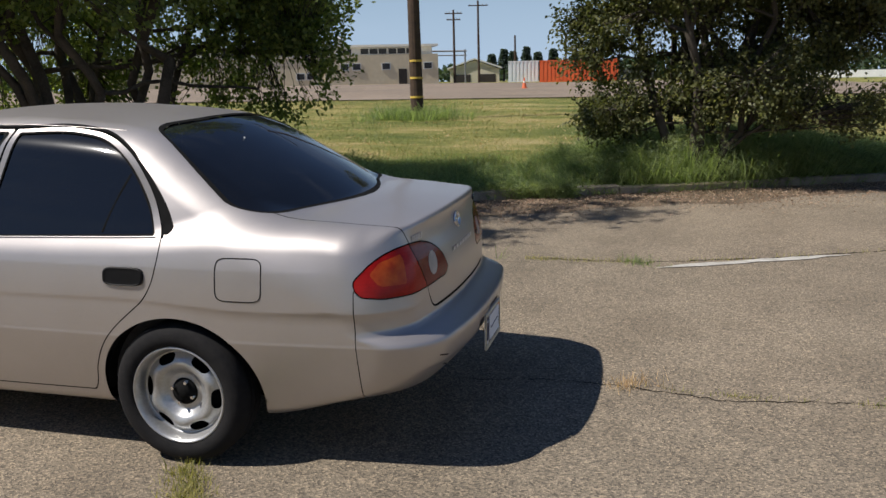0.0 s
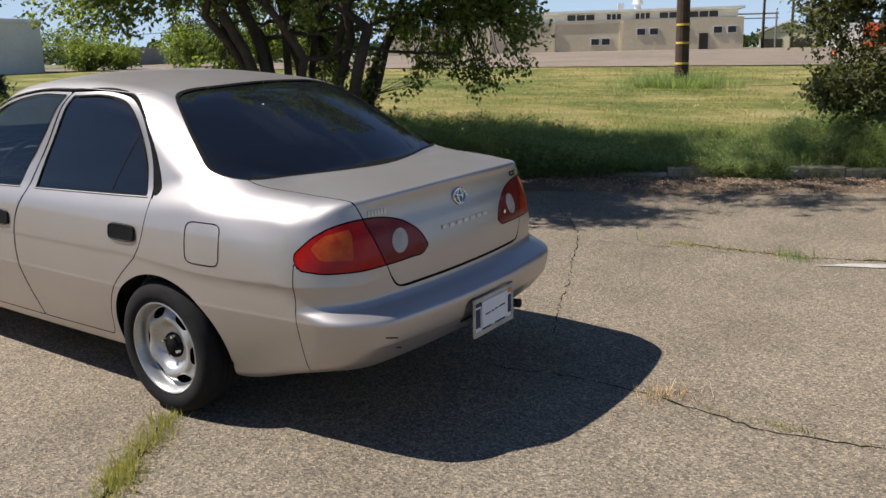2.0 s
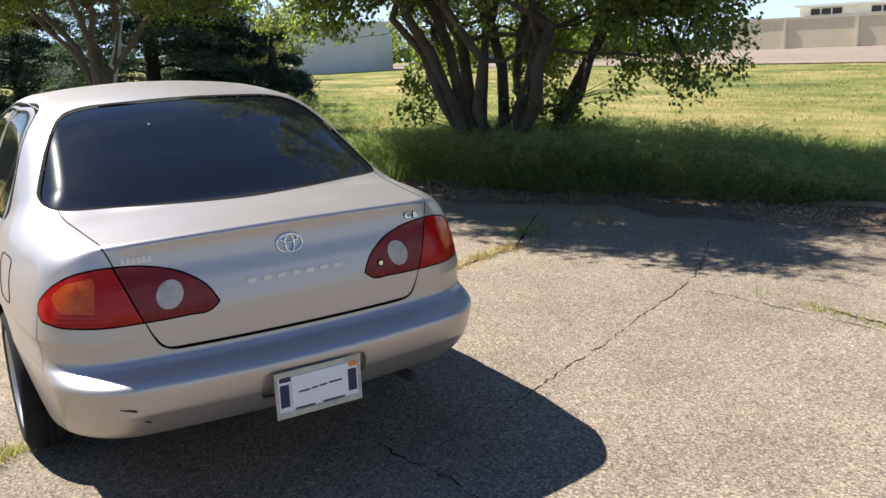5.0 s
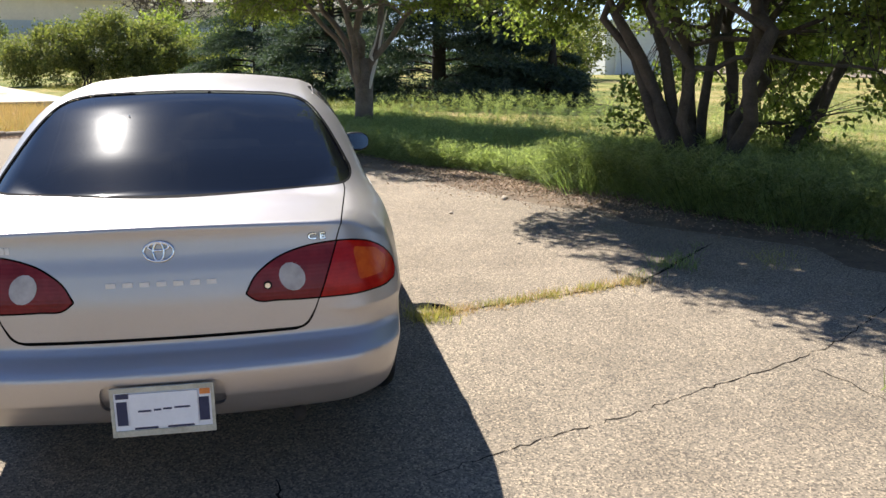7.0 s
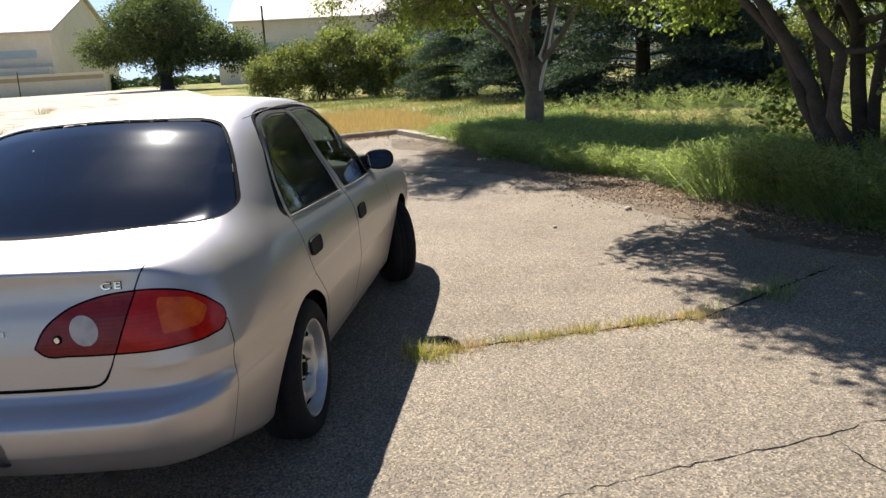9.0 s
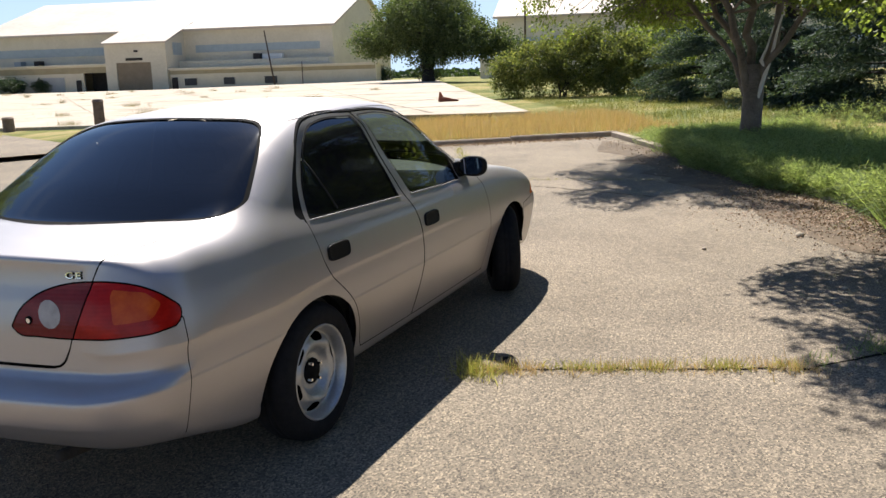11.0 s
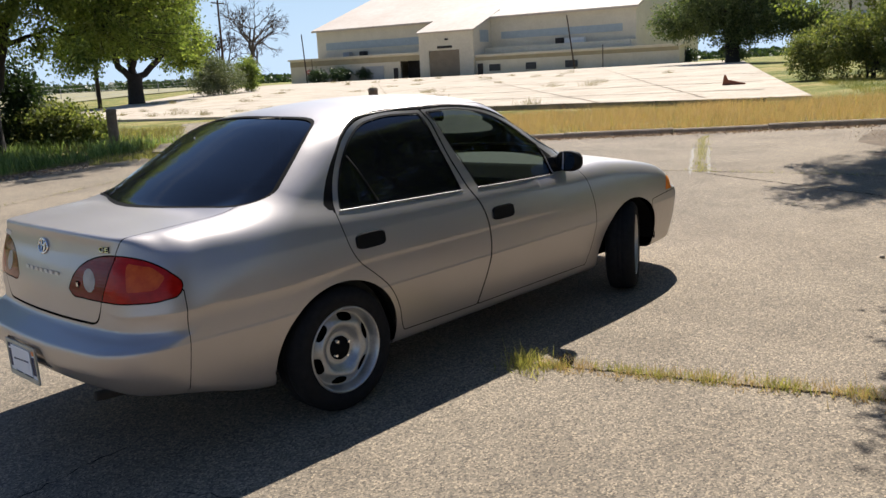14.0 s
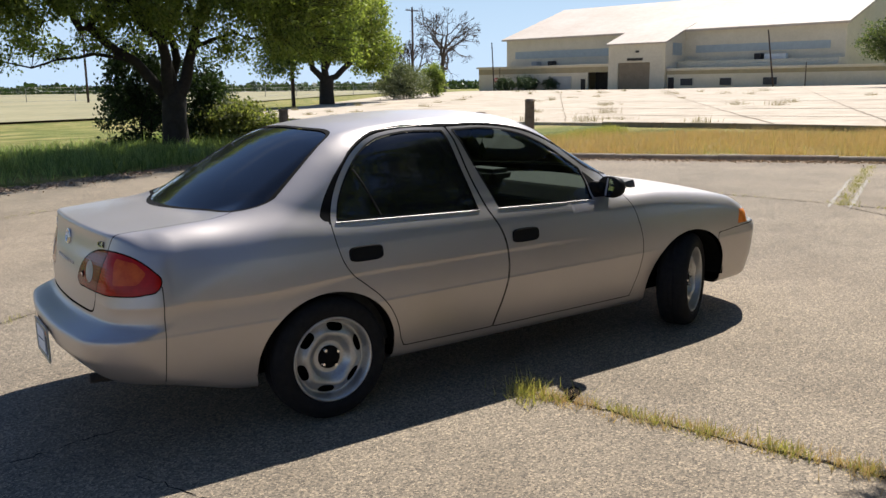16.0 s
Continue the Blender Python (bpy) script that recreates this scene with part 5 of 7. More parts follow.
for ry, rz, cz in ((0.046, 0.031, 0.0), (0.016, 0.029, 0.0), (0.031, 0.012, 0.015)):
    rings.append([(surface_x(abs(ry * math.cos(a)), 0.876 + cz + rz * math.sin(a)) - 0.004, ry * math.cos(a), 0.876 + cz + rz * math.sin(a), 0.0045) for a in np.linspace(0, 2 * math.pi, 33)])
v, f = tubes(rings, 6)
child("badge", mesh_of("badge", v, f, CHROME), trunk_lid, "oval chrome badge of rings")
bm = rod((surface_x(0.335, 0.752) - 0.003, -0.335, 0.750), (surface_x(0.335, 0.752) + 0.01, -0.335, 0.750), 0.014, 0.014, 16)
part("lock_ring", bm, GAP, trunk_lid, "dark ring round the lock")
bm = rod((surface_x(0.335, 0.752) - 0.005, -0.335, 0.750), (surface_x(0.335, 0.752) + 0.01, -0.335, 0.750), 0.009, 0.009, 16)
part("boot_lock", bm, CHROME, trunk_lid, "small round lock")

# number plate in its recess, a sheet of paper taped over it
PX = -1.072
ring = POCKET[1:-1] + [(-y, z) for y, z in POCKET[-2:0:-1]]
v = [(float(surface_x(abs(y), z)) + d, y, z) for d in (-0.0005, 0.024) for y, z in ring]
k = len(ring)
f = [(i, (i + 1) % k, k + (i + 1) % k, k + i) for i in range(k)]
child("plate_recess", mesh_of("plate_recess", v, f, PAINT), rear_bumper, "shadowed wall of the plate recess")
plate = part("number_plate", box(PX - 0.006, PX, -0.152, 0.152, 0.328, 0.482), PAPER, car, "number plate in a pale frame", bevel=0.002)
bm = box(PX - 0.010, PX - 0.004, -0.156, 0.156, 0.470, 0.486)
box(PX - 0.010, PX - 0.004, -0.156, 0.156, 0.324, 0.344, bm)
box(PX - 0.010, PX - 0.004, -0.156, -0.146, 0.344, 0.470, bm)
box(PX - 0.010, PX - 0.004, 0.146, 0.156, 0.344, 0.470, bm)
part("plate_frame", bm, PLATE, plate, "scratched pale plate frame")
part("paper_note", box(PX - 0.0125, PX - 0.0105, -0.105, 0.100, 0.355, 0.466), PAPER, plate, "white paper taped over the plate")
for y0, y1, z0, z1 in ((0.108, 0.139, 0.362, 0.44), (-0.139, -0.108, 0.362, 0.44), (0.098, 0.140, 0.450, 0.466), (0.02, 0.09, 0.346, 0.354), (-0.09, -0.01, 0.346, 0.354)):
    part("plate_bar", box(PX - 0.0085, PX - 0.006, y0, y1, z0, z1), INK, plate, "dark blue bar")
part("month_sticker", box(PX - 0.0085, PX - 0.006, -0.143, -0.112, 0.450, 0.468), ORANGE_TAG, plate, "orange sticker")
for k, (y0, y1) in enumerate(((0.075, 0.035), (0.028, 0.006), (0.0, -0.026), (-0.034, -0.082))):
    part("note_bar", box(PX - 0.0135, PX - 0.0122, y1, y0, 0.405 + 0.002 * k, 0.411 + 0.002 * k), INK, plate, "thin dark handwriting bar")
# scuffs on the bumper corner
for y, z, w in ((0.60, 0.455, 0.05), (0.55, 0.40, 0.03)):
    bm = box(-0.001, 0.001, -w / 2, w / 2, -0.0025, 0.0025)
    ob = part("scuff", bm, BARK_DARK, rear_bumper, "dark scuff mark")
    ob.matrix_local = pose(surface_x(y, z) - 0.001, y, z, 12, 0, -25)


# ---- inside the car ----
def cushion(x0, x1, y0, y1, z0, z1, r=0.05):
    bm = box(x0, x1, y0, y1, z0, z1)
    bmesh.ops.bevel(bm, geom=bm.edges[:], offset=r, segments=3, affect="EDGES")
    return bm


def tilt_bm(bm, deg, at):
    bmesh.ops.rotate(bm, verts=bm.verts, cent=at, matrix=Matrix.Rotation(radians(deg), 3, "Y"))
    return bm


for s in (1, -1):
    seat = part("front_seat", cushion(1.10, 1.62, s * 0.37 - 0.25, s * 0.37 + 0.25, 0.36, 0.50), INTERIOR, car, "dark cloth front seat")
    part("backrest", tilt_bm(cushion(1.02, 1.16, s * 0.37 - 0.24, s * 0.37 + 0.24, 0.45, 1.02), -16, (1.1, 0, 0.45)), INTERIOR, seat)
    part("headrest", tilt_bm(cushion(1.03, 1.13, s * 0.37 - 0.13, s * 0.37 + 0.13, 1.04, 1.20, 0.04), -16, (1.1, 0, 0.45)), INTERIOR, seat)
bench = part("rear_seat", cushion(0.20, 0.72, -0.64, 0.64, 0.36, 0.52), INTERIOR, car, "dark cloth rear bench")
part("backrest", tilt_bm(cushion(0.10, 0.26, -0.64, 0.64, 0.45, 1.0), -22, (0.2, 0, 0.45)), INTERIOR, bench)
part("parcel_shelf", box(-0.42, 0.08, -0.60, 0.60, 0.93, 0.945), INTERIOR, car)
part("cabin_floor", box(0.1, 2.1, -0.70, 0.70, 0.262, 0.29), INTERIOR, car)
dash = part("dashboard", prism([(1.75, 0.55), (1.72, 0.80), (1.80, 0.90), (2.12, 0.935), (2.2, 0.6)], "y", -0.68, 0.68), DASH, car, "grey vinyl dashboard", bevel=0.02)
part("instrument_hood", cushion(1.72, 1.90, 0.20, 0.55, 0.86, 0.965, 0.03), DASH, dash)
ring = [(1.63 + 0.07 * math.sin(a) * -1, 0.37 + 0.185 * math.cos(a), 0.85 + 0.17 * math.sin(a), 0.014) for a in np.linspace(0, 2 * math.pi, 33)]
v, f = tubes([ring], 8)
wheel_ob = child("steering_wheel", mesh_of("steering_wheel", v, f, HANDLE), car, "dark steering wheel")
bm = cushion(1.62, 1.68, 0.29, 0.45, 0.80, 0.90, 0.02)
rod((1.65, 0.20, 0.84), (1.65, 0.54, 0.84), 0.012, 0.012, 8, bm)
rod((1.66, 0.37, 0.85), (1.85, 0.37, 0.78), 0.02, 0.02, 8, bm)
part("hub", bm, HANDLE, wheel_ob)
bm = cushion(1.50, 1.525, -0.10, 0.12, 1.19, 1.25, 0.011)
rod((1.52, 0.01, 1.24), (1.50, 0.01, 1.29), 0.008, 0.008, 8, bm)
part("rear_view_mirror", bm, HANDLE, car, "rear-view mirror")
bm = prism([(-0.005, 0.0), (0.005, 0.0), (0.005, 0.02), (0.03, 0.02), (0.018, 0.045), (0.026, 0.045), (0.012, 0.07), (0.016, 0.07), (0.0, 0.10), (-0.016, 0.07), (-0.012, 0.07), (-0.026, 0.045), (-0.018, 0.045), (-0.03, 0.02), (-0.005, 0.02)], "y", -0.004, 0.004)
bmesh.ops.translate(bm, verts=bm.verts, vec=(1.512, 0.02, 1.07))
rod((1.512, 0.02, 1.17), (1.512, 0.01, 1.20), 0.002, 0.002, 5, bm)
part("air_freshener", bm, LEAF_DARK, car, "dark tree-shaped air freshener on a string")
part("headliner", box(0.45, 1.15, -0.50, 0.50, 1.315, 1.322), INTERIOR, car, "grey headliner")
for s in (1, -1):
    part("quarter_trim", box(-0.05, 0.42, min(s * 0.70, s * 0.72), max(s * 0.70, s * 0.72), 0.30, 0.915), INTERIOR, car, "dark rear quarter lining")
    for x0, x1 in ((0.42, 0.93), (1.05, 1.93)):
        part("door_trim", box(x0, x1, min(s * 0.74, s * 0.76), max(s * 0.74, s * 0.76), 0.30, 0.86), INTERIOR, car, "dark door lining")


# ---- far ground: road, slab, dry verge ----
def patch(name, outline, lift, mat, label, category, rows=24, height=ground_z, thick=0.0):
    """A flat-lying area over four corners, following the land."""
    (ax, ay), (bx, by), (cx, cy), (dx, dy) = outline
    verts, faces = [], []
    for i in range(rows + 1):
        s = i / rows
        for j in range(rows + 1):
            t = j / rows
            x = (ax * (1 - s) + dx * s) * (1 - t) + (bx * (1 - s) + cx * s) * t
            y = (ay * (1 - s) + dy * s) * (1 - t) + (by * (1 - s) + cy * s) * t
            verts.append((x, y, float(height(x, y)) + lift))
    k = rows + 1
    for i in range(rows):
        for j in range(rows):
            faces.append((i * k + j, i * k + j + 1, (i + 1) * k + j + 1, (i + 1) * k + j))
    if thick:
        n = len(verts)
        rim = [j for j in range(k)] + [i * k + rows for i in range(1, k)] + [rows * k + j for j in range(rows - 1, -1, -1)] + [i * k for i in range(rows - 1, 0, -1)]
        verts += [(verts[i][0], verts[i][1], verts[i][2] - thick) for i in rim]
        m = len(rim)
        faces += [(rim[q], n + q, n + (q + 1) % m, rim[(q + 1) % m]) for q in range(m)]
    me = mesh_of(name, verts, faces, mat, smooth=False)
    bm = bmesh.new()
    bm.from_mesh(me)
    bmesh.ops.recalc_face_normals(bm, faces=bm.faces)
    if sum(f.normal.z for f in bm.faces) < 0:
        bmesh.ops.reverse_faces(bm, faces=bm.faces)
    bm.to_mesh(me)
    bm.free()
    return tagged(new(name, me), label, category, kind="structure")


patch("road", [(-75, 27), (42, 48), (40, 66), (-75, 62)], 0.135, ROAD, "pale brown-grey road across the field", "road")
patch("road", [(-62, 62), (12, 66), (8, 104), (-62, 90)], 0.132, ROAD, "pale worn yard before a low building", "road")
patch("ground", [(-12, -48), (120, -40), (300, -700), (-480, -700)], 0.14, DRY_FIELD, "dry grey-green field beyond the drive", "field", height=soil_z)
patch("pavement", patch_drive, 0.105, ASPHALT, "worn asphalt drive leading to the slab", "pavement", rows=12)
slab = patch("pavement", [(-22.6, -1.7), (-16.8, -42.0), (-90, -126), (-111, -46.5)], 0.20, SLAB, "bleached concrete foundation slab with weedy joints", "pavement", thick=0.6, rows=34)


def slab_joint(p, q, w, seed):
    line = wander([p, q], 1.2, 0.05, seed)
    rng = random.Random(seed)
    verts, faces = [], []
    d = (Vector(q) - Vector(p)).normalized()
    for i, (x, y) in enumerate(line):
        k = w * rng.uniform(0.4, 1.3) / 2
        for s in (-1, 1):
            px, py = x - d.y * k * s, y + d.x * k * s
            verts.append((px, py, float(ground_z(px, py)) + 0.215))
        if i:
            faces.append((2 * i - 2, 2 * i - 1, 2 * i + 1, 2 * i))
    child("joint", mesh_of("joint", verts, faces, SLAB_DARK, smooth=False), slab)


for i, (p, q, w) in enumerate([((-27, -5), (-26, -19), 0.22), ((-34, -8.2), (-32, -27), 0.3), ((-45, -13), (-42, -38), 0.3), ((-60, -21), (-56, -58), 0.35), ((-80, -31), (-75, -80), 0.4),
                               ((-22, -8), (-70, -57), 0.06), ((-23, -5), (-95, -58), 0.06), ((-21, -16), (-60, -62), 0.06), ((-19.5, -28), (-50, -62), 0.06), ((-28, -14), (-24, -38), 0.1), ((-40, -30), (-34, -55), 0.12)]):
    slab_joint(p, q, w, i)
# the dark raised edge of the slab
bm = bmesh.new()
for p, q in (((-21.3, -2.4), (-21.2, -8.6)), ((-21.2, -8.75), (-20.6, -13.6))):
    for s, e in ((0.0, 0.5), (0.51, 1.0)):
        a, b = Vector(p).lerp(Vector(q), s), Vector(p).lerp(Vector(q), e)
        d = (b - a).normalized()
        n = Vector((-d.y, d.x)) * 0.12
        ends = []
        for c in (a, b):
            z = float(ground_z(c.x, c.y))
            ends.append([bm.verts.new((c.x + n.x * u, c.y + n.y * u, z + h)) for u, h in ((-1, -0.1), (1, -0.1), (1, 0.25), (-1, 0.25))])
        bm.faces.new(ends[0]), bm.faces.new(ends[1][::-1])
        for i in range(4):
            bm.faces.new((ends[0][i], ends[1][i], ends[1][(i + 1) % 4], ends[0][(i + 1) % 4]))
bmesh.ops.recalc_face_normals(bm, faces=bm.faces)
me = bpy.data.meshes.new("slab_edge")
bm.to_mesh(me), bm.free()
me.materials.append(SLAB_DARK)
tagged(new("trim", me), "broken concrete edge of the slab", "kerb", kind="structure")


# ---- the hangar ----
def quad_windows(parent, cells, y, depth, mat, name="window", frame=None):
    """Windows or doors set into a wall that faces -y: (x0, x1, z0, z1)."""
    for x0, x1, z0, z1 in cells:
        w = part(name, box(x0 - 0.08, x1 + 0.08, y - 0.10, y + 0.05, z0 - 0.08, z1 + 0.08), frame or STUCCO, parent)
        part("pane", box(x0, x1, y - 0.12 - depth, y - 0.09, z0, z1), mat, w)


def wall_panels(x0, x1, z0, z1, y, holes, bm=None, thick=0.3):
    """A wall facing -y with square holes cut through it."""
    bm = bm or bmesh.new()
    xs = sorted({x0, x1, *[h[0] for h in holes], *[h[1] for h in holes]})
    zs = sorted({z0, z1, *[h[2] for h in holes], *[h[3] for h in holes]})
    for a, b in zip(xs, xs[1:]):
        for c, d in zip(zs, zs[1:]):
            if not any(h[0] <= a and b <= h[1] and h[2] <= c and d <= h[3] for h in holes):
                box(a, b, y, y + thick, c, d, bm)
    bmesh.ops.remove_doubles(bm, verts=bm.verts, dist=0.001)
    return bm


HX, HY = -100.25, -124.72
HZ = 0.62
hangar = thing("hangar", "large cream aircraft hangar with a pale roof", "building", at=pose(HX, HY, HZ, 0, 0, 105.0))
part("main_wall", box(0, 61.2, 0.0, 40, -1, 9.45), STUCCO, hangar)
part("roof", prism([(-0.8, 9.2), (-0.8, 9.55), (20, 16.2), (40.8, 9.55), (40.8, 9.2), (20, 15.85)], "x", -0.6, 61.8), ROOF_PALE, hangar, "pale sun-bleached sheet roof")
part("gable", prism([(0.1, 9.4), (20, 15.8), (39.9, 9.4)], "x", 0.05, 61.15), STUCCO, hangar)
low = [(22.0, 26.2, -0.2, 3.85)]
part("lean_to", wall_panels(-1.9, 26.3, -1, 4.15, -6.0, low), STUCCO, hangar)
part("lean_to_end", box(-1.9, -1.6, -5.7, 0, -1, 4.15), STUCCO, hangar)
part("lean_to_back", box(21.8, 26.3, -3.2, -3.0, -1, 4.1), DARK_VOID, hangar, "back of an open bay, its shade put into the colour")
part("lean_to_roof", box(-2.2, 26.3, -6.35, 0.0, 4.15, 4.42), STUCCO, hangar)
part("band", box(-1.9, 26.2, -6.05, -6.0, 3.05, 3.95), STUCCO_BAND, hangar, "ochre painted band")
part("lean_to", box(36.6, 69.4, -6.0, 0.0, -1, 3.1), STUCCO, hangar)
part("lean_to_roof", box(36.5, 69.7, -6.3, 0.1, 3.1, 3.4), STUCCO, hangar)
part("upper_step", box(36.6, 61.2, -2.6, 0.02, 3.4, 4.5), STUCCO, hangar)
part("band", box(36.6, 69.3, -6.05, -6.0, 2.45, 3.0), STUCCO_BAND, hangar, "ochre painted band")
entry = part("entry_block", wall_panels(26.3, 36.5, -1, 7.3, -6.6, [(28.1, 33.9, -0.2, 4.45)]), STUCCO, hangar)
part("side_wall", prism([(-6.3, -1), (0.0, -1), (0.0, 9.4), (-6.3, 7.3)], "x", 36.2, 36.5), STUCCO, entry)
part("side_wall", prism([(-6.3, -1), (0.0, -1), (0.0, 9.4), (-6.3, 7.3)], "x", 26.3, 26.6), STUCCO, entry)
part("entry_roof", prism([(-7.0, 7.25), (-7.0, 7.5), (3.0, 10.85), (3.0, 10.6)], "x", 26.0, 36.8), ROOF_PALE, entry, "pale sloping roof")
roller = part("roller_door", box(28.0, 34.0, -6.35, -6.25, -1, 4.5), DOOR_BROWN, entry, "brown roller door")
for k in range(11):
    part("slat", box(28.1, 33.9, -6.40, -6.345, 0.02 + k * 0.4, 0.36 + k * 0.4), DOOR_BROWN, roller)
part("sign_board", box(29.8, 32.6, -6.68, -6.6, 4.75, 5.15), DARK_VOID, entry, "dark sign board")
part("lamp", box(31.3, 31.9, -6.75, -6.6, 6.0, 6.3), DARK_VOID, entry, "small dark wall lamp")
part("glazing", box(2.1, 25.9, -0.08, 0.0, 5.9, 7.2), PANEL_BLUE, hangar, "long band of frosted blue-grey glazing")
part("glazing", box(38.4, 59.1, -0.08, 0.0, 5.85, 7.0), PANEL_BLUE, hangar, "long band of frosted blue-grey glazing")
part("glazing", box(36.5, 36.58, -4.2, -1.2, 5.5, 7.4), PANEL_BLUE, hangar, "frosted side glazing")
quad_windows(hangar, [(8.3, 9.4, 0.9, 2.1), (10.2, 11.6, 0.9, 2.1), (39.0, 41.0, 0.75, 1.8), (45.4, 47.2, 0.75, 1.8), (52.0, 54.0, 0.75, 1.8)], -6.0, 0.02, PANE)
quad_windows(hangar, [(15.0, 18.7, -0.1, 2.5)], -6.0, 0.02, GREY_WALL, "shutter")
quad_windows(hangar, [(20.7, 21.6, -0.2, 2.0), (36.9, 37.9, -0.2, 2.0)], -6.0, 0.02, DARK_VOID, "side_door")
for x0, x1, z0, z1 in ((7.0, 8.2, 4.45, 5.3), (10.6, 11.6, 4.45, 5.3), (48.6, 49.6, 4.5, 5.4)):
    part("vent_box", box(x0, x1, -1.6, -0.3, z0, z1), DARK_VOID if x0 > 9 else GREY_WALL, hangar)
# a second hangar of the same kind farther along
other = thing("hangar", "cream aircraft hangar with a pale pinkish roof, farther off", "building", at=pose(HX - 0.2588 * 87, HY + 0.9659 * 87, HZ, 0, 0, 105.0))
part("main_wall", box(0, 61.2, 0.0, 40, -1, 9.45), STUCCO, other)
part("roof", prism([(-0.8, 9.2), (-0.8, 9.55), (20, 16.2), (40.8, 9.55), (40.8, 9.2), (20, 15.85)], "x", -0.6, 61.8), ROOF_PALE, other, "pale sun-bleached sheet roof")
part("gable", prism([(0.1, 9.4), (20, 15.8), (39.9, 9.4)], "x", 0.05, 61.15), STUCCO, other)
part("glazing", box(3.0, 58.0, -0.08, 0.0, 4.6, 6.4), PANEL_BLUE, other, "long band of frosted blue-grey glazing")
part("lean_to", box(-2.0, 63.0, -6.0, 0.0, -1, 3.4), STUCCO, other)
part("vent_box", box(50.0, 53.2, -1.2, -0.2, 4.5, 5.3), WHITE_WALL, hangar)

for u, v, h, lean in ((4.2, -9.0, 8.6, 0.6), (54.5, -8.5, 8.0, 1.2), (5.8, -9.4, 4.2, 0.0), (58.4, -7.2, 3.4, 0.0)):
    p = hangar.matrix_world @ Vector((u, v, 0))
    pl = thing("utility_pole", "thin weathered pole before the hangar", "pole", "poles by the hangar", at=Matrix.Translation((p.x, p.y, float(soil_z(p.x, p.y)))))
    part("shaft", rod((0, 0, -0.3), (lean * 0.26, -lean * 0.96, h), 0.13 if h > 5 else 0.07, 0.09 if h > 5 else 0.06, 10), POLE_WOOD, pl)
p = hangar.matrix_world @ Vector((5.2, -9.6, 0))
sign = thing("stop_sign", "faded red octagonal sign on a post", "sign", at=pose(p.x, p.y, float(soil_z(p.x, p.y)), 0, 0, 118))
part("post", rod((0, 0, -0.2), (0, 0, 1.6), 0.04, 0.04, 8), FENCE_METAL, sign)
part("plate", prism([(0.42 * math.cos(a), 2.0 + 0.42 * math.sin(a)) for a in np.linspace(math.pi / 8, 2 * math.pi + math.pi / 8, 8, endpoint=False)], "y", -0.08, -0.05), SIGN_RED, sign)
part("word_bar", box(-0.28, 0.28, -0.095, -0.08, 1.92, 2.08), WHITE_WALL, sign, "pale bar")


# ---- low tan building across the field ----
tan = thing("building", "low tan stucco building with a white clerestory", "building", at=pose(-57.5, 76.5, 1.42, 0, 0, 26.4))
part("wall", box(-3.0, 22.7, 0, 14, -1, 3.05), STUCCO_TAN, tan)
part("wall", box(22.7, 34.8, -0.4, 14, -1, 3.15), STUCCO_TAN, tan)
part("parapet", box(-3.1, 22.7, -0.08, 0.3, 2.9, 3.12), STUCCO, tan)
part("clerestory", box(3.0, 34.6, 2.2, 13, 3.0, 4.05), WHITE_WALL, tan)
part("roof", box(2.6, 35.2, 1.6, 13.5, 4.05, 4.3), WHITE_WALL, tan, "white flat roof edge")
for x in (4.0, 9.5, 12.6, 16.8, 21.0, 24.0, 26.5, 29.6):
    w = 3.0 if x not in (12.6, 21.0, 24.0) else 1.6
    fr = part("window", box(x, x + w, 2.08, 2.24, 3.25, 3.95), WHITE_WALL, tan)
    for k in range(3):
        part("pane", box(x + 0.08 + k * w / 3, x + (k + 1) * w / 3 - 0.05, 2.04, 2.10, 3.31, 3.88), PANE, fr)
for x, z in ((19.4, 1.0), (20.5, 1.0), (24.1, 1.9), (25.4, 1.9), (28.6, 1.9), (31.8, 1.9), (33.2, 1.9)):
    fr = part("window", box(x - 0.05, x + 0.95, -0.44 if x > 22.7 else -0.04, 0.1, z - 0.4, z + 0.4), WHITE_WALL, tan)
    part("pane", box(x + 0.05, x + 0.85, -0.48 if x > 22.7 else -0.08, -0.40 if x > 22.7 else 0.0, z - 0.3, z + 0.3), PANE, fr)
for x in (2.0, 8.6, 15.4, 22.4):
    part("pilaster", box(x, x + 0.25, -0.15, 0.0, -1, 2.9), STUCCO, tan)
part("door", box(30.4, 31.3, -0.5, -0.4, -0.2, 1.6), DARK_VOID, tan)
for x in (11.5, 24.5):
    v = part("roof_vent", rod((x, 6, 4.2), (x, 6, 5.0), 0.35, 0.35, 12), WHITE_WALL, tan)
    part("cowl", rod((x, 6, 5.0), (x, 6, 5.45), 0.6, 0.45, 12), WHITE_WALL, v)
part("roof_vent", box(22.2, 22.9, 3, 3.7, 4.2, 5.0), WHITE_WALL, tan)

shed = thing("shed", "small pale gabled shed", "building", at=pose(-28.1, 116.7, 1.02, 0, 0, 14))
part("wall", box(-3.4, 3.4, 0, 8, -0.5, 2.2), STUCCO, shed)
part("roof", prism([(-3.8, 2.1), (0, 3.4), (3.8, 2.1), (3.8, 2.3), (0, 3.6), (-3.8, 2.3)], "y", -0.3, 8.3), WHITE_WALL, shed)
part("gable", prism([(-3.4, 2.1), (0, 3.3), (3.4, 2.1)], "y", 0.0, 0.2), STUCCO, shed)
for x0, x1 in ((-2.9, -0.6), (0.6, 2.9)):
    # flat dark boxes on the wall, painting the shade inside the openings
    part("opening", box(x0, x1, -0.05, 0.02, -0.2, 1.4), DARK_VOID, shed)
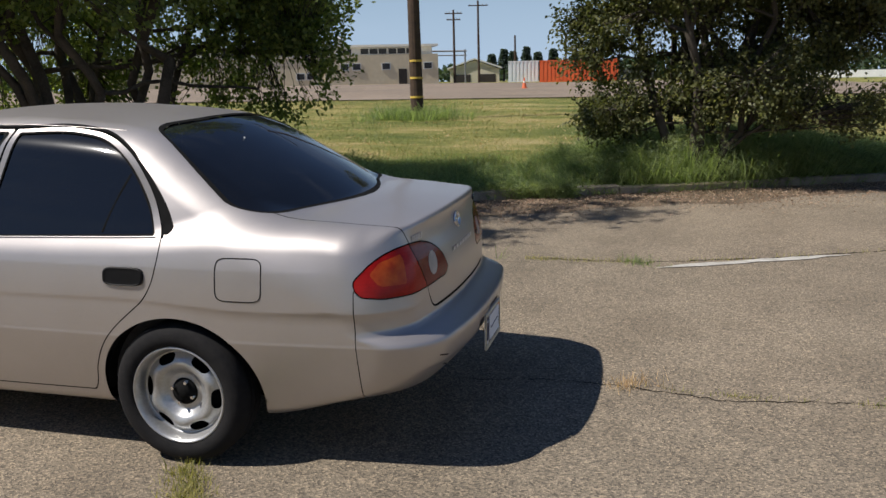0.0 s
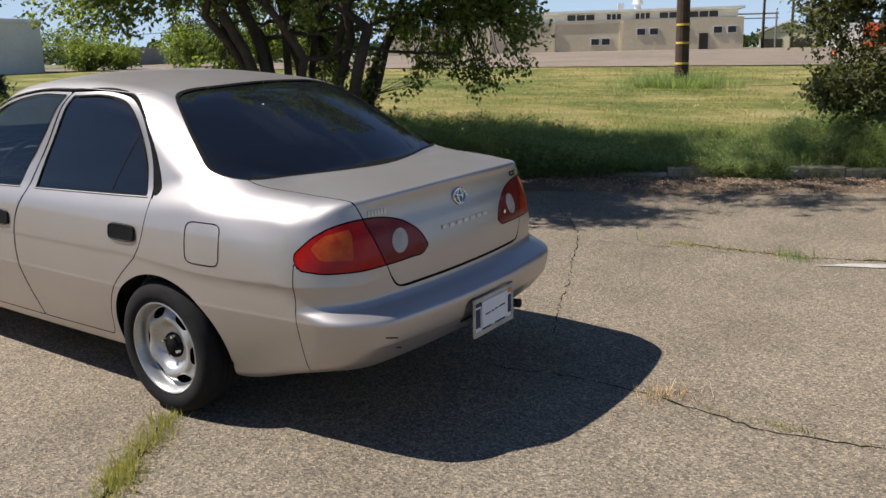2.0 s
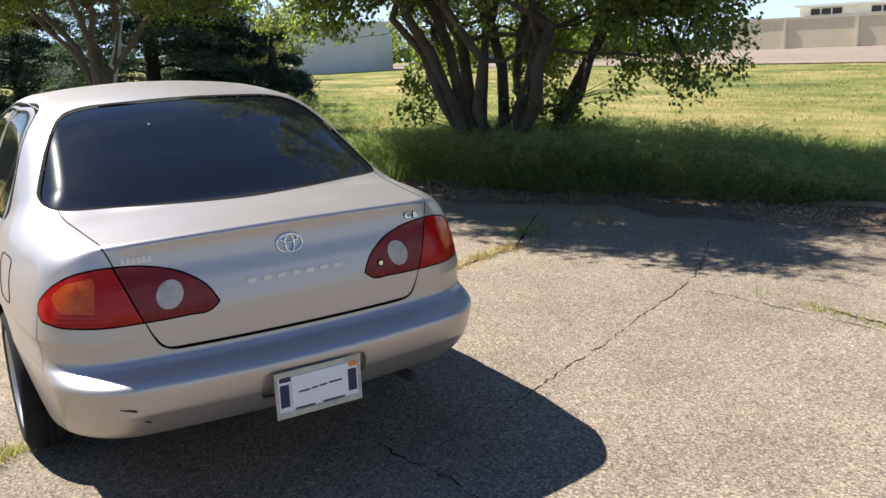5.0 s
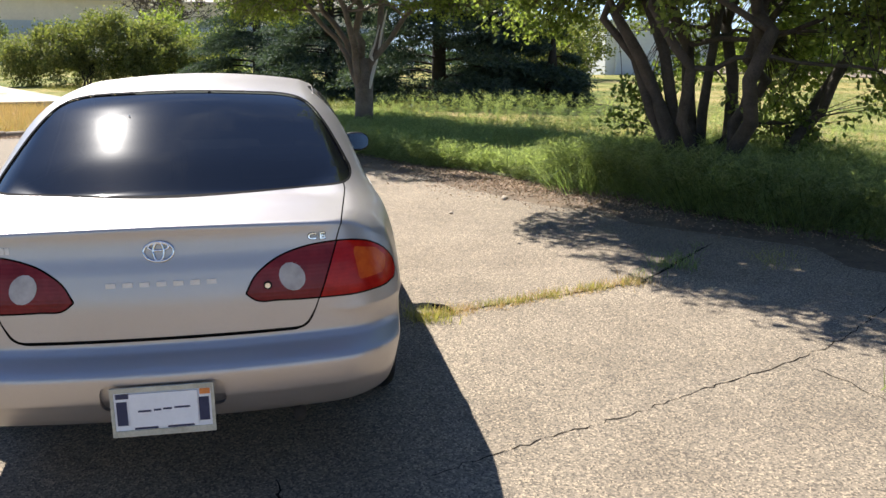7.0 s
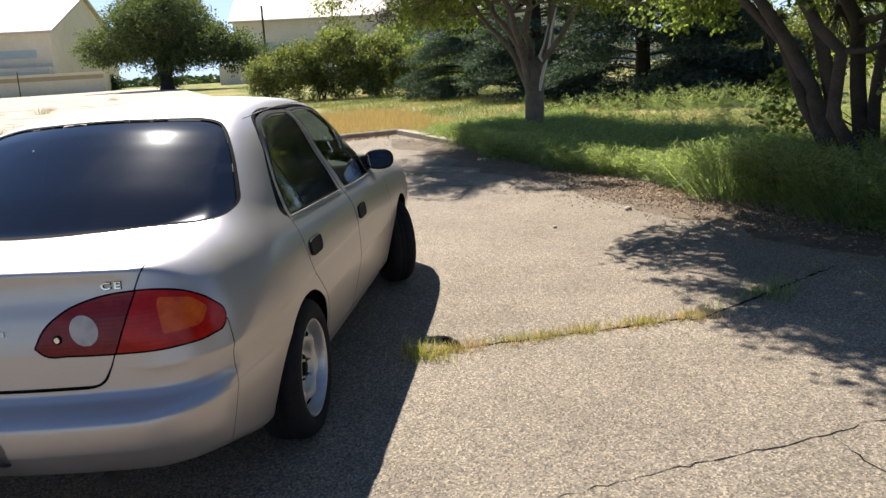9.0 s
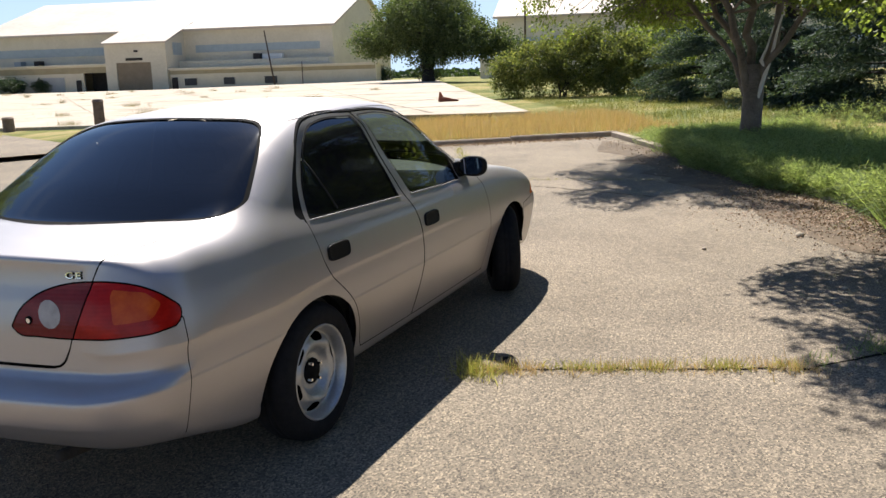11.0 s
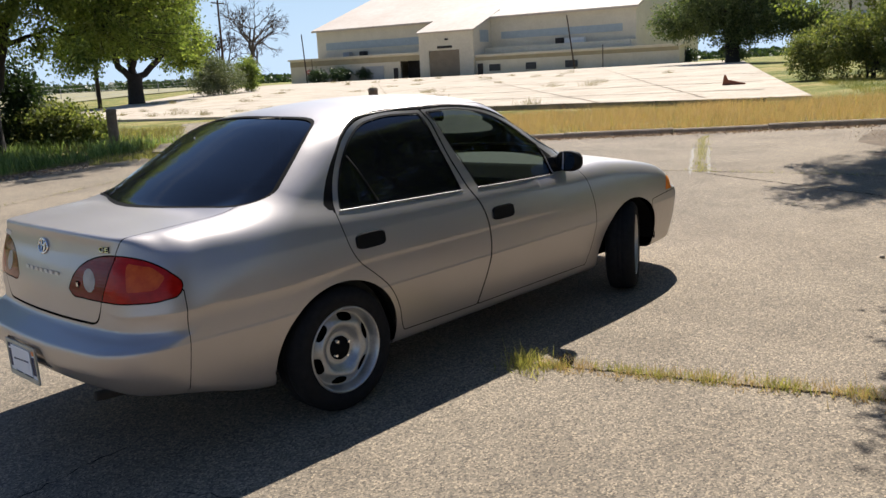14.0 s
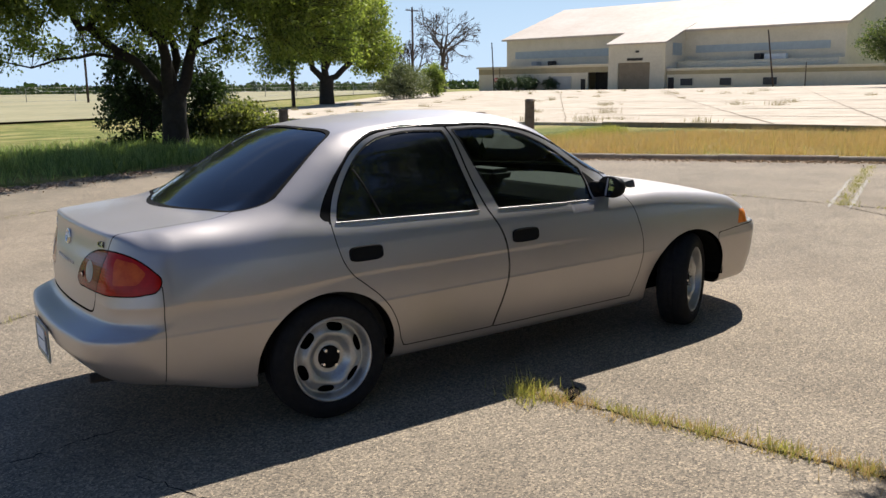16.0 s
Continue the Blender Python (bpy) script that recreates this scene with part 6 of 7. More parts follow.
gantry = thing("pipe_gantry", "grey pipe frame beside the shed", "frame", at=pose(-30, 101, 1.1, 0, 0, 14))
for x in (-3.0, 4.4):
    part("post", rod((x, 0, -0.4), (x, 0, 4.2), 0.1, 0.1, 8), FENCE_METAL, gantry)
part("beam", rod((-3.2, 0, 4.1), (4.6, 0, 4.0), 0.1, 0.1, 8), FENCE_METAL, gantry)
part("beam", rod((-3.2, 0, 3.6), (4.6, 0, 3.5), 0.07, 0.07, 8), FENCE_METAL, gantry)

white_box = thing("storage_building", "plain white windowless storage building", "building", at=pose(-50.0, 23.2, 1.0, 0, 0, 100.5))
part("wall", box(-0.4, 7.6, 0, 7, -1, 3.3), WHITE_WALL, white_box, bevel=0.25)
part("roof_edge", box(-0.5, 7.7, -0.1, 7.1, 3.05, 3.22), WHITE_WALL, white_box)
part("downpipe", rod((0.3, -0.1, -0.5), (0.3, -0.1, 3.2), 0.06, 0.06, 8), WHITE_WALL, white_box)


def container(x, y, yaw, length, mat, label):
    c = thing("shipping_container", label, "container", at=pose(x, y, float(soil_z(x, y)) + 0.05, 0, 0, yaw))
    part("body", box(0, length, 0, 2.4, 0.1, 2.35), mat, c)
    part("top_rail", box(-0.03, length + 0.03, -0.06, 2.43, 2.35, 2.48), mat, c)
    part("bottom_rail", box(-0.03, length + 0.03, -0.06, 2.43, 0.0, 0.12), mat, c)
    for k in range(int(length / 0.45)):
        part("rib", box(0.2 + k * 0.45, 0.42 + k * 0.45, -0.05, 0.0, 0.12, 2.35), mat, c)
    return c


container(-20.6, 102.9, 8, 3.6, WHITE_STEEL, "white ribbed shipping container")
container(-16.4, 100.5, 4, 9.0, RUST_ORANGE, "orange ribbed shipping container")
p = (-10.7, 59.0)
cone = thing("traffic_cone", "orange traffic cone on the road", "cone", at=Matrix.Translation((p[0], p[1], float(ground_z(*p)) + 0.13)))
part("base", box(-0.22, 0.22, -0.22, 0.22, 0, 0.04), CONE, cone)
part("cone", rod((0, 0, 0.04), (0, 0, 0.75), 0.17, 0.03, 14), CONE, cone)
part("collar", rod((0, 0, 0.40), (0, 0, 0.52), 0.102, 0.082, 14), WHITE_WALL, cone)


def power_pole(x, y, h, arms, label, r=0.15, yaw=20, lean=(0, 0), bands=()):
    pl = thing("utility_pole", label, "pole", "utility poles", at=pose(x, y, float(soil_z(x, y)), 0, 0, yaw))
    part("shaft", rod((0, 0, -0.5), (lean[0], lean[1], h), r, r * 0.72, 14), POLE_WOOD, pl)
    for z, w in arms:
        arm = part("crossarm", box(-w, w, -0.07, 0.07, z - 0.06, z + 0.06), POLE_WOOD, pl)
        for k in (-0.85, -0.45, 0.45, 0.85):
            part("insulator", rod((k * w, 0, z + 0.06), (k * w, 0, z + 0.22), 0.04, 0.03, 6), GREY_WALL, arm)
    for z in bands:
        part("band", lathe_bm(r * (1 - 0.28 * z / h) + 0.006, z, 0.055), YELLOW_BAND, pl, "yellow band")
    return pl


def lathe_bm(r, z, w):
    return rod((0, 0, z - w / 2), (0, 0, z + w / 2), r, r, 18)


power_pole(-7.3, 23.3, 9.0, [(8.4, 1.2)], "brown wooden utility pole with yellow bands", 0.19, 20, (-0.06, 0.05), (0.62, 1.15, 1.62))
for x, y, h, arms in ((-26.0, 98.0, 8.3, [(7.9, 1.0), (7.2, 0.8)]), (-24.5, 104.0, 9.8, [(9.2, 1.2)]), (-21.5, 112, 6.0, []), (-16.5, 124, 6.6, []), (-2, 130, 5.5, []), (-103, -29.5, 9.4, [(9.0, 1.3), (8.3, 1.0)]),
                      (-56.7, -86.6, 10.8, [(10.4, 1.2)]), (-27.6, -56.6, 9.5, [(9.1, 1.0)]), (-22, -110, 9.0, [(8.5, 1.0)])):
    power_pole(x, y, h, arms, "distant wooden utility pole", 0.16, 20)

for x, y, h, r in ((-13.94, -9.27, 1.15, 0.13), (-9.5, -14.6, 1.05, 0.14), (-19.6, -19.4, 0.5, 0.2)):
    b = thing("bollard", "dark weathered stub post in the verge", "post", "stub posts", at=Matrix.Translation((x, y, float(soil_z(x, y)))))
    part("shaft", rod((0, 0, -0.2), (0, 0, h - 0.04), r, r * 0.92, 12), POST_WOOD, b)
    part("cap", rod((0, 0, h - 0.06), (0, 0, h), r * 1.12, r * 0.8, 12), POST_WOOD, b)
scrap = thing("scrap_plate", "rusty bent steel plate lying on the slab", "debris", at=pose(-31.4, -8.2, float(ground_z(-31.4, -8.2)) + 0.2, 0, 0, 117))
part("plate", prism([(-0.42, 0), (0.45, 0), (0.42, 0.06), (-0.20, 0.20), (-0.30, 0.40), (-0.36, 0.40)], "y", -0.03, 0.03), RUST, scrap)
part("foot", prism([(-0.40, 0), (-0.30, 0), (-0.32, 0.30), (-0.36, 0.30)], "y", 0.03, 0.35), RUST, scrap)

# fences along the far fields
def fence(points, h, step, label, mesh_on=True):
    f = thing("fence", label, "fence")
    for (x0, y0), (x1, y1) in zip(points, points[1:]):
        L = math.hypot(x1 - x0, y1 - y0)
        n = max(1, int(L / step))
        last = None
        for i in range(n + 1):
            x, y = x0 + (x1 - x0) * i / n, y0 + (y1 - y0) * i / n
            z = float(soil_z(x, y))
            part("post", rod((x, y, z - 0.2), (x, y, z + h), 0.05, 0.05, 6), FENCE_METAL, f)
            if last:
                for k in (0.15, 0.5, 0.75, 1.0):
                    part("rail", rod((last[0], last[1], last[2] + h * k), (x, y, z + h * k), 0.016, 0.016, 4), FENCE_METAL, f)
            last = (x, y, z)
    return f


fence([(10, -120), (-30, -128), (-92, -140)], 2.2, 6.0, "wire fence along the far field")
screen = thing("fence", "dark screened fence behind the yard", "fence")
for k in range(6):
    part("panel", box(-14 + k * 1.6, -12.5 + k * 1.6, 132, 132.1, 0.8, 2.6), DARK_FENCE, screen)
wall_far = thing("boundary_wall", "low grey wall behind the grass", "wall", at=pose(-62, 44, 1.1, 0, 0, 118))
part("wall", box(-2, 20, 0, 0.25, -0.5, 1.7), GREY_WALL, wall_far)
low_white = thing("boundary_wall", "low white wall far across the field", "wall", at=pose(16, 98, 0.9, 0, 0, -10))
part("wall", box(-6, 60, 0, 0.3, -0.5, 0.75), WHITE_WALL, low_white)


# ---- trees and shrubs ----
def at(x, y):
    return (x, y, float(soil_z(x, y)))


fan = random.Random(4)
stems = []
for k in range(13):
    a, r = 2 * math.pi * k / 13 + fan.uniform(-0.25, 0.25), fan.uniform(1.2, 3.0)
    stems.append((r * 0.75 * math.cos(a), r * math.sin(a), 3.7 - 0.25 * r, fan.uniform(0.055, 0.092)))
tree("crape_tree", "multi-stemmed tree with small dark green leaves beside the kerb", at(-6.4, 8.25), stems,
     [(-6.4, 7.9, 4.9, 3.3, 3.3, 1.6, 0.75), (-5.7, 5.9, 3.9, 1.6, 1.25, 0.7, 3.4), (-6.95, 5.5, 3.7, 1.4, 1.05, 0.6, 3.8), (-6.6, 6.5, 3.9, 1.5, 0.8, 0.5, 3.0), (-6.4, 8.0, 2.85, 2.7, 2.7, 0.8, 1.1),
      (-4.5, 9.0, 2.5, 1.2, 1.2, 0.9, 1.2), (-8.4, 7.0, 2.5, 1.3, 1.2, 0.7, 1.2), (-7.6, 9.8, 2.3, 1.3, 1.2, 0.9, 1.2), (-4.2, 8.8, 1.95, 0.8, 0.8, 0.6, 1.5), (-5.6, 9.7, 1.9, 1.0, 0.8, 0.8, 1.5),
      (-7.3, 7.6, 1.25, 0.4, 0.4, 0.45, 1.6), (-5.3, 8.3, 1.15, 0.5, 0.5, 0.45, 1.6), (-7.0, 9.4, 1.5, 0.9, 0.8, 0.6, 1.3), (-4.6, 9.5, 1.5, 0.7, 0.6, 0.45, 1.6), (-8.3, 8.6, 1.9, 0.9, 0.8, 0.7, 1.2), (-5.0, 7.4, 2.3, 0.9, 0.8, 0.6, 1.0), (-6.2, 9.0, 1.0, 0.7, 0.6, 0.5, 1.2)],
     LEAF, BARK, 11, twigs=7700, per=19, size=(0.066, 0.040), spread=0.10, foot=0.45, gap=0.9, limbs=4)
fan = random.Random(9)
stems = []
for k in range(11):
    a, r = 2 * math.pi * k / 11 + fan.uniform(-0.3, 0.3), fan.uniform(0.5, 1.7)
    stems.append((r * math.cos(a), 0.8 * r * math.sin(a), 4.2 - 0.3 * r, fan.uniform(0.045, 0.085)))
tree("crape_tree", "dense multi-stemmed tree with bronze-green leaves above tall weeds", at(0.25, 11.45), stems,
     [(0.5, 11.5, 3.5, 2.0, 1.7, 1.6), (-1.7, 11.4, 3.3, 0.9, 0.8, 0.6), (1.2, 11.4, 1.75, 1.0, 0.9, 0.9), (-0.75, 11.3, 1.35, 0.7, 0.6, 0.6), (2.2, 11.5, 2.2, 0.9, 0.8, 0.9), (0.5, 11.2, 1.4, 0.8, 0.7, 0.6), (-1.0, 11.4, 2.0, 0.75, 0.7, 0.75), (-1.0, 11.3, 1.0, 0.5, 0.45, 0.4), (2.1, 11.3, 1.2, 0.7, 0.6, 0.5), (1.0, 11.0, 1.0, 0.8, 0.6, 0.4), (2.9, 11.6, 3.0, 1.2, 1.0, 1.0)],
     LEAF_BROWN, BARK, 12, twigs=6800, per=22, size=(0.056, 0.034), spread=0.11, foot=0.34, gap=0.42, limbs=4)
pale_tree = tree("crape_tree", "vase-shaped tree with a pale grey trunk beyond the kerb", at(-13.0, 5.1),
     [(-1.3, -1.3, 3.3, 0.065), (-0.5, 0.9, 3.6, 0.075), (0.6, 1.4, 3.1, 0.06), (1.0, -0.9, 3.3, 0.07), (0.1, -0.3, 3.8, 0.08), (-0.2, -1.2, 3.2, 0.055)],
     [(-13.7, 4.3, 4.7, 2.9, 3.2, 1.4, 1.9), (-14.8, 3.6, 3.1, 1.4, 1.3, 0.9), (-11.4, 6.4, 3.0, 1.2, 1.2, 0.9), (-14.0, 6.5, 3.2, 1.3, 1.1, 0.9), (-12.2, 3.4, 2.9, 1.2, 1.1, 0.8), (-12.9, 4.9, 3.4, 2.6, 2.6, 0.8, 0.6), (-12.0, 2.6, 2.6, 0.8, 0.8, 0.6), (-11.5, 2.9, 3.6, 1.7, 1.0, 0.5, 2.0), (-13.0, 2.3, 3.6, 1.3, 0.9, 0.5, 1.8)],
     LEAF_LIGHT, BARK_PALE, 13, twigs=7200, per=22, size=(0.058, 0.032), foot=0.05, gap=0.75, bole=0.95, spread=0.11)
for path in ([(0.10, 0.10, 0.80, 0.035), (0.10, 0.18, 1.10, 0.03), (0.08, 0.27, 1.40, 0.026), (0.06, 0.33, 1.75, 0.02), (0.05, 0.42, 2.1, 0.012)], [(0.08, 0.22, 1.22, 0.03), (0.12, 0.13, 1.34, 0.03), (0.12, 0.20, 1.52, 0.018), (0.10, 0.29, 1.85, 0.010)]):
    child("dead_limb", mesh_of("dead_limb", *tubes([path], 8), DEADWOOD), pale_tree, "bare bleached dead limb")


def conifer(base, h, r, seed, label, lean=0.0):
    """Layered drooping branches that carry short needle sprays."""
    rng = np.random.default_rng(seed)
    ob = thing("conifer", label, "tree", "conifers", at=Matrix.Translation(base))
    child("trunk", mesh_of("trunk", *tubes([[(0, 0, -0.2, 0.22), (0, 0, h * 0.5, 0.14), (0, 0, h, 0.03)]], 8), BARK_DARK), ob)
    paths, P, D = [], [], []
    for k in range(int(13 * h)):
        z = h * rng.uniform(0.02, 1.0) ** 1.15
        a = rng.uniform(0, 2 * math.pi)
        L = r * (1 - z / h) ** 0.75 * rng.uniform(0.75, 1.12) + 0.25
        out = np.array([math.cos(a), math.sin(a), 0])
        pts = [(*(out * L * t + np.array([0, 0, z + 0.25 * L * t - 0.38 * L * t * t])), 0.03 * (1 - t) + 0.006) for t in np.linspace(0, 1, 6)]
        paths.append(pts)
        m = int(900 * L / r) + 80
        t = rng.uniform(0.25, 1.04, m) ** 0.8
        side = np.array([-out[1], out[0], 0])
        c = out[None] * (L * t)[:, None] + side[None] * (rng.normal(size=m) * 0.20 * L * (0.4 + t))[:, None]
        c[:, 2] += z + 0.25 * L * t - 0.38 * L * t * t + rng.normal(size=m) * 0.035
        P.append(c)
        D.append(out[None] * 0.7 + rng.normal(size=(m, 3)) * 0.5 + np.array([0, 0, -0.15]))
    tagged(child("limb", mesh_of("limb", *tubes(paths, 4), BARK_DARK), ob), "drooping boughs", kind="stuff")
    child("crown", strips_mesh("crown", leaf_points(np.concatenate(P), np.concatenate(D), rng, 0.15, 0.03), 1, NEEDLE), ob)
    return ob


conifer(at(-21.0, 7.7), 7.5, 2.6, 21, "dark blue-green conifer with branches to the ground")
conifer(at(-22.0, 9.3), 6.0, 1.75, 22, "dark blue-green conifer beside a taller one")
conifer(at(-25.5, 5.0), 6.0, 2.3, 23, "broad conifer with sweeping green branches")
conifer(at(-29.5, 2.6), 5.2, 2.4, 24, "broad conifer standing on the lawn")
conifer(at(-19.6, 10.4), 1.9, 0.9, 25, "small dark conifer on the lawn")


def shrub(name, label, base, lobes, mat, seed, twigs, per, size, bark=BARK_DARK, spread=0.22, gap=0.2):
    stems = [(0.35 * math.cos(k), 0.35 * math.sin(k), 0.7 + 0.1 * k, 0.05) for k in range(4)]
    return tree(name, label, base, stems, lobes, mat, bark, seed, twigs=twigs, per=per, size=size, spread=spread, limbs=4, gap=gap, foot=0.2, show_twigs=0.15)


def lobes_at(x, y, *rows):
    g = float(soil_z(x, y))
    return [(x + r[0], y + r[1], g + r[2], *r[3:]) for r in rows]


shrub("bush", "large rounded green and yellowish bush by the slab", at(-35.4, -4.6), lobes_at(-35.4, -4.6, (-0.6, -2.3, 1.0, 1.3, 1.3, 1.15), (0, -0.6, 1.3, 1.4, 1.2, 1.35), (-0.2, 0.9, 1.6, 1.5, 1.2, 1.6), (0.3, 2.6, 1.35, 1.4, 1.3, 1.4), (0.2, 4.3, 1.0, 1.2, 1.1, 1.05), (-0.4, 1.4, 2.7, 0.7, 0.6, 0.6), (0, -1.5, 2.1, 0.6, 0.6, 0.5), (0.3, 3.2, 2.4, 0.6, 0.6, 0.5)), LEAF_BUSH, 31, 2000, 26, (0.11, 0.06), spread=0.2, gap=0.3)
shrub("bush", "green bush at the edge of the lawn", at(-52, -4.0), lobes_at(-52, -4, (0, 0, 1.8, 2.2, 2.2, 2.0), (-1, 3.5, 1.6, 2.0, 2.0, 1.7)), LEAF, 32, 400, 24, (0.22, 0.12), spread=0.3)
tree("tree", "big round-crowned tree with low dark foliage", at(-80.3, -32.3), [(-2.0, -2.0, 5.0, 0.35), (1.0, 2.5, 5.5, 0.35), (0.5, -0.5, 6.5, 0.4), (-1.5, 2.0, 5.0, 0.3)],
     lobes_at(-80.3, -32.3, (0, 0, 6.5, 5.5, 5.5, 3.6), (-1.5, -5.0, 4.4, 3.0, 3.2, 2.0), (1.0, 5.5, 4.2, 3.2, 3.4, 2.2), (0, 8.5, 3.0, 2.4, 2.6, 2.2), (-1.5, -7.5, 4.6, 2.6, 2.6, 2.0), (0.5, 0.5, 3.0, 3.2, 3.6, 1.4), (-0.5, 0, 1.2, 1.4, 1.6, 1.2)), LEAF_OAK, BARK_DARK, 33, twigs=3000, per=24, size=(0.24, 0.14), spread=0.42, gap=0.35, foot=0.3, twig_r=0.02, show_twigs=0.3, bole=1.6)
tree("tree", "broad tree with dark trunk and hanging boughs", at(-6.8, -15.6), [(-1.5, 0.6, 5.4, 0.17), (0.3, 0.5, 6.0, 0.15), (3.4, 0.2, 4.2, 0.16), (-0.6, -1.0, 5.6, 0.14), (1.8, 1.0, 5.4, 0.17)],
     lobes_at(-6.8, -15.6, (0, 0, 6.4, 4.4, 4.0, 2.6, 0.5), (3.6, 1.0, 4.4, 2.0, 2.0, 1.4), (-4.0, 0.5, 4.6, 2.2, 2.0, 1.5), (-2.2, 2.0, 3.7, 1.6, 1.5, 1.0), (6.0, 1.0, 3.4, 1.6, 1.6, 1.2), (-2.4, 2.6, 5.6, 2.6, 2.0, 1.3), (1.0, 3.0, 5.8, 2.8, 2.2, 1.3), (0.5, 2.0, 3.9, 2.6, 1.8, 0.9), (-3.2, 2.4, 4.2, 1.8, 1.6, 1.0), (3.6, 2.6, 3.9, 1.8, 1.6, 0.9), (1.0, -0.2, 3.5, 1.6, 1.4, 0.9), (-1.6, 0.6, 3.2, 1.5, 1.4, 0.9), (-3.3, 1.2, 3.3, 1.5, 1.3, 1.0), (2.7, -0.5, 3.2, 1.6, 1.3, 0.9), (-0.2, 1.5, 3.3, 1.6, 1.2, 0.8), (-4.4, 1.6, 2.9, 0.9, 0.9, 0.7), (4.2, -0.5, 2.6, 1.1, 1.0, 0.8), (5.0, 2.5, 5.4, 2.2, 2.0, 1.2)), LEAF_LIGHT, BARK_DARK, 34, twigs=7000, per=19, size=(0.10, 0.055), spread=0.17, gap=0.62, foot=0.15, twig_r=0.01, show_twigs=0.5, bole=1.5)
shrub("bush", "dark dense shrub behind the tree trunk", at(-6.4, -17.4), lobes_at(-6.4, -17.4, (0.1, 0, 1.5, 1.1, 0.9, 1.6), (-1.5, 0.2, 1.3, 1.0, 0.9, 1.3), (0.9, 0.2, 0.6, 0.6, 0.6, 0.6), (-2.4, 0.1, 0.9, 0.6, 0.6, 0.8)), LEAF_DARK, 35, 640, 24, (0.12, 0.07), gap=0.6)
shrub("bush", "low bright green shrub in the verge", at(-8.6, -16.4), lobes_at(-8.6, -16.4, (0, 0, 0.7, 1.0, 0.9, 0.65), (-0.8, 0.3, 0.55, 0.7, 0.7, 0.5)), LEAF_BUSH, 36, 320, 24, (0.12, 0.06))
tree("tree", "spreading tree with a forked dark trunk", at(-30.5, -56.5), [(-3.4, 0.5, 4.6, 0.3), (-1.0, -1.0, 6.0, 0.34), (2.4, 0.8, 5.4, 0.32), (0.6, 0.6, 6.2, 0.3)],
     lobes_at(-30.5, -56.5, (0, 0, 7.2, 5.6, 5.2, 3.2), (4.0, 1.5, 4.6, 2.6, 2.6, 1.6), (-4.6, -1.0, 5.0, 2.8, 2.6, 1.8), (-5.5, -2, 3.4, 2.0, 1.8, 1.2), (4.8, 1.5, 3.2, 2.0, 1.8, 1.2), (0, 0, 5.0, 4.6, 4.2, 1.6)), LEAF_LIGHT, BARK_DARK, 37, twigs=2200, per=24, size=(0.26, 0.15), spread=0.42, gap=0.45, foot=0.2, twig_r=0.018, show_twigs=0.4, bole=2.0)
tree("tree", "leafy tree at the edge of the verge", at(0.5, -14.0), [(-1.5, 0.5, 4.2, 0.18), (0.6, 0.8, 4.6, 0.2), (-0.4, -0.6, 4.8, 0.2)],
     lobes_at(0.5, -14.0, (-0.5, 0, 4.9, 3.4, 3.2, 1.9), (-3.0, 0.4, 3.2, 1.1, 1.1, 0.9)), LEAF, BARK_DARK, 38, twigs=800, per=22, size=(0.12, 0.065), spread=0.24, gap=0.5, foot=0.1, bole=1.2)
shrub("bush", "silvery grey-green bush beyond the slab", at(-40.8, -61.2), lobes_at(-40.8, -61.2, (0, 0, 1.6, 2.4, 2.2, 1.7), (2.0, 1.0, 1.3, 1.6, 1.5, 1.2), (1.2, 0.4, 2.6, 1.2, 1.2, 1.0)), LEAF_SILVER, 39, 500, 24, (0.2, 0.08), spread=0.3)
shrub("bush", "dark green bush beside a silvery one", at(-44.6, -62.6), lobes_at(-44.6, -62.6, (0, 0, 1.7, 1.2, 1.2, 1.7)), LEAF, 40, 260, 24, (0.2, 0.1), spread=0.25)
for k, (x, y, s) in enumerate(((-92, -114.5, 1.3), (-95, -112, 1.5), (-98.5, -109.0, 1.2), (-116.5, -57.5, 1.3))):
    shrub("bush", "dark shrub against the hangar wall", at(x, y), lobes_at(x, y, (0, 0, 0.9 * s, 1.5 * s, 1.5 * s, 0.9 * s)), LEAF_DARK, 41 + k, 130, 20, (0.3, 0.16), spread=0.3)


def bare_tree(base, h, seed, label):
    """A leafless crown of forking limbs."""
    rng = np.random.default_rng(seed)
    ob = thing("bare_tree", label, "tree", "bare trees", at=Matrix.Translation(base))
    paths = []

    def grow(p, d, L, r, depth):
        q = p + d * L
        path = bent(p, q, r, r * 0.66, rng, 4, 0.0, 0.08)
        if depth > 3:
            name = "trunk" if depth == 6 else "limb"
            child(name, mesh_of(name, *tubes([path], 6), BARK), ob)
        else:
            paths.append(path)
        if depth:
            for k in range(3 if depth < 6 else 4):
                e = unit(d + rng.normal(size=3) * 0.52 + np.array([0, 0, 0.06]))
                grow(q, e, L * rng.uniform(0.62, 0.85), max(r * 0.58, 0.03), depth - 1)

    grow(np.array([0, 0, -0.2]), np.array([0.05, 0, 1.0]), h * 0.235, h * 0.03, 6)
    tagged(child("twig", mesh_of("twig", *tubes(paths, 3), BARK), ob), "bare twigs", kind="stuff")
    return ob


bare_tree(at(-81.6, -118.2), 19.0, 51, "bare grey-brown leafless tree by the field")
bare_tree(at(-76.0, -119.0), 12, 52, "bare grey-brown leafless tree behind a bush")
bare_tree(at(-66, -6), 9.0, 53, "grey leafless tree behind the bushes")

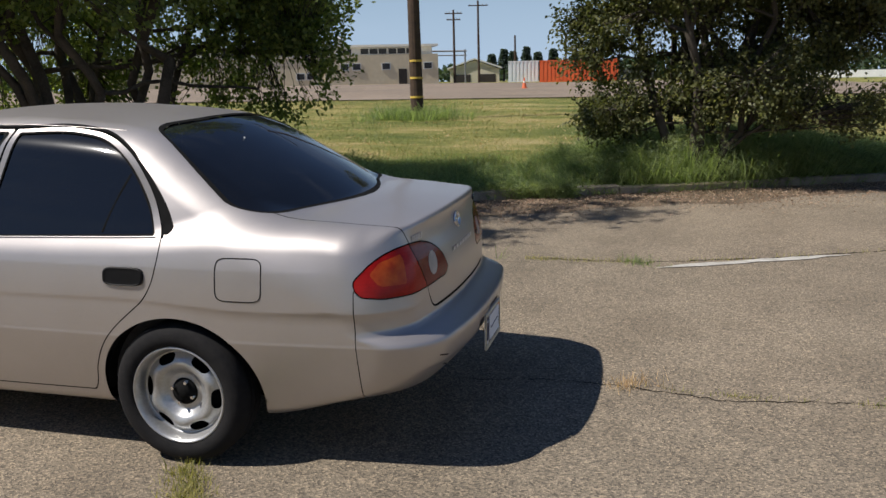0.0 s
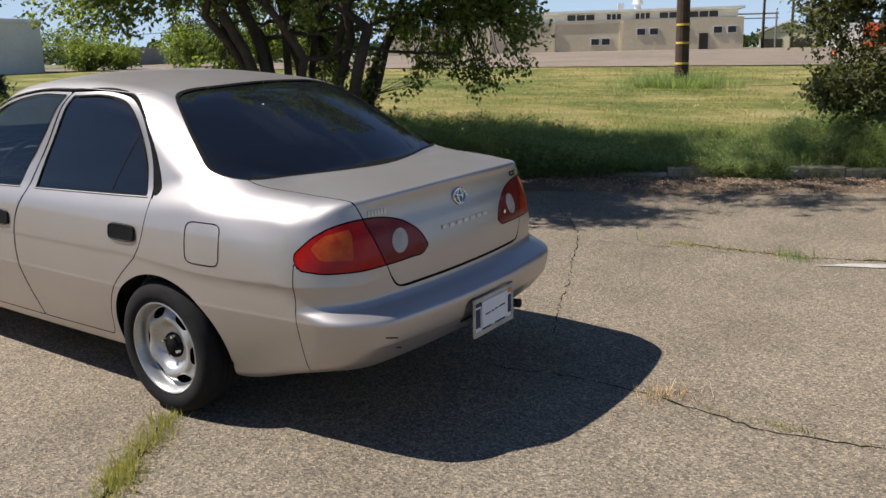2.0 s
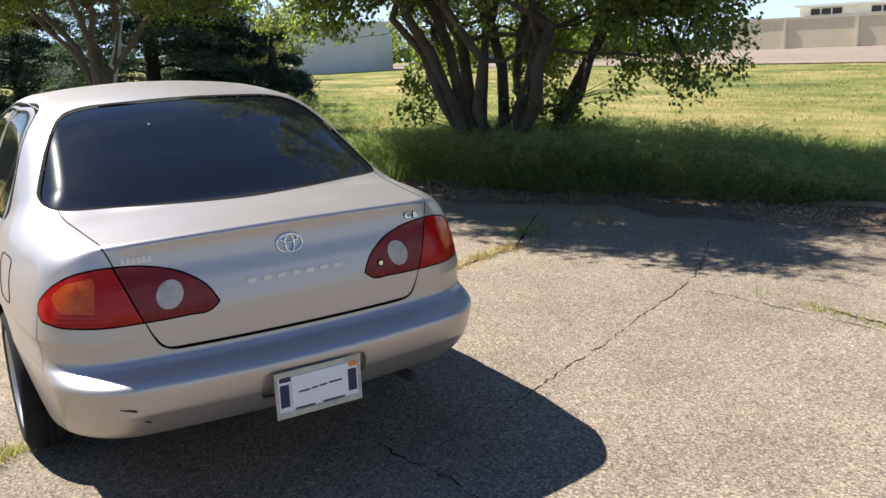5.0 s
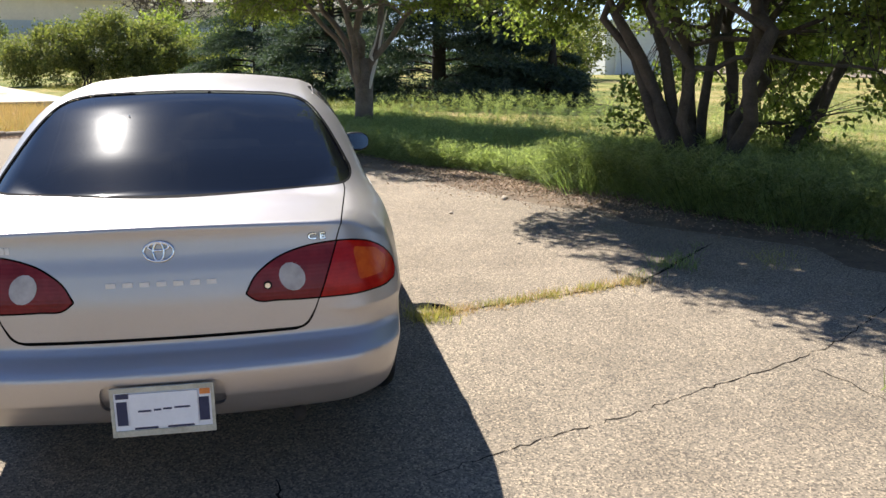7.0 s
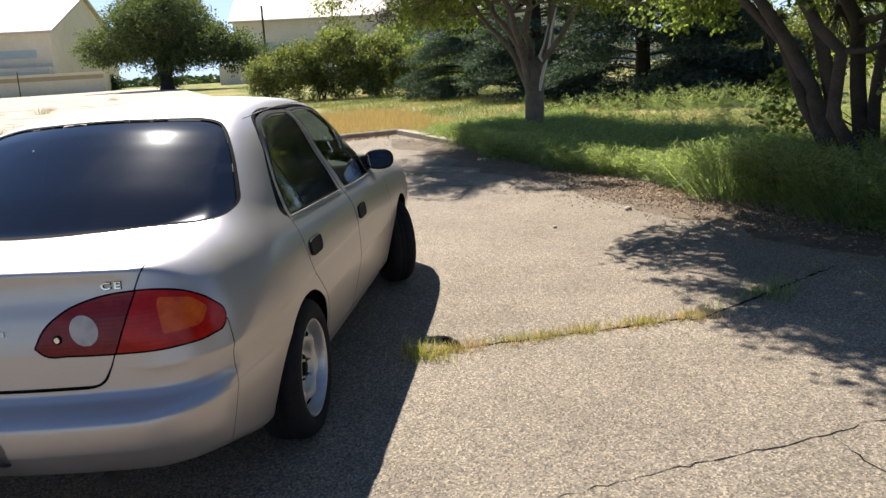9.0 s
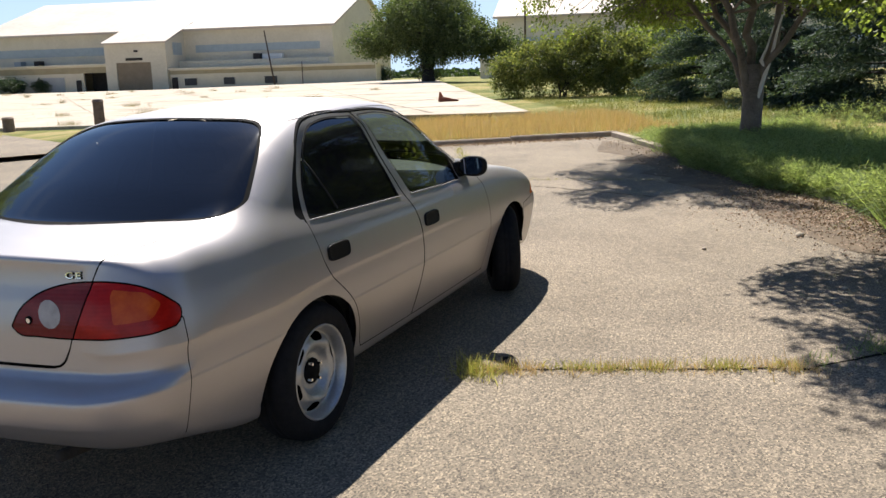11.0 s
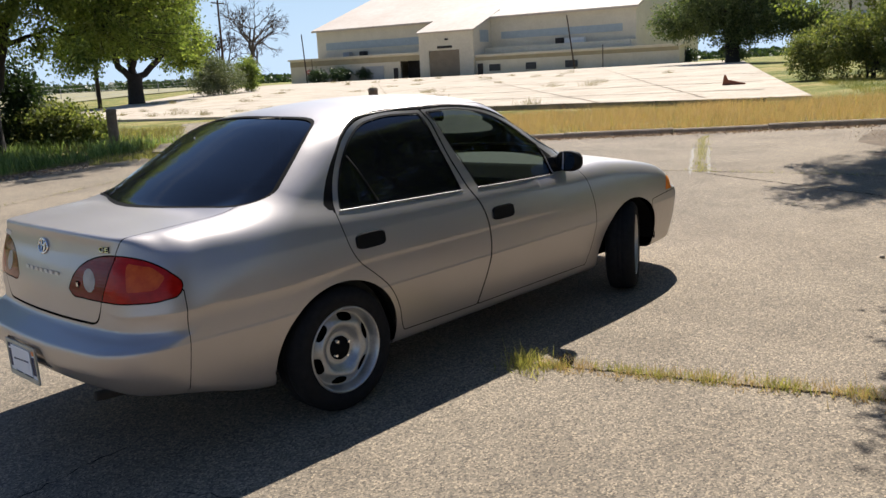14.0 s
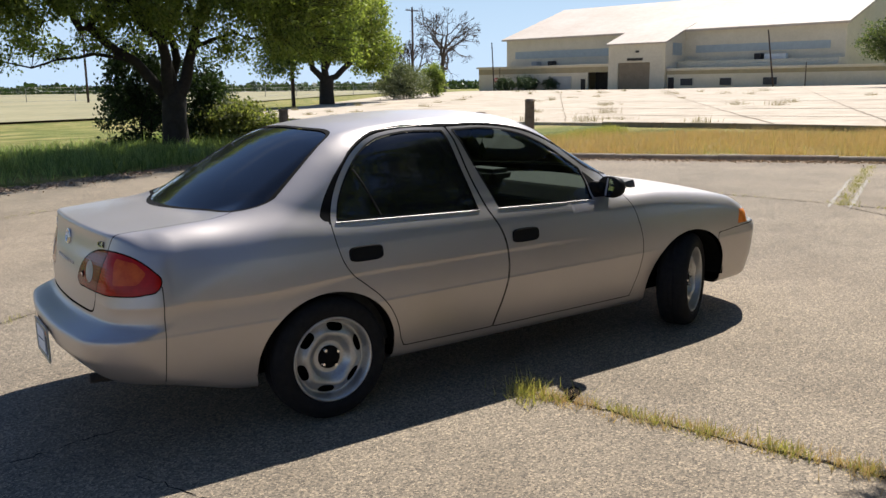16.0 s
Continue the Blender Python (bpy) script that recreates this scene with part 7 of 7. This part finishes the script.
shrub("bush", "fresh green bush beyond the lawn", at(-37, 16.0), lobes_at(-37, 16.0, (0, 0, 1.3, 1.5, 1.7, 1.3), (-1.0, -1.8, 1.6, 1.5, 1.5, 1.6), (-3.0, 1.8, 1.8, 1.8, 1.8, 1.9)), LEAF_BUSH, 59, 500, 24, (0.17, 0.09), spread=0.28)

# green growth along the far side of the lawn
for k, (x, y, s, m) in enumerate(((-47.0, 38.5, 1.3, LEAF_LIGHT), (-54, 52.0, 1.5, LEAF), (-60, 50, 1.8, LEAF_DARK), (-50, 47.0, 1.2, LEAF), (-66, 38, 1.9, LEAF), (-49.6, 32.6, 1.0, LEAF_LIGHT))):
    shrub("bush", "green bush along the far edge of the lawn", at(x, y), lobes_at(x, y, (0, 0, 1.1 * s, 1.7 * s, 1.7 * s, 1.1 * s), (1.5 * s, 1.5 * s, 0.9 * s, 1.3 * s, 1.3 * s, 0.9 * s)), m, 61 + k, 220, 24, (0.22, 0.12), spread=0.32)
for k, (x, y, h) in enumerate(((-33.0, 150, 4.8), (-31.2, 152, 5.7), (-29.2, 150, 5.2), (-27.0, 151, 6.0), (-24.8, 150, 5.0), (-22.4, 152, 5.6), (-36, 152, 4.0))):
    rng = np.random.default_rng(90 + k)
    ob = thing("conifer", "far dark pointed conifer tree", "tree", "far conifers", at=Matrix.Translation(at(x, y)))
    child("trunk", mesh_of("trunk", *tubes([[(0, 0, -0.3, 0.2), (0, 0, h, 0.04)]], 6), BARK_DARK), ob)
    z = rng.uniform(0.3, 1, 700) ** 0.8 * h
    a = rng.uniform(0, 2 * math.pi, 700)
    R = 1.3 * (1.02 - z / h) * rng.uniform(0.2, 1, 700)
    P = np.column_stack([R * np.cos(a), R * np.sin(a), z])
    child("crown", strips_mesh("crown", leaf_points(P, np.column_stack([np.cos(a), np.sin(a), np.full(700, -0.3)]), rng, 0.7, 0.35), 1, NEEDLE), ob)


def far_woods(name, label, az0, az1, dist, h, mat, seed, n):
    """A low far line of trees as one mass of leaf clumps."""
    rng = np.random.default_rng(seed)
    az = np.radians(rng.uniform(az0, az1, n))
    d = dist * rng.uniform(0.95, 1.1, n)
    x, y = -2 + d * np.cos(az), 4 + d * np.sin(az)
    top = h * (0.65 + 0.5 * np.array([noise.noise(Vector((math.degrees(q) * 0.9, seed, 0))) for q in az]))
    z = soil_z(x, y) + top * rng.uniform(0, 1, n) ** 0.7
    P = np.column_stack([x, y, z])
    s = dist / 100
    ob = new(name, strips_mesh(name, leaf_points(P, rng.normal(size=P.shape), rng, 0.55 * s, 0.5 * s), 1, mat))
    return tagged(ob, label, "trees", kind="stuff")


far_woods("far_woods", "low dark line of far trees", -175, -80, 520, 5.0, LEAF_DARK, 71, 16000)
far_woods("far_woods", "dark tree line beyond the road", 55, 97, 150, 6.0, LEAF_DARK, 72, 9000)
far_woods("far_woods", "low line of far trees behind buildings", 97, 175, 260, 6.0, LEAF_DARK, 73, 12000)
far_woods("far_woods", "far trees round the horizon", -80, 55, 300, 7.0, LEAF_DARK, 74, 4000)


# ---- grass, weeds and litter ----
rng = np.random.default_rng(5)
# tall grass of the verge under the trees
RANK_A = [0.0, 1.2, 3.0, 7.5, 9.0, 10.5, 12.0, 14.0, 15.6, 17.2, 18.6, 20.5, 22.0, 34.0]
RANK_H = [0.10, 0.26, 0.46, 0.46, 0.30, 0.62, 0.66, 0.60, 0.20, 0.24, 0.78, 0.82, 0.40, 0.20]


def rank(XY):
    """Height of the growth along the long kerb."""
    return np.interp(lot_ab(XY[:, 0], XY[:, 1])[0], RANK_A, RANK_H)


XY = scatter(rng, 9500, 0.4, 34, -4.6, -0.12, 0.25, 0.7)
b_ = lot_ab(XY[:, 0], XY[:, 1])[1]
tall = 0.07 + 0.15 * smooth_step(0.3, 1.2, -b_) * smooth_step(4.4, 1.8, -b_)
for cx, cy, r, h in ((-6.2, 7.9, 2.2, 0.42), (-0.2, 10.9, 2.2, 0.45), (-9.5, 6.3, 2.0, 0.18), (-12.8, 4.9, 1.6, 0.25), (-3.6, 9.3, 1.5, 0.1)):
    tall += h * np.exp(-((XY[:, 0] - cx) ** 2 + (XY[:, 1] - cy) ** 2) / r**2)
tall *= 0.35 + 1.3 * np.array([noise.noise(Vector((x * 1.3, y * 1.3, 7.0))) * 0.35 + noise.noise(Vector((x * 4.0, y * 4.0, 2.0))) * 0.35 + 0.5 for x, y in XY])
tussocks("tall_grass", "green grass along the verge under the trees", XY, rng, 16, tall * 0.85, 0.0055, BLADE, splay=1.6)
XY = scatter(rng, 3000, 3.5, 34, -0.35, -0.02, 0.12, 1.1)
tussocks("tall_grass", "grass clumps leaning over the kerb", XY, rng, 13, 0.17, 0.007, BLADE, ground_z, splay=1.5)
spots = []
for a0, a1, n in ((9.9, 15.0, 260), (8.0, 16.5, 520), (1.4, 9.0, 1050), (17.2, 21.5, 760), (15.5, 28.0, 700)):
    a = rng.uniform(a0, a1, n)
    b = rng.uniform(-2.4, -0.28, n) + 0.42 * np.exp(-(((a - 12.4) / 1.7) ** 2)) + 0.22 * np.exp(-(((a - 5.6) / 2.0) ** 2)) + 0.10 * np.sin(a * 3.1)
    spots.append(np.column_stack(lot_xy(a, b)))
for cx, cy, r0, n in ((-6.2, 7.6, 1.9, 420), (0.3, 10.7, 1.9, 520), (-12.8, 4.9, 1.3, 120)):
    a, r = rng.uniform(0, 2 * math.pi, n), r0 * rng.uniform(0.1, 1, n) ** 0.6
    spots.append(np.column_stack([cx + r * np.cos(a), cy + r * np.sin(a)]))
XY = np.concatenate(spots)
XY = XY[lot_ab(XY[:, 0], XY[:, 1])[1] < np.where(np.abs(lot_ab(XY[:, 0], XY[:, 1])[0] - 12.5) < 2.2, 0.04, np.where(np.abs(lot_ab(XY[:, 0], XY[:, 1])[0] - 5.8) < 2.6, -0.06, -0.35))]
tussocks("tall_grass", "lush drooping grass mounds burying the kerb", XY, rng, 30, rank(XY) * 1.05, 0.007, BLADE, ground_z, spread=0.14, splay=1.7)
many = np.repeat(XY, 6, 0) + rng.normal(size=(len(XY) * 6, 2)) * 0.16
many = many[lot_ab(many[:, 0], many[:, 1])[1] < 0.12]
a = rng.uniform(3.6, 17.0, 5200)
edge = 0.10 + 0.16 * np.sin(a * 1.9) * np.sin(a * 0.83 + 1.0) + 0.16 * np.exp(-(((a - 6.0) / 1.5) ** 2))
many = np.concatenate([many, np.column_stack(lot_xy(a, edge - 0.45 * rng.uniform(0, 1, len(a)) ** 1.4))])
weeds("verge_weeds", "feathery grey-green weeds mounding over the kerb", many, rng, rank(many), WEED, ground_z)
XY = scatter(rng, 900, 1.5, 11.0, -6.5, -2.2, 0.1, 0.9)
weeds("verge_weeds", "tall thin weeds between the trees", XY, rng, 0.62, WEED)
XY = scatter(rng, 16000, 0.4, 34, -4.5, -0.05, 0.1, 0.9)
blades("dry_grass", "pale dry stalks among the green grass", XY, rng, 0.22, 0.005, BLADE_MIX, lean=0.8)
XY = scatter(rng, 3500, 2.0, 30, -3.0, -0.1, 0.0, 0.5)
blades("seed_stalks", "tall pale seeding stalks above the grass", XY, rng, 0.42, 0.004, BLADE_MIX, lean=0.6)
# the mown field, near part
XY = scatter(rng, 40000, -2, 46, -16, -4.0, 0.3, 0.35)
blades("lawn_grass", "short mown yellow-green grass", XY, rng, 0.05, 0.012, LAWN, lean=1.3)
XY = scatter(rng, 9000, -4, 52, -34, -4.0, 0.1, 0.22)
tussocks("lawn_grass", "rough grass clumps in the mown field", XY, rng, 8, 0.11, 0.022, LAWN, spread=0.3, splay=1.4, k=1)
XY = scatter(rng, 5000, -4, 52, -34, -4.0, -0.1, 0.3)
tussocks("dry_grass", "straw-coloured clumps in the mown field", XY, rng, 8, 0.10, 0.02, BLADE_DRY, spread=0.4, splay=1.6, k=1)
# weedy islands where the drive breaks up
r = np.random.default_rng(23)
for cx, cy, sx, sy, n in ((-8.7, -11.6, 0.7, 0.45, 70), (-10.6, -13.4, 0.9, 0.7, 70), (-9.6, -11.2, 0.6, 0.5, 40), (-9.4, -9.5, 0.35, 0.3, 16), (-17.4, -23.9, 1.2, 0.9, 60), (-15.2, -22.4, 1.0, 0.8, 40)):
    XY = np.array([cx, cy]) + r.normal(size=(n, 2)) * np.array([sx, sy])
    tussocks("weed_patch", "green and straw weeds growing through broken asphalt", XY, r, 22, 0.22, 0.011, BLADE_MIX, ground_z, spread=0.1, splay=1.1)
# dry strip beyond the short kerb
XY = scatter(rng, 80000, -6.2, -0.16, -1.5, GATE - 0.3, 0.4, 0.8)
blades("dry_grass", "dry golden grass between kerb and slab", XY, rng, 0.25, 0.009, BLADE_DRY, lean=1.0)
XY = scatter(rng, 2200, -6.2, -0.16, -3.0, GATE - 0.3, 0.0, 0.6)
blades("verge_grass", "greenish weeds in the dry strip", XY, rng, 0.22, 0.010, BLADE_MIX)
XY = scatter(rng, 30000, -22, -0.5, -9.0, -1.0, 0.3, 0.5)
blades("verge_grass", "yellow-green grass beside the conifers", XY, rng, 0.17, 0.011, LAWN, lean=1.2)
# shaded verge on the other side
XY = off_drive(scatter(rng, 7000, -3, 24, LOT_W + 0.0, LOT_W + 7, 0.3, 0.6))
tussocks("tall_grass", "tall green grass in the shade of the verge trees", XY, rng, 9, 0.52, 0.016, BLADE)
XY = off_drive(scatter(rng, 12000, -10, -1.0, GATE + 5.0, GATE + 14, 0.1, 0.6))
blades("verge_grass", "straw and olive weeds beside the drive", XY, rng, 0.22, 0.012, BLADE_BROWN)
XY = off_drive(scatter(rng, 900, -10, -1.0, GATE + 5.0, GATE + 14, -0.1, 0.5))
tussocks("weed_patch", "green weed clumps in the straw beside the drive", XY, rng, 14, 0.24, 0.012, BLADE_MIX, spread=0.12, splay=1.3)
XY = off_drive(scatter(rng, 9000, -9, -0.4, GATE - 1.0, GATE - 0.1, 0.2, 1.2))
blades("verge_grass", "weeds along the drive", XY, rng, 0.22, 0.012, BLADE_MIX)


def tuft(points, n, h, spread, mat, name, label, seed):
    r = np.random.default_rng(seed)
    pts = np.array(points)
    i = r.integers(0, len(pts) - 1, n) if len(pts) > 1 else np.zeros(n, int)
    t = r.uniform(0, 1, n)[:, None]
    P = pts[i] * (1 - t) + (pts[np.minimum(i + 1, len(pts) - 1)]) * t + r.normal(size=(n, 2)) * spread
    keep = np.array([noise.noise(Vector((x * 5, y * 5, seed))) for x, y in P]) > r.uniform(-0.32, 0.5, n)
    blades(name, label, P[keep], r, h, 0.005, mat, ground_z, 1.2)


tuft([(-2.82, 4.72), (-2.95, 5.05), (-3.08, 5.45), (-3.2, 5.8), (-3.34, 6.2)], 3200, 0.06, 0.032, BLADE_MIX, "crack_weeds", "yellow-green weeds growing along a pavement crack", 1)
tuft([(-2.82, 4.72), (-2.95, 5.05), (-3.08, 5.45), (-3.2, 5.8), (-3.34, 6.2)], 2200, 0.06, 0.045, BLADE_DRY, "crack_weeds", "straw-coloured dead grass along a pavement crack", 19)
tuft([(-3.34, 6.2), (-3.7, 6.6), (-4.3, 7.1)], 500, 0.06, 0.05, BLADE, "crack_weeds", "green weeds growing along a pavement crack", 2)
tuft([(-2.78, 4.66), (-2.88, 4.78)], 620, 0.10, 0.07, BLADE_MIX, "grass_tuft", "dry grass tuft at the end of a crack", 3)
tuft([(-3.32, 6.18), (-3.38, 6.26)], 220, 0.07, 0.06, BLADE_DRY, "grass_tuft", "dry orange grass tuft on the pavement", 4)
tuft([(-1.42, 2.05), (-1.6, 2.35), (-1.86, 2.72)], 3000, 0.055, 0.042, BLADE_MIX, "crack_weeds", "yellow-green weeds in a crack by the wheel", 5)
tuft([(-4.2, -1.6), (-2.6, 0.2), (-1.42, 2.05)], 3200, 0.05, 0.05, BLADE_MIX, "crack_weeds", "weeds along a long pavement crack", 6)
tuft([(-0.30, 4.01), (-0.12, 4.04)], 300, 0.075, 0.045, BLADE_DRY, "grass_tuft", "small dry grass tuft in a crack", 7)
tuft([(-0.2, 4.0), (0.4, 3.99), (1.2, 4.05), (2.4, 4.2), (3.4, 4.45)], 1700, 0.035, 0.016, BLADE_MIX, "crack_weeds", "sparse weeds in a thin crack", 8)
tuft([(0.95, 4.05), (1.15, 4.07)], 420, 0.05, 0.05, BLADE, "grass_tuft", "small green weed tuft", 9)
tuft([(-0.42, 6.7), (-0.2, 6.68)], 300, 0.09, 0.08, BLADE, "grass_tuft", "green grass tuft on the pavement", 10)
tuft([(-1.2, 6.66), (-0.8, 6.66), (-0.3, 6.7), (0.6, 7.05), (2.2, 7.85), (4.4, 8.95)], 1600, 0.05, 0.03, BLADE_MIX, "crack_weeds", "weeds along the painted line", 11)
tuft([(-3.85, 6.75), (-3.55, 6.5)], 520, 0.11, 0.09, BLADE, "grass_tuft", "green weed clump at the end of a crack", 21)
tuft([(-3.8, 7.5), (-3.6, 7.3)], 260, 0.10, 0.10, BLADE_MIX, "grass_tuft", "thin green weeds before the verge", 22)
tuft([(-1.43, 6.6), (-1.4, 6.58)], 26, 0.17, 0.02, BLADE, "grass_tuft", "thin upright weed in a crack", 12)
tuft([(-9.55, 2.08), (-10.4, 1.62), (-11.6, 1.0), (-12.6, 0.48), (-14.1, -0.28)], 2300, 0.07, 0.055, BLADE_MIX, "crack_weeds", "weeds between two painted lines", 13)
tuft([(-9.3, -2.2), (-9.7, 2.0), (-9.9, 4.4)], 1100, 0.05, 0.04, BLADE_MIX, "crack_weeds", "weeds along a pavement joint", 14)
tuft([(-9.0, -4.4), (-5.0, -2.6), (-1.1, 1.2), (0.5, 2.4)], 1500, 0.05, 0.04, BLADE_MIX, "crack_weeds", "weeds along a far pavement crack", 15)
tuft([(-7.0, -7.5), (-3.4, -5.7), (0.6, -3.6)], 900, 0.06, 0.05, BLADE_MIX, "crack_weeds", "weeds along a far pavement crack", 16)
r = np.random.default_rng(17)
tussocks("grass_tuft", "tall green weeds round the pole", np.array([-7.2, 23.0]) + r.normal(size=(44, 2)) * np.array([0.62, 0.40]), r, 44, 0.62, 0.010, BLADE, spread=0.14, splay=1.4)
tuft([(-15.6, 2.0), (-14.4, -0.9), (-12.4, -6.0)], 1600, 0.06, 0.12, BLADE_DRY, "crack_weeds", "dry weeds along the kerb", 18)
bm = bmesh.new()
bmesh.ops.create_icosphere(bm, subdivisions=2, radius=1.0)
for v in bm.verts:
    v.co = Vector((v.co.x * 0.085, v.co.y * 0.035, v.co.z * 0.022)) * (1 + 0.35 * noise.noise(v.co * 2.3))
    v.co.z = max(v.co.z, -0.008) + 0.006
lump = thing("asphalt_lump", "dark broken lump of asphalt beside a weedy crack", "debris", at=pose(-2.98, 4.84, float(ground_z(-2.98, 4.84)), 0, 0, 35))
part("lump", bm, CRACK, lump, smooth=True)
SLAB_Z = lambda x, y: ground_z(x, y) + 0.23
spots = random.Random(8)
for k in range(54):
    u, w = spots.uniform(0.01, 0.8) ** 1.5, spots.uniform(0.05, 0.97)
    x = (-22.3 * (1 - u) - 111 * u) * (1 - w) + (-16.8 * (1 - u) - 90 * u) * w
    y = (-3.3 * (1 - u) - 50 * u) * (1 - w) + (-42.0 * (1 - u) - 126 * u) * w
    r = np.random.default_rng(200 + k)
    P = np.array([x, y]) + r.normal(size=(110, 2)) * np.array([0.22, 0.4]) * spots.uniform(0.4, 1.3)
    blades("grass_tuft", "dry weed tuft growing from the slab joints", P, r, spots.uniform(0.12, 0.34), 0.012, BLADE_BROWN, SLAB_Z, 0.8)

# fallen leaves along the kerb
n = 22000
pick = rng.uniform(0, 1, n)
a = np.where(pick < 0.3, 9.9 + 1.2 * rng.normal(size=n), np.where(pick < 0.7, rng.uniform(14.5, 24.0, n), rng.uniform(1.0, 34, n)))
b = np.abs(rng.normal(size=n)) * (0.24 + 0.24 * np.sin(a * 0.9) ** 2 + 0.20 * np.exp(-(((a - 10.2) / 1.6) ** 2)) + 0.22 * smooth_step(14.5, 16.0, a)) + 0.02
X, Y = lot_xy(a, b)
P = np.column_stack([X, Y, ground_z(X, Y) + 0.006])
D = np.column_stack([rng.normal(size=(n, 2)), rng.uniform(0, 0.5, n)])
V = leaf_points(P, D * np.array([1, 1, 0.4]), rng, 0.024, 0.015).reshape(-1, 4, 3)
V[:, :, 2] = np.maximum(V[:, :, 2], P[:, None, 2] - 0.002)
tagged(new("leaf_litter", strips_mesh("leaf_litter", V.reshape(-1, 3), 1, LITTER)), "dry brown and pale fallen leaves along the kerb", "leaves", kind="stuff")
n = 7000
b = rng.uniform(0.2, 10, n)
a = np.abs(rng.normal(size=n)) * 0.25 + 0.03
X, Y = lot_xy(a, b)
P = np.column_stack([X, Y, ground_z(X, Y) + 0.006])
V = leaf_points(P, np.column_stack([rng.normal(size=(n, 2)), rng.uniform(0, 0.5, n)]), rng, 0.034, 0.022).reshape(-1, 4, 3)
V[:, :, 2] = np.maximum(V[:, :, 2], P[:, None, 2] - 0.002)
tagged(new("leaf_litter", strips_mesh("leaf_litter", V.reshape(-1, 3), 1, LITTER)), "dry leaves and grit along the short kerb", "leaves", kind="stuff")
n = 9000
a = rng.uniform(-2.0, 26, n)
b = LOT_W - np.abs(rng.normal(size=n)) * (0.35 + 0.3 * np.sin(a * 0.7) ** 2) + 0.05
X, Y = lot_xy(a, b)
P = np.column_stack([X, Y, ground_z(X, Y) + 0.006])
V = leaf_points(P, np.column_stack([rng.normal(size=(n, 2)), rng.uniform(0, 0.5, n)]), rng, 0.05, 0.032).reshape(-1, 4, 3)
V[:, :, 2] = np.maximum(V[:, :, 2], P[:, None, 2] - 0.002)
tagged(new("leaf_litter", strips_mesh("leaf_litter", V.reshape(-1, 3), 1, LITTER)), "dry brown leaves along the shaded verge", "leaves", kind="stuff")
# soil strip that the litter lies on
for a0, a1, w, s in ((1.0, 34.0, 0.95, 3), (0.2, 0.7, 0.2, 4)):
    line = wander([lot_xy(a0, w * 0.42), lot_xy(a1, w * 0.42)], 0.5, 0.06, s)
    ribbon("soil_strip", line, w, 0.003, SOIL, lot, s, 0.45)
for x, y, r in ((-6.55, 6.07, 0.035), (-5.9, 5.4, 0.02), (-4.9, 6.4, 0.016)):
    p = thing("stone", "pale stone lying on the asphalt", "stone", at=Matrix.Translation((x, y, float(ground_z(x, y)))))
    bm = bmesh.new()
    bmesh.ops.create_icosphere(bm, subdivisions=2, radius=r)
    for v in bm.verts:
        v.co = v.co * (1 + 0.3 * noise.noise(v.co * 30)) * 1.0
        v.co.z = max(v.co.z * 0.7 + r * 0.5, 0)
    part("stone", bm, SLAB, p, smooth=True)
